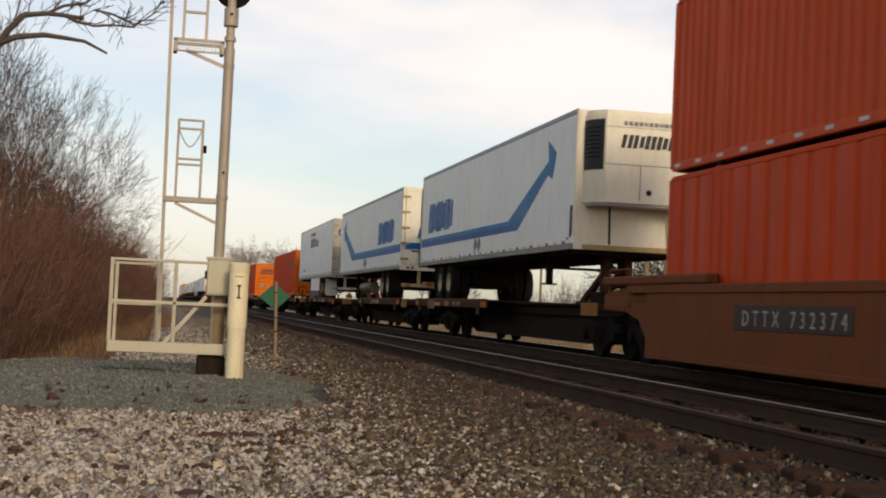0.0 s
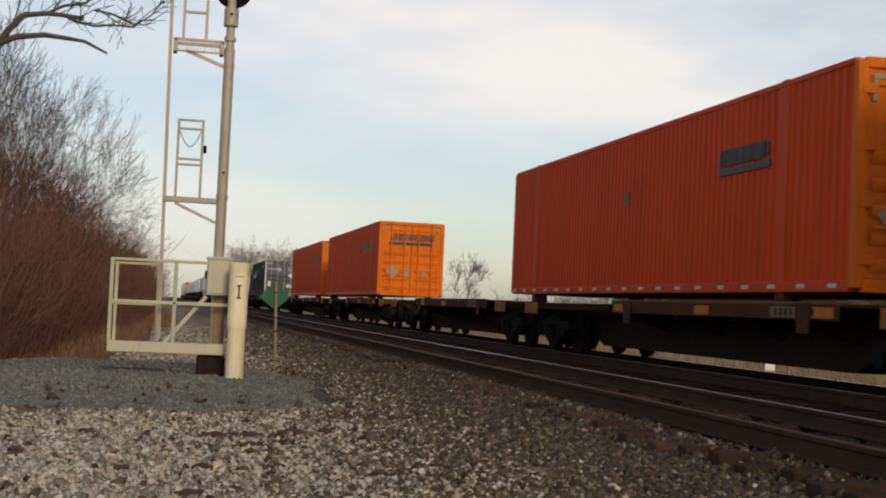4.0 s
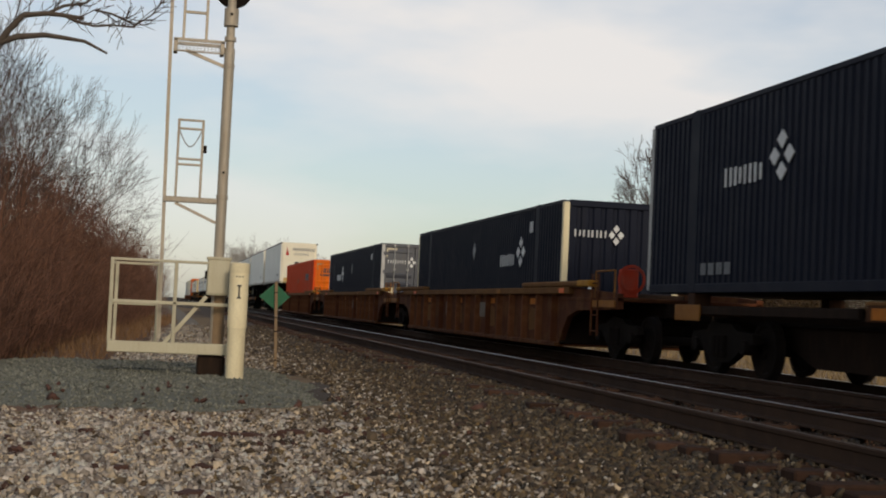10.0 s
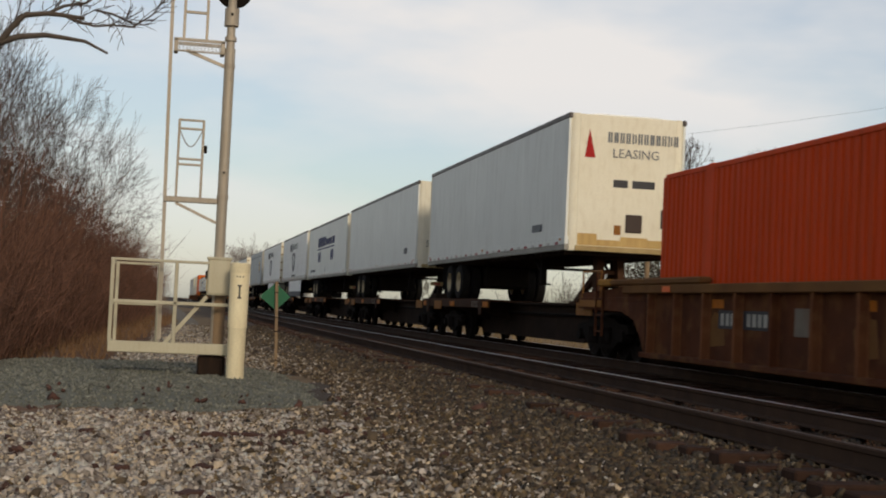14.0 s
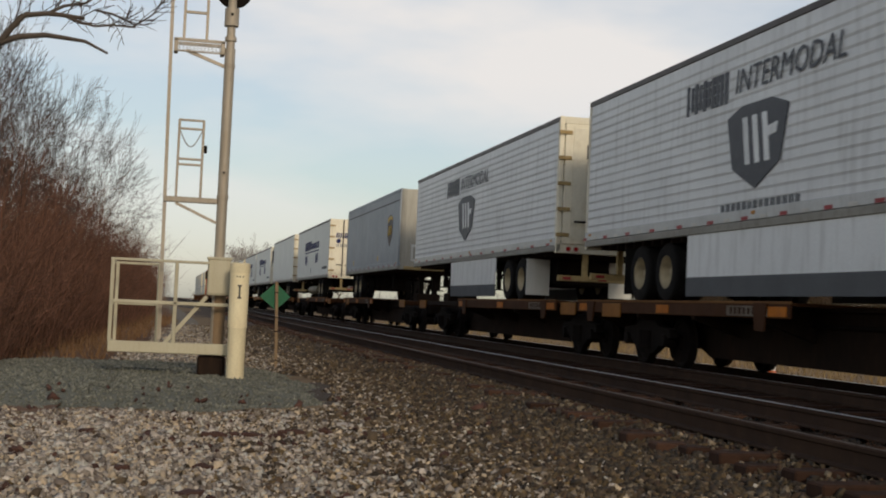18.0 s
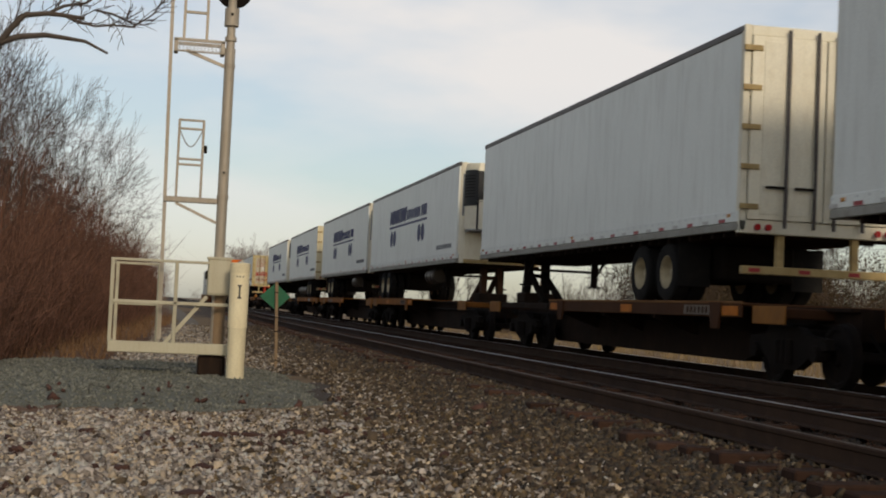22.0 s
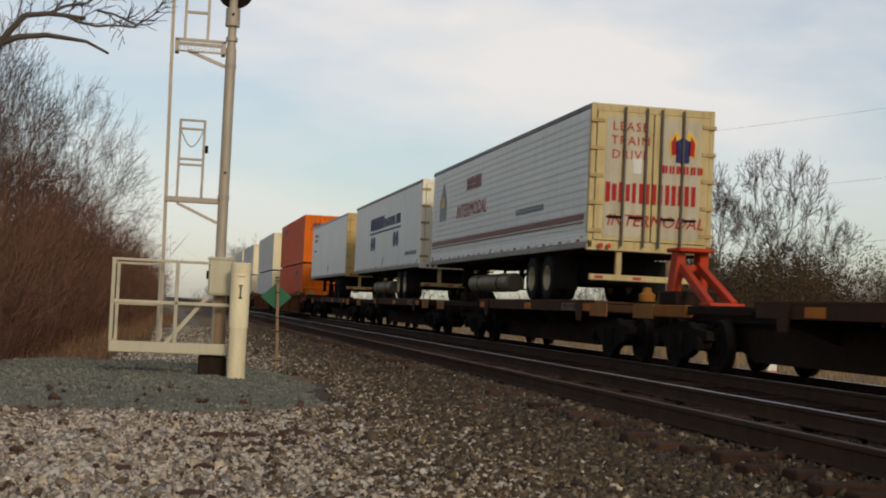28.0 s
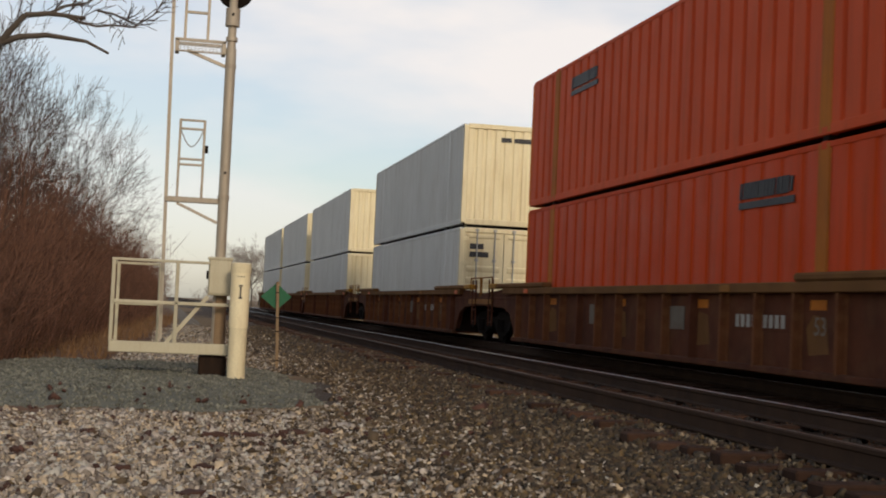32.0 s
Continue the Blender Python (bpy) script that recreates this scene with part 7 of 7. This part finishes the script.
def grow(rnd, segs, p, d, length, r, level, top, kids=(1, 2, 2)):
    """One limb and what grows from it."""
    n = 4 if level < 2 else 3 if level < top else 2
    step = length / n
    for i in range(n):
        d = (d + Vector((rnd.gauss(0, 0.16), rnd.gauss(0, 0.16), rnd.gauss(0.04, 0.10)))).normalized()
        q = p + d * step
        r1 = r * (0.86 if level == 0 else 0.74)
        segs.append((level, *p, *q, r, r1))
        p, r = q, r1
        if level < top and (i > 0 or level > 0):
            for _ in range(2 if level < 1 else rnd.choice(kids)):
                side = Vector((rnd.gauss(0, 1), rnd.gauss(0, 1), rnd.gauss(0.15, 0.6))).normalized()
                dd = (d * 0.75 + side * 0.75).normalized()
                grow(rnd, segs, p, dd, length * rnd.uniform(0.42, 0.68), r * rnd.uniform(0.45, 0.65), level + 1, top, kids)
    return p


def fork(rnd, segs, p, d, length, r, level, top, open_):
    """One limb that wavers upward and splits at its end."""
    n = 3 if level < top else 2
    for i in range(n):
        d = (d + Vector((rnd.gauss(0, 0.15), rnd.gauss(0, 0.15), rnd.gauss(0.05, 0.08)))).normalized()
        d = (d + Vector((p.x, p.y, 0)) * (0.06 / max(0.4, p.length))).normalized()
        q = p + d * (length / n)
        r1 = r * 0.9
        segs.append((level, *p, *q, r, r1))
        p, r = q, r1
        if level >= 2 and level < top and i < n - 1 and rnd.random() < 0.55:
            side = Vector((rnd.gauss(0, 1), rnd.gauss(0, 1), rnd.gauss(0.1, 0.5))).normalized()
            fork(rnd, segs, p, (d + side * 0.9).normalized(), length * 0.55, r * 0.5, max(level + 1, top - 1), top, open_)
    if level < top:
        k = 3 if level == 0 or rnd.random() < 0.28 else 2
        a = rnd.uniform(0, 6.28)
        u = d.orthogonal().normalized()
        w = d.cross(u)
        for i in range(k):
            b = a + 6.28 * i / k + rnd.gauss(0, 0.3)
            dd = (d + (u * math.cos(b) + w * math.sin(b)) * open_ * rnd.uniform(0.6, 1.3)).normalized()
            fork(rnd, segs, p, dd, length * rnd.uniform(0.66, 0.88), r * (0.72 if k == 2 else 0.62), level + 1, top, open_)


def bare_tree(name, x, y, z, h, seed, label, levels=7, trunk=0.15, open_=0.55, fine=0.006, slim=1.0, lean=0.0, twig="twig"):
    """A leafless tree: a trunk that forks again and again into fine twigs."""
    rnd = random.Random(seed)
    segs = []
    fork(rnd, segs, Vector((0, 0, -0.05)), Vector((lean, 0, 1)).normalized(), 1.0, trunk, 0, levels, open_)
    k = h / max(s[6] for s in segs)
    segs = [(s[0], s[1] * k * slim, s[2] * k * slim, s[3] * k, s[4] * k * slim, s[5] * k * slim, s[6] * k, max(s[7], fine), max(s[8], fine * 0.7)) for s in segs]
    t = thing(name, label, "tree", at=(x, y, z))
    v, f = tubes([s[1:] for s in segs if s[0] <= 2], 7)
    part("trunk", quick("trunk", v, f, M["bark"], True), None, t, "grey-brown trunk and limbs")
    v, f = tubes([s[1:] for s in segs if s[0] > 2], 3)
    part("crown", quick("crown", v, f, M[twig]), None, t, "leafless crown of fine twigs")
    return t


def stems(name, places, heights, material, seed, label, twigs=6, lean=0.25, radius=0.008, category="brush"):
    """A thicket of thin leafless stems."""
    g = np.random.default_rng(seed)
    segs = []
    for (x, y, z), h in zip(places, heights):
        p = np.array((x, y, z))
        d = np.array((g.normal(0, lean), g.normal(0, lean), 1.0))
        r = radius * g.uniform(0.7, 1.6)
        for i in range(3):
            d = d / np.linalg.norm(d) + g.normal(0, 0.16, 3)
            q = p + d / np.linalg.norm(d) * h / 3
            segs.append((*p, *q, r * (1 - 0.25 * i), r * (0.75 - 0.25 * i) + 0.002))
            for _ in range(twigs // 3):
                a = p + (q - p) * g.random()
                e = d * 0.6 + g.normal(0, 0.6, 3)
                e = e / np.linalg.norm(e) * h * g.uniform(0.12, 0.34)
                segs.append((*a, *(a + e), r * 0.55, r * 0.2))
            p = q
    v, f = tubes(segs, 3)
    return tagged(new(name, quick(name, v, f, material)), label, category, kind="stuff")


def blades(name, places, heights, material, seed, label, width=0.012):
    g = np.random.default_rng(seed)
    p, h = np.asarray(places, float), np.asarray(heights, float)
    n = len(p)
    a = g.uniform(0, np.pi, n)
    side = np.stack([np.cos(a), np.sin(a), 0 * a], 1) * width
    tip = p + np.stack([g.normal(0, 0.4, n) * h, g.normal(0, 0.4, n) * h, h], 1)
    v = np.stack([p - side, p + side, tip], 1).reshape(-1, 3)
    f = np.arange(3 * n).reshape(-1, 3)
    return tagged(new(name, quick(name, v, f, material)), label, "grass", kind="stuff")


def edge_x(y):
    """Where the brush meets the gravel along the left of the line."""
    return -2.5 + 1.9 * max(0.0, min(1.0, (y - 20) / 45))


def build_left_side():
    g = np.random.default_rng(21)
    pl, hs = [], []
    while len(pl) < 10000:
        y = 19.5 + 120 * g.random() ** 1.7
        x = edge_x(y) - 7.5 * g.random() ** 1.4 - 0.1
        if x < -0.122 * y - 0.7:
            continue
        pl.append((x, y, lie(x, y) - 0.05))
        hs.append(g.uniform(2.8, 5.4) * min(1, 0.42 + (edge_x(y) - x) * 0.36) * max(0.45, min(1.0, (y - 8) / 20)))
    stems("roadside_brush", pl, hs, M["brush"], 22, "dense thicket of reddish-brown leafless brush", 6, 0.24, 0.0075)
    k = 0
    for x, y, h in ((-5.9, 34, 8.6), (-6.4, 41, 9.6), (-6.4, 52, 9.4), (-7.2, 47, 10.6), (-6.2, 62, 8.4), (-6.0, 76, 8.2), (-5.8, 95, 8.4), (-5.2, 30, 7.6), (-5.7, 44, 8.0), (-4.7, 36, 6.0), (-4.9, 49, 6.4), (-4.8, 62, 6.4), (-4.7, 31, 5.8), (-4.6, 33.5, 6.8), (-5.0, 39, 7.4), (-5.6, 56, 7.8)):
        k += 1
        bare_tree("bare_tree", x, y, lie(x, y), h, 300 + k, "bare grey-brown tree rising from brush", 7, 0.10, 0.52, 0.0054, 0.64, 0.20)
    pl, hs = [], []
    for _ in range(4500):
        y = 17 + 57 * g.random() ** 1.4
        x = edge_x(y) + g.uniform(-1.2, 1.3)
        if y < 24 and in_pad(x, y):
            continue
        pl.append((x, y, top_z(x, y) - 0.02))
        hs.append(g.uniform(0.08, 0.48))
    blades("dead_grass", pl, hs, M["litter_grass"], 23, "dead tan grass along the foot of the brush")


def build_overhang():
    """A tree out of view on the left reaches one bare limb over the gravel."""
    t = thing("overhanging_tree", "bare tree stretching a crooked grey limb overhead", "tree", at=(-4.6, 15.5, lie(-4.6, 15.5)))
    base = Vector((-4.6, 15.5, lie(-4.6, 15.5)))
    rnd = random.Random(9)
    segs = []

    def run(points, r0, r1, sub=True):
        pts = [Vector((x, 15.5 + dy, z)) - base for x, dy, z in points]
        n = len(pts) - 1
        for i, (a, b) in enumerate(zip(pts, pts[1:])):
            ra, rb = r0 + (r1 - r0) * i / n, r0 + (r1 - r0) * (i + 1) / n
            segs.append((0, *a, *b, ra, rb))
            if sub:
                for _ in range(2):
                    d = ((b - a).normalized() + Vector((rnd.gauss(0, 0.5), rnd.gauss(0, 0.5), rnd.gauss(0.35, 0.5)))).normalized()
                    grow(rnd, segs, a.lerp(b, rnd.random()), d, rnd.uniform(0.2, 0.42), 0.008, 3, 4)
    run([(-4.6, 0, -0.7), (-4.5, 0, 1.2), (-4.2, 0, 2.6), (-3.3, 0, 3.2), (-2.5, 0, 3.38), (-1.92, 0, 3.45)], 0.17, 0.078, False)
    run([(-1.92, 0, 3.45), (-1.74, 0, 3.53), (-1.44, 0, 3.575), (-1.2, 0, 3.557), (-1.01, 0.05, 3.548), (-0.757, 0.1, 3.44)], 0.042, 0.014, False)
    run([(-1.92, 0, 3.46), (-1.81, -0.05, 3.606), (-1.67, -0.1, 3.76), (-1.42, -0.1, 3.80), (-1.27, -0.1, 3.795), (-1.02, -0.1, 3.78)], 0.04, 0.022)
    run([(-1.27, -0.1, 3.80), (-1.1, -0.1, 3.74), (-0.9, -0.1, 3.70), (-0.72, -0.1, 3.73), (-0.46, -0.1, 3.725)], 0.018, 0.010)
    run([(-1.42, -0.1, 3.80), (-1.25, -0.1, 3.90), (-1.02, -0.1, 3.95), (-0.9, -0.1, 4.05), (-0.72, -0.1, 4.02), (-0.45, -0.1, 4.1)], 0.02, 0.008)
    run([(-0.9, -0.1, 3.88), (-0.72, -0.1, 3.857), (-0.46, -0.1, 3.75), (-0.28, -0.1, 3.884), (-0.163, -0.1, 4.057)], 0.014, 0.006)
    run([(-3.3, 0, 3.2), (-2.9, 0.2, 3.9), (-2.2, 0.2, 4.2), (-1.6, 0.1, 4.25)], 0.05, 0.02)
    v, f = tubes([s[1:] for s in segs if s[0] == 0], 7)
    part("limb", quick("limb", v, f, M["bark"], True), None, t, "crooked grey-brown limb")
    v, f = tubes([(*s[1:7], max(s[7], 0.005), max(s[8], 0.003)) for s in segs if s[0] > 0], 3)
    tagged(part("twigs", quick("twigs", v, f, M["twig"]), None, t), kind="stuff")


def build_right_side():
    g = np.random.default_rng(41)
    # utility poles and their wires
    polexy = ((25.13, 64.5, 11.1, 0.15), (33.87, 118.0, 10.4, 0.13), (46.0, 66.0, 9.0, 0.13))
    for i, (x, y, h, r) in enumerate(polexy):
        z = lie(x, y) - 0.3
        p = thing("utility_pole", "weathered wooden utility pole behind the tracks", "utility pole", "utility poles", at=(x, y, z))
        part("shaft", Mesh().rod((0, 0, 0), (0.02, 0, h), r, 12, r * 0.7), M["post_wood"], p)
        if i == 0:
            part("transformer", Mesh().rod((0.45, 0, h - 3.1), (0.45, 0, h - 2.2), 0.22, 14), M["galv"], p, "grey pole transformer")
            part("dark_band", Mesh().rod((0, 0, h - 4.2), (0, 0, h - 3.3), r * 0.97, 12), M["black_iron"], p)
        part("insulator", Mesh().rod((0.02, 0, h), (0.02, 0, h + 0.22), 0.035, 8), M["black_iron"], p)
        if i == 1:
            part("crossarm", Mesh().box(-0.1, 0.5, -0.05, 0.05, h - 0.75, h - 0.65, 0.01), M["post_wood"], p)
    st = thing("short_post", "short pale wooden stub pole beside the utility pole", "post", at=(23.7, 63.5, lie(23.7, 63.5)))
    part("shaft", Mesh().rod((0, 0, -0.1), (0, 0, 5.0), 0.12, 10), M["post_wood"], st)

    def span(a, b, sag):
        pts = [Vector(a).lerp(Vector(b), i / 16) - Vector((0, 0, sag * 4 * (i / 16) * (1 - i / 16))) for i in range(17)]
        vs = [p + Vector((0, u, w)) * 0.0055 for p in pts for u, w in ((1, 0), (0, 1), (-1, 0), (0, -1))]
        fs = [(4 * i + k, 4 * i + (k + 1) % 4, 4 * i + 4 + (k + 1) % 4, 4 * i + 4 + k) for i in range(16) for k in range(4)]
        tagged(part("power_line", Mesh().add(vs, fs), M["wire"]), "thin dark overhead wire between poles", "power line", "overhead wires")
    span((25.15, 64.5, 10.1), (62.0, 70.0, 18.6), 0.35)
    span((25.15, 64.5, 6.9), (62.0, 66.0, 13.3), 0.3)
    span((33.87, 118, 5.4), (25.15, 64.5, 3.6), 0.5)
    span((33.87, 118, 4.9), (25.15, 64.5, 3.1), 0.5)
    span((25.15, 64.5, 3.75), (62.0, 66.0, 9.3), 0.2)
    span((25.15, 64.5, 3.95), (62.0, 66.0, 7.4), 0.2)
    # bare trees
    for x, y, h, slim, sd in ((28.6, 70.0, 12.2, 0.60, 574), (30.7, 70.5, 10.5, 0.68, 519), (33.8, 70.0, 11.4, 0.66, 528), (36.4, 76.0, 6.6, 0.74, 505), (44.0, 88.0, 8.6, 0.74, 507), (41.5, 82.0, 7.4, 0.74, 508), (47.5, 90.0, 9.4, 0.74, 509), (38.2, 78.0, 7.0, 0.74, 515), (21.0, 92.0, 5.4, 0.74, 510), (22.4, 104.0, 6.0, 0.74, 511), (18.6, 96.0, 4.6, 0.74, 516)):
        bare_tree("bare_tree", x, y, lie(x, y), h, sd, "bare wide-crowned tree behind the tracks", 8 if h > 9.5 else 6, 0.20 if h > 9.5 else 0.06, 0.58, 0.0125 if h > 9.5 else 0.010, slim)
    # low scrub with a few dull leaves
    pl, hs = [], []
    for _ in range(3600):
        y = g.uniform(60, 96)
        x = 0.36 * y + 1.5 + g.random() ** 1.2 * 28
        pl.append((x, y, lie(x, y)))
        hs.append(g.uniform(2.2, 5.4))
    stems("scrub", pl, hs, M["twig"], 42, "low tangled winter scrub behind the tracks", 6, 0.22, 0.0095)
    pl, hs = [], []
    for _ in range(460):
        y = g.uniform(62, 96)
        x = y * g.uniform(0.255, 0.37)
        pl.append((x, y, lie(x, y)))
        hs.append(g.uniform(1.6, 4.2) * min(1.0, 0.5 + 6 * (x / y - 0.255)))
    stems("thin_scrub", pl, hs, M["twig"], 44, "thin bare saplings beside the tracks", 12, 0.2, 0.011)
    # bushes: domed clumps of small leaves
    for name, label, m, n, x0, x1, y0, y1, h0, h1, count in (
            ("rusty_bushes", "rust-brown bushes with dry leaves behind the tracks", "scrub_leaf", 190, 25.4, 37.0, 62, 74, 2.9, 5.8, 120000),
            ("low_bushes", "dull brown low bushes behind the tracks", "scrub_leaf", 190, 35.0, 58.0, 64, 88, 1.6, 3.9, 62000),
            ("evergreen_shrubs", "dark evergreen shrubs under the bare trees", "dark_leaf", 80, 25.6, 40.0, 66, 76, 2.8, 6.3, 60000)):
        by, bx = g.uniform(y0, y1, n), g.uniform(x0, x1, n)
        bh, br = g.uniform(h0, h1, n), g.uniform(0.5, 1.1, n)
        k = g.integers(0, n, count)
        q = g.normal(0, 0.55, (count, 3))
        c = np.stack([bx[k] + q[:, 0] * br[k], by[k] + q[:, 1] * br[k], -0.7 + bh[k] * (1 - 0.75 * np.abs(q[:, 2]) - 0.25 * (q[:, 0] ** 2 + q[:, 1] ** 2))], 1)
        c = c[c[:, 2] > -0.7]
        a, b = g.normal(0, 0.025, c.shape), g.normal(0, 0.025, c.shape)
        v = np.stack([c - a, c + b, c + a, c - b], 1).reshape(-1, 3)
        tagged(new(name, quick(name, v, np.arange(len(v)).reshape(-1, 4), M[m])), label, "foliage", kind="stuff")
    for x, y, m, h in ((15.3, 43.9, "yellow_plate", 0.55), (15.7, 39.9, "post_wood", 0.7), (15.0, 33.3, "post_wood", 0.6)):
        st = part("marker_stake", Mesh().box(-0.03, 0.03, -0.03, 0.03, -0.05, h, 0.006), M[m], at=pose(x, y, lie(x, y), 0, 6 if h < 0.6 else 0, 0))
        tagged(st, "thin yellow marker stake in dry grass" if h < 0.6 else "short weathered wooden stake in dry grass", "stake")
    pl, hs = [], []
    for _ in range(16000):
        y = 14 + 90 * g.random() ** 1.5
        x = 12.6 + (6 + 0.25 * y) * g.random()
        pl.append((x, y, lie(x, y) - 0.02))
        hs.append(g.uniform(0.08, 0.36))
    blades("dry_verge_grass", pl, hs, M["grass"], 43, "dry straw-coloured grass beyond the tracks")
    b = thing("marker_box", "small white box with an orange foot beside the track", "marker", at=(14.0, 29.2, lie(14.0, 29.2)))
    part("body", Mesh().box(-0.13, 0.13, -0.11, 0.11, 0.10, 0.30, 0.014), M["cardboard"], b)
    part("foot", Mesh().box(-0.05, 0.14, -0.12, 0.09, 0.0, 0.105, 0.009), M["orange_mark"], b, "orange foot")


def build_distance():
    g = np.random.default_rng(61)
    # Far twigs and woods use far_wood, whose colour holds the haze.
    k = 0
    for _ in range(14):
        y = g.uniform(300, 420)
        x = g.uniform(0.055, 0.088) * y - 0.0
        k += 1
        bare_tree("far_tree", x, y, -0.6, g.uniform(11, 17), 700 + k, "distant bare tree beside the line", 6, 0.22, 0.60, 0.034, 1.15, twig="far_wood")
    for x, y, h in ((24.5, 245, 10), (33, 260, 11), (30, 330, 12)):
        k += 1
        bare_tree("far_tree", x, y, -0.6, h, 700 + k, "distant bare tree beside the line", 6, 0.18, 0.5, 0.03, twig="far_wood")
    pl, hs = [], []
    for _ in range(1400):
        y = g.uniform(420, 900)
        x = y * g.uniform(-0.12, 0.75)
        if abs(x - 7.5) < 9:
            continue
        pl.append((x, y, -0.8))
        hs.append(g.uniform(3, 8.5) * (1.0 if x > 8 else 0.9))
    stems("far_woods", pl, hs, M["far_wood"], 62, "line of far bare woods, haze put into their pale colour", 6, 0.35, 0.13, "woods")


build_left_side()
build_overhang()
build_right_side()
build_distance()

# ---- loose stones, rails and ties ----
build_stones()
build_fragments()
build_track("near_track", NEAR_X, NEAR_Z, "empty track with rusty rails on weathered wooden ties", -8.0, 205)
build_track("far_track", FAR_X, FAR_Z, "track under the passing train on wooden ties", -8.0, 165)


# ---- the train rolls by ----
def motions():
    for ob, y0 in MOVERS:
        walk(ob, [(t, pose(FAR_X, y0 - gone(t), 0)) for t in (0.0, 4.0, 8.0, 12.0, 16.0, 20.0, 24.0, 28.0, 32.0)])


motions()
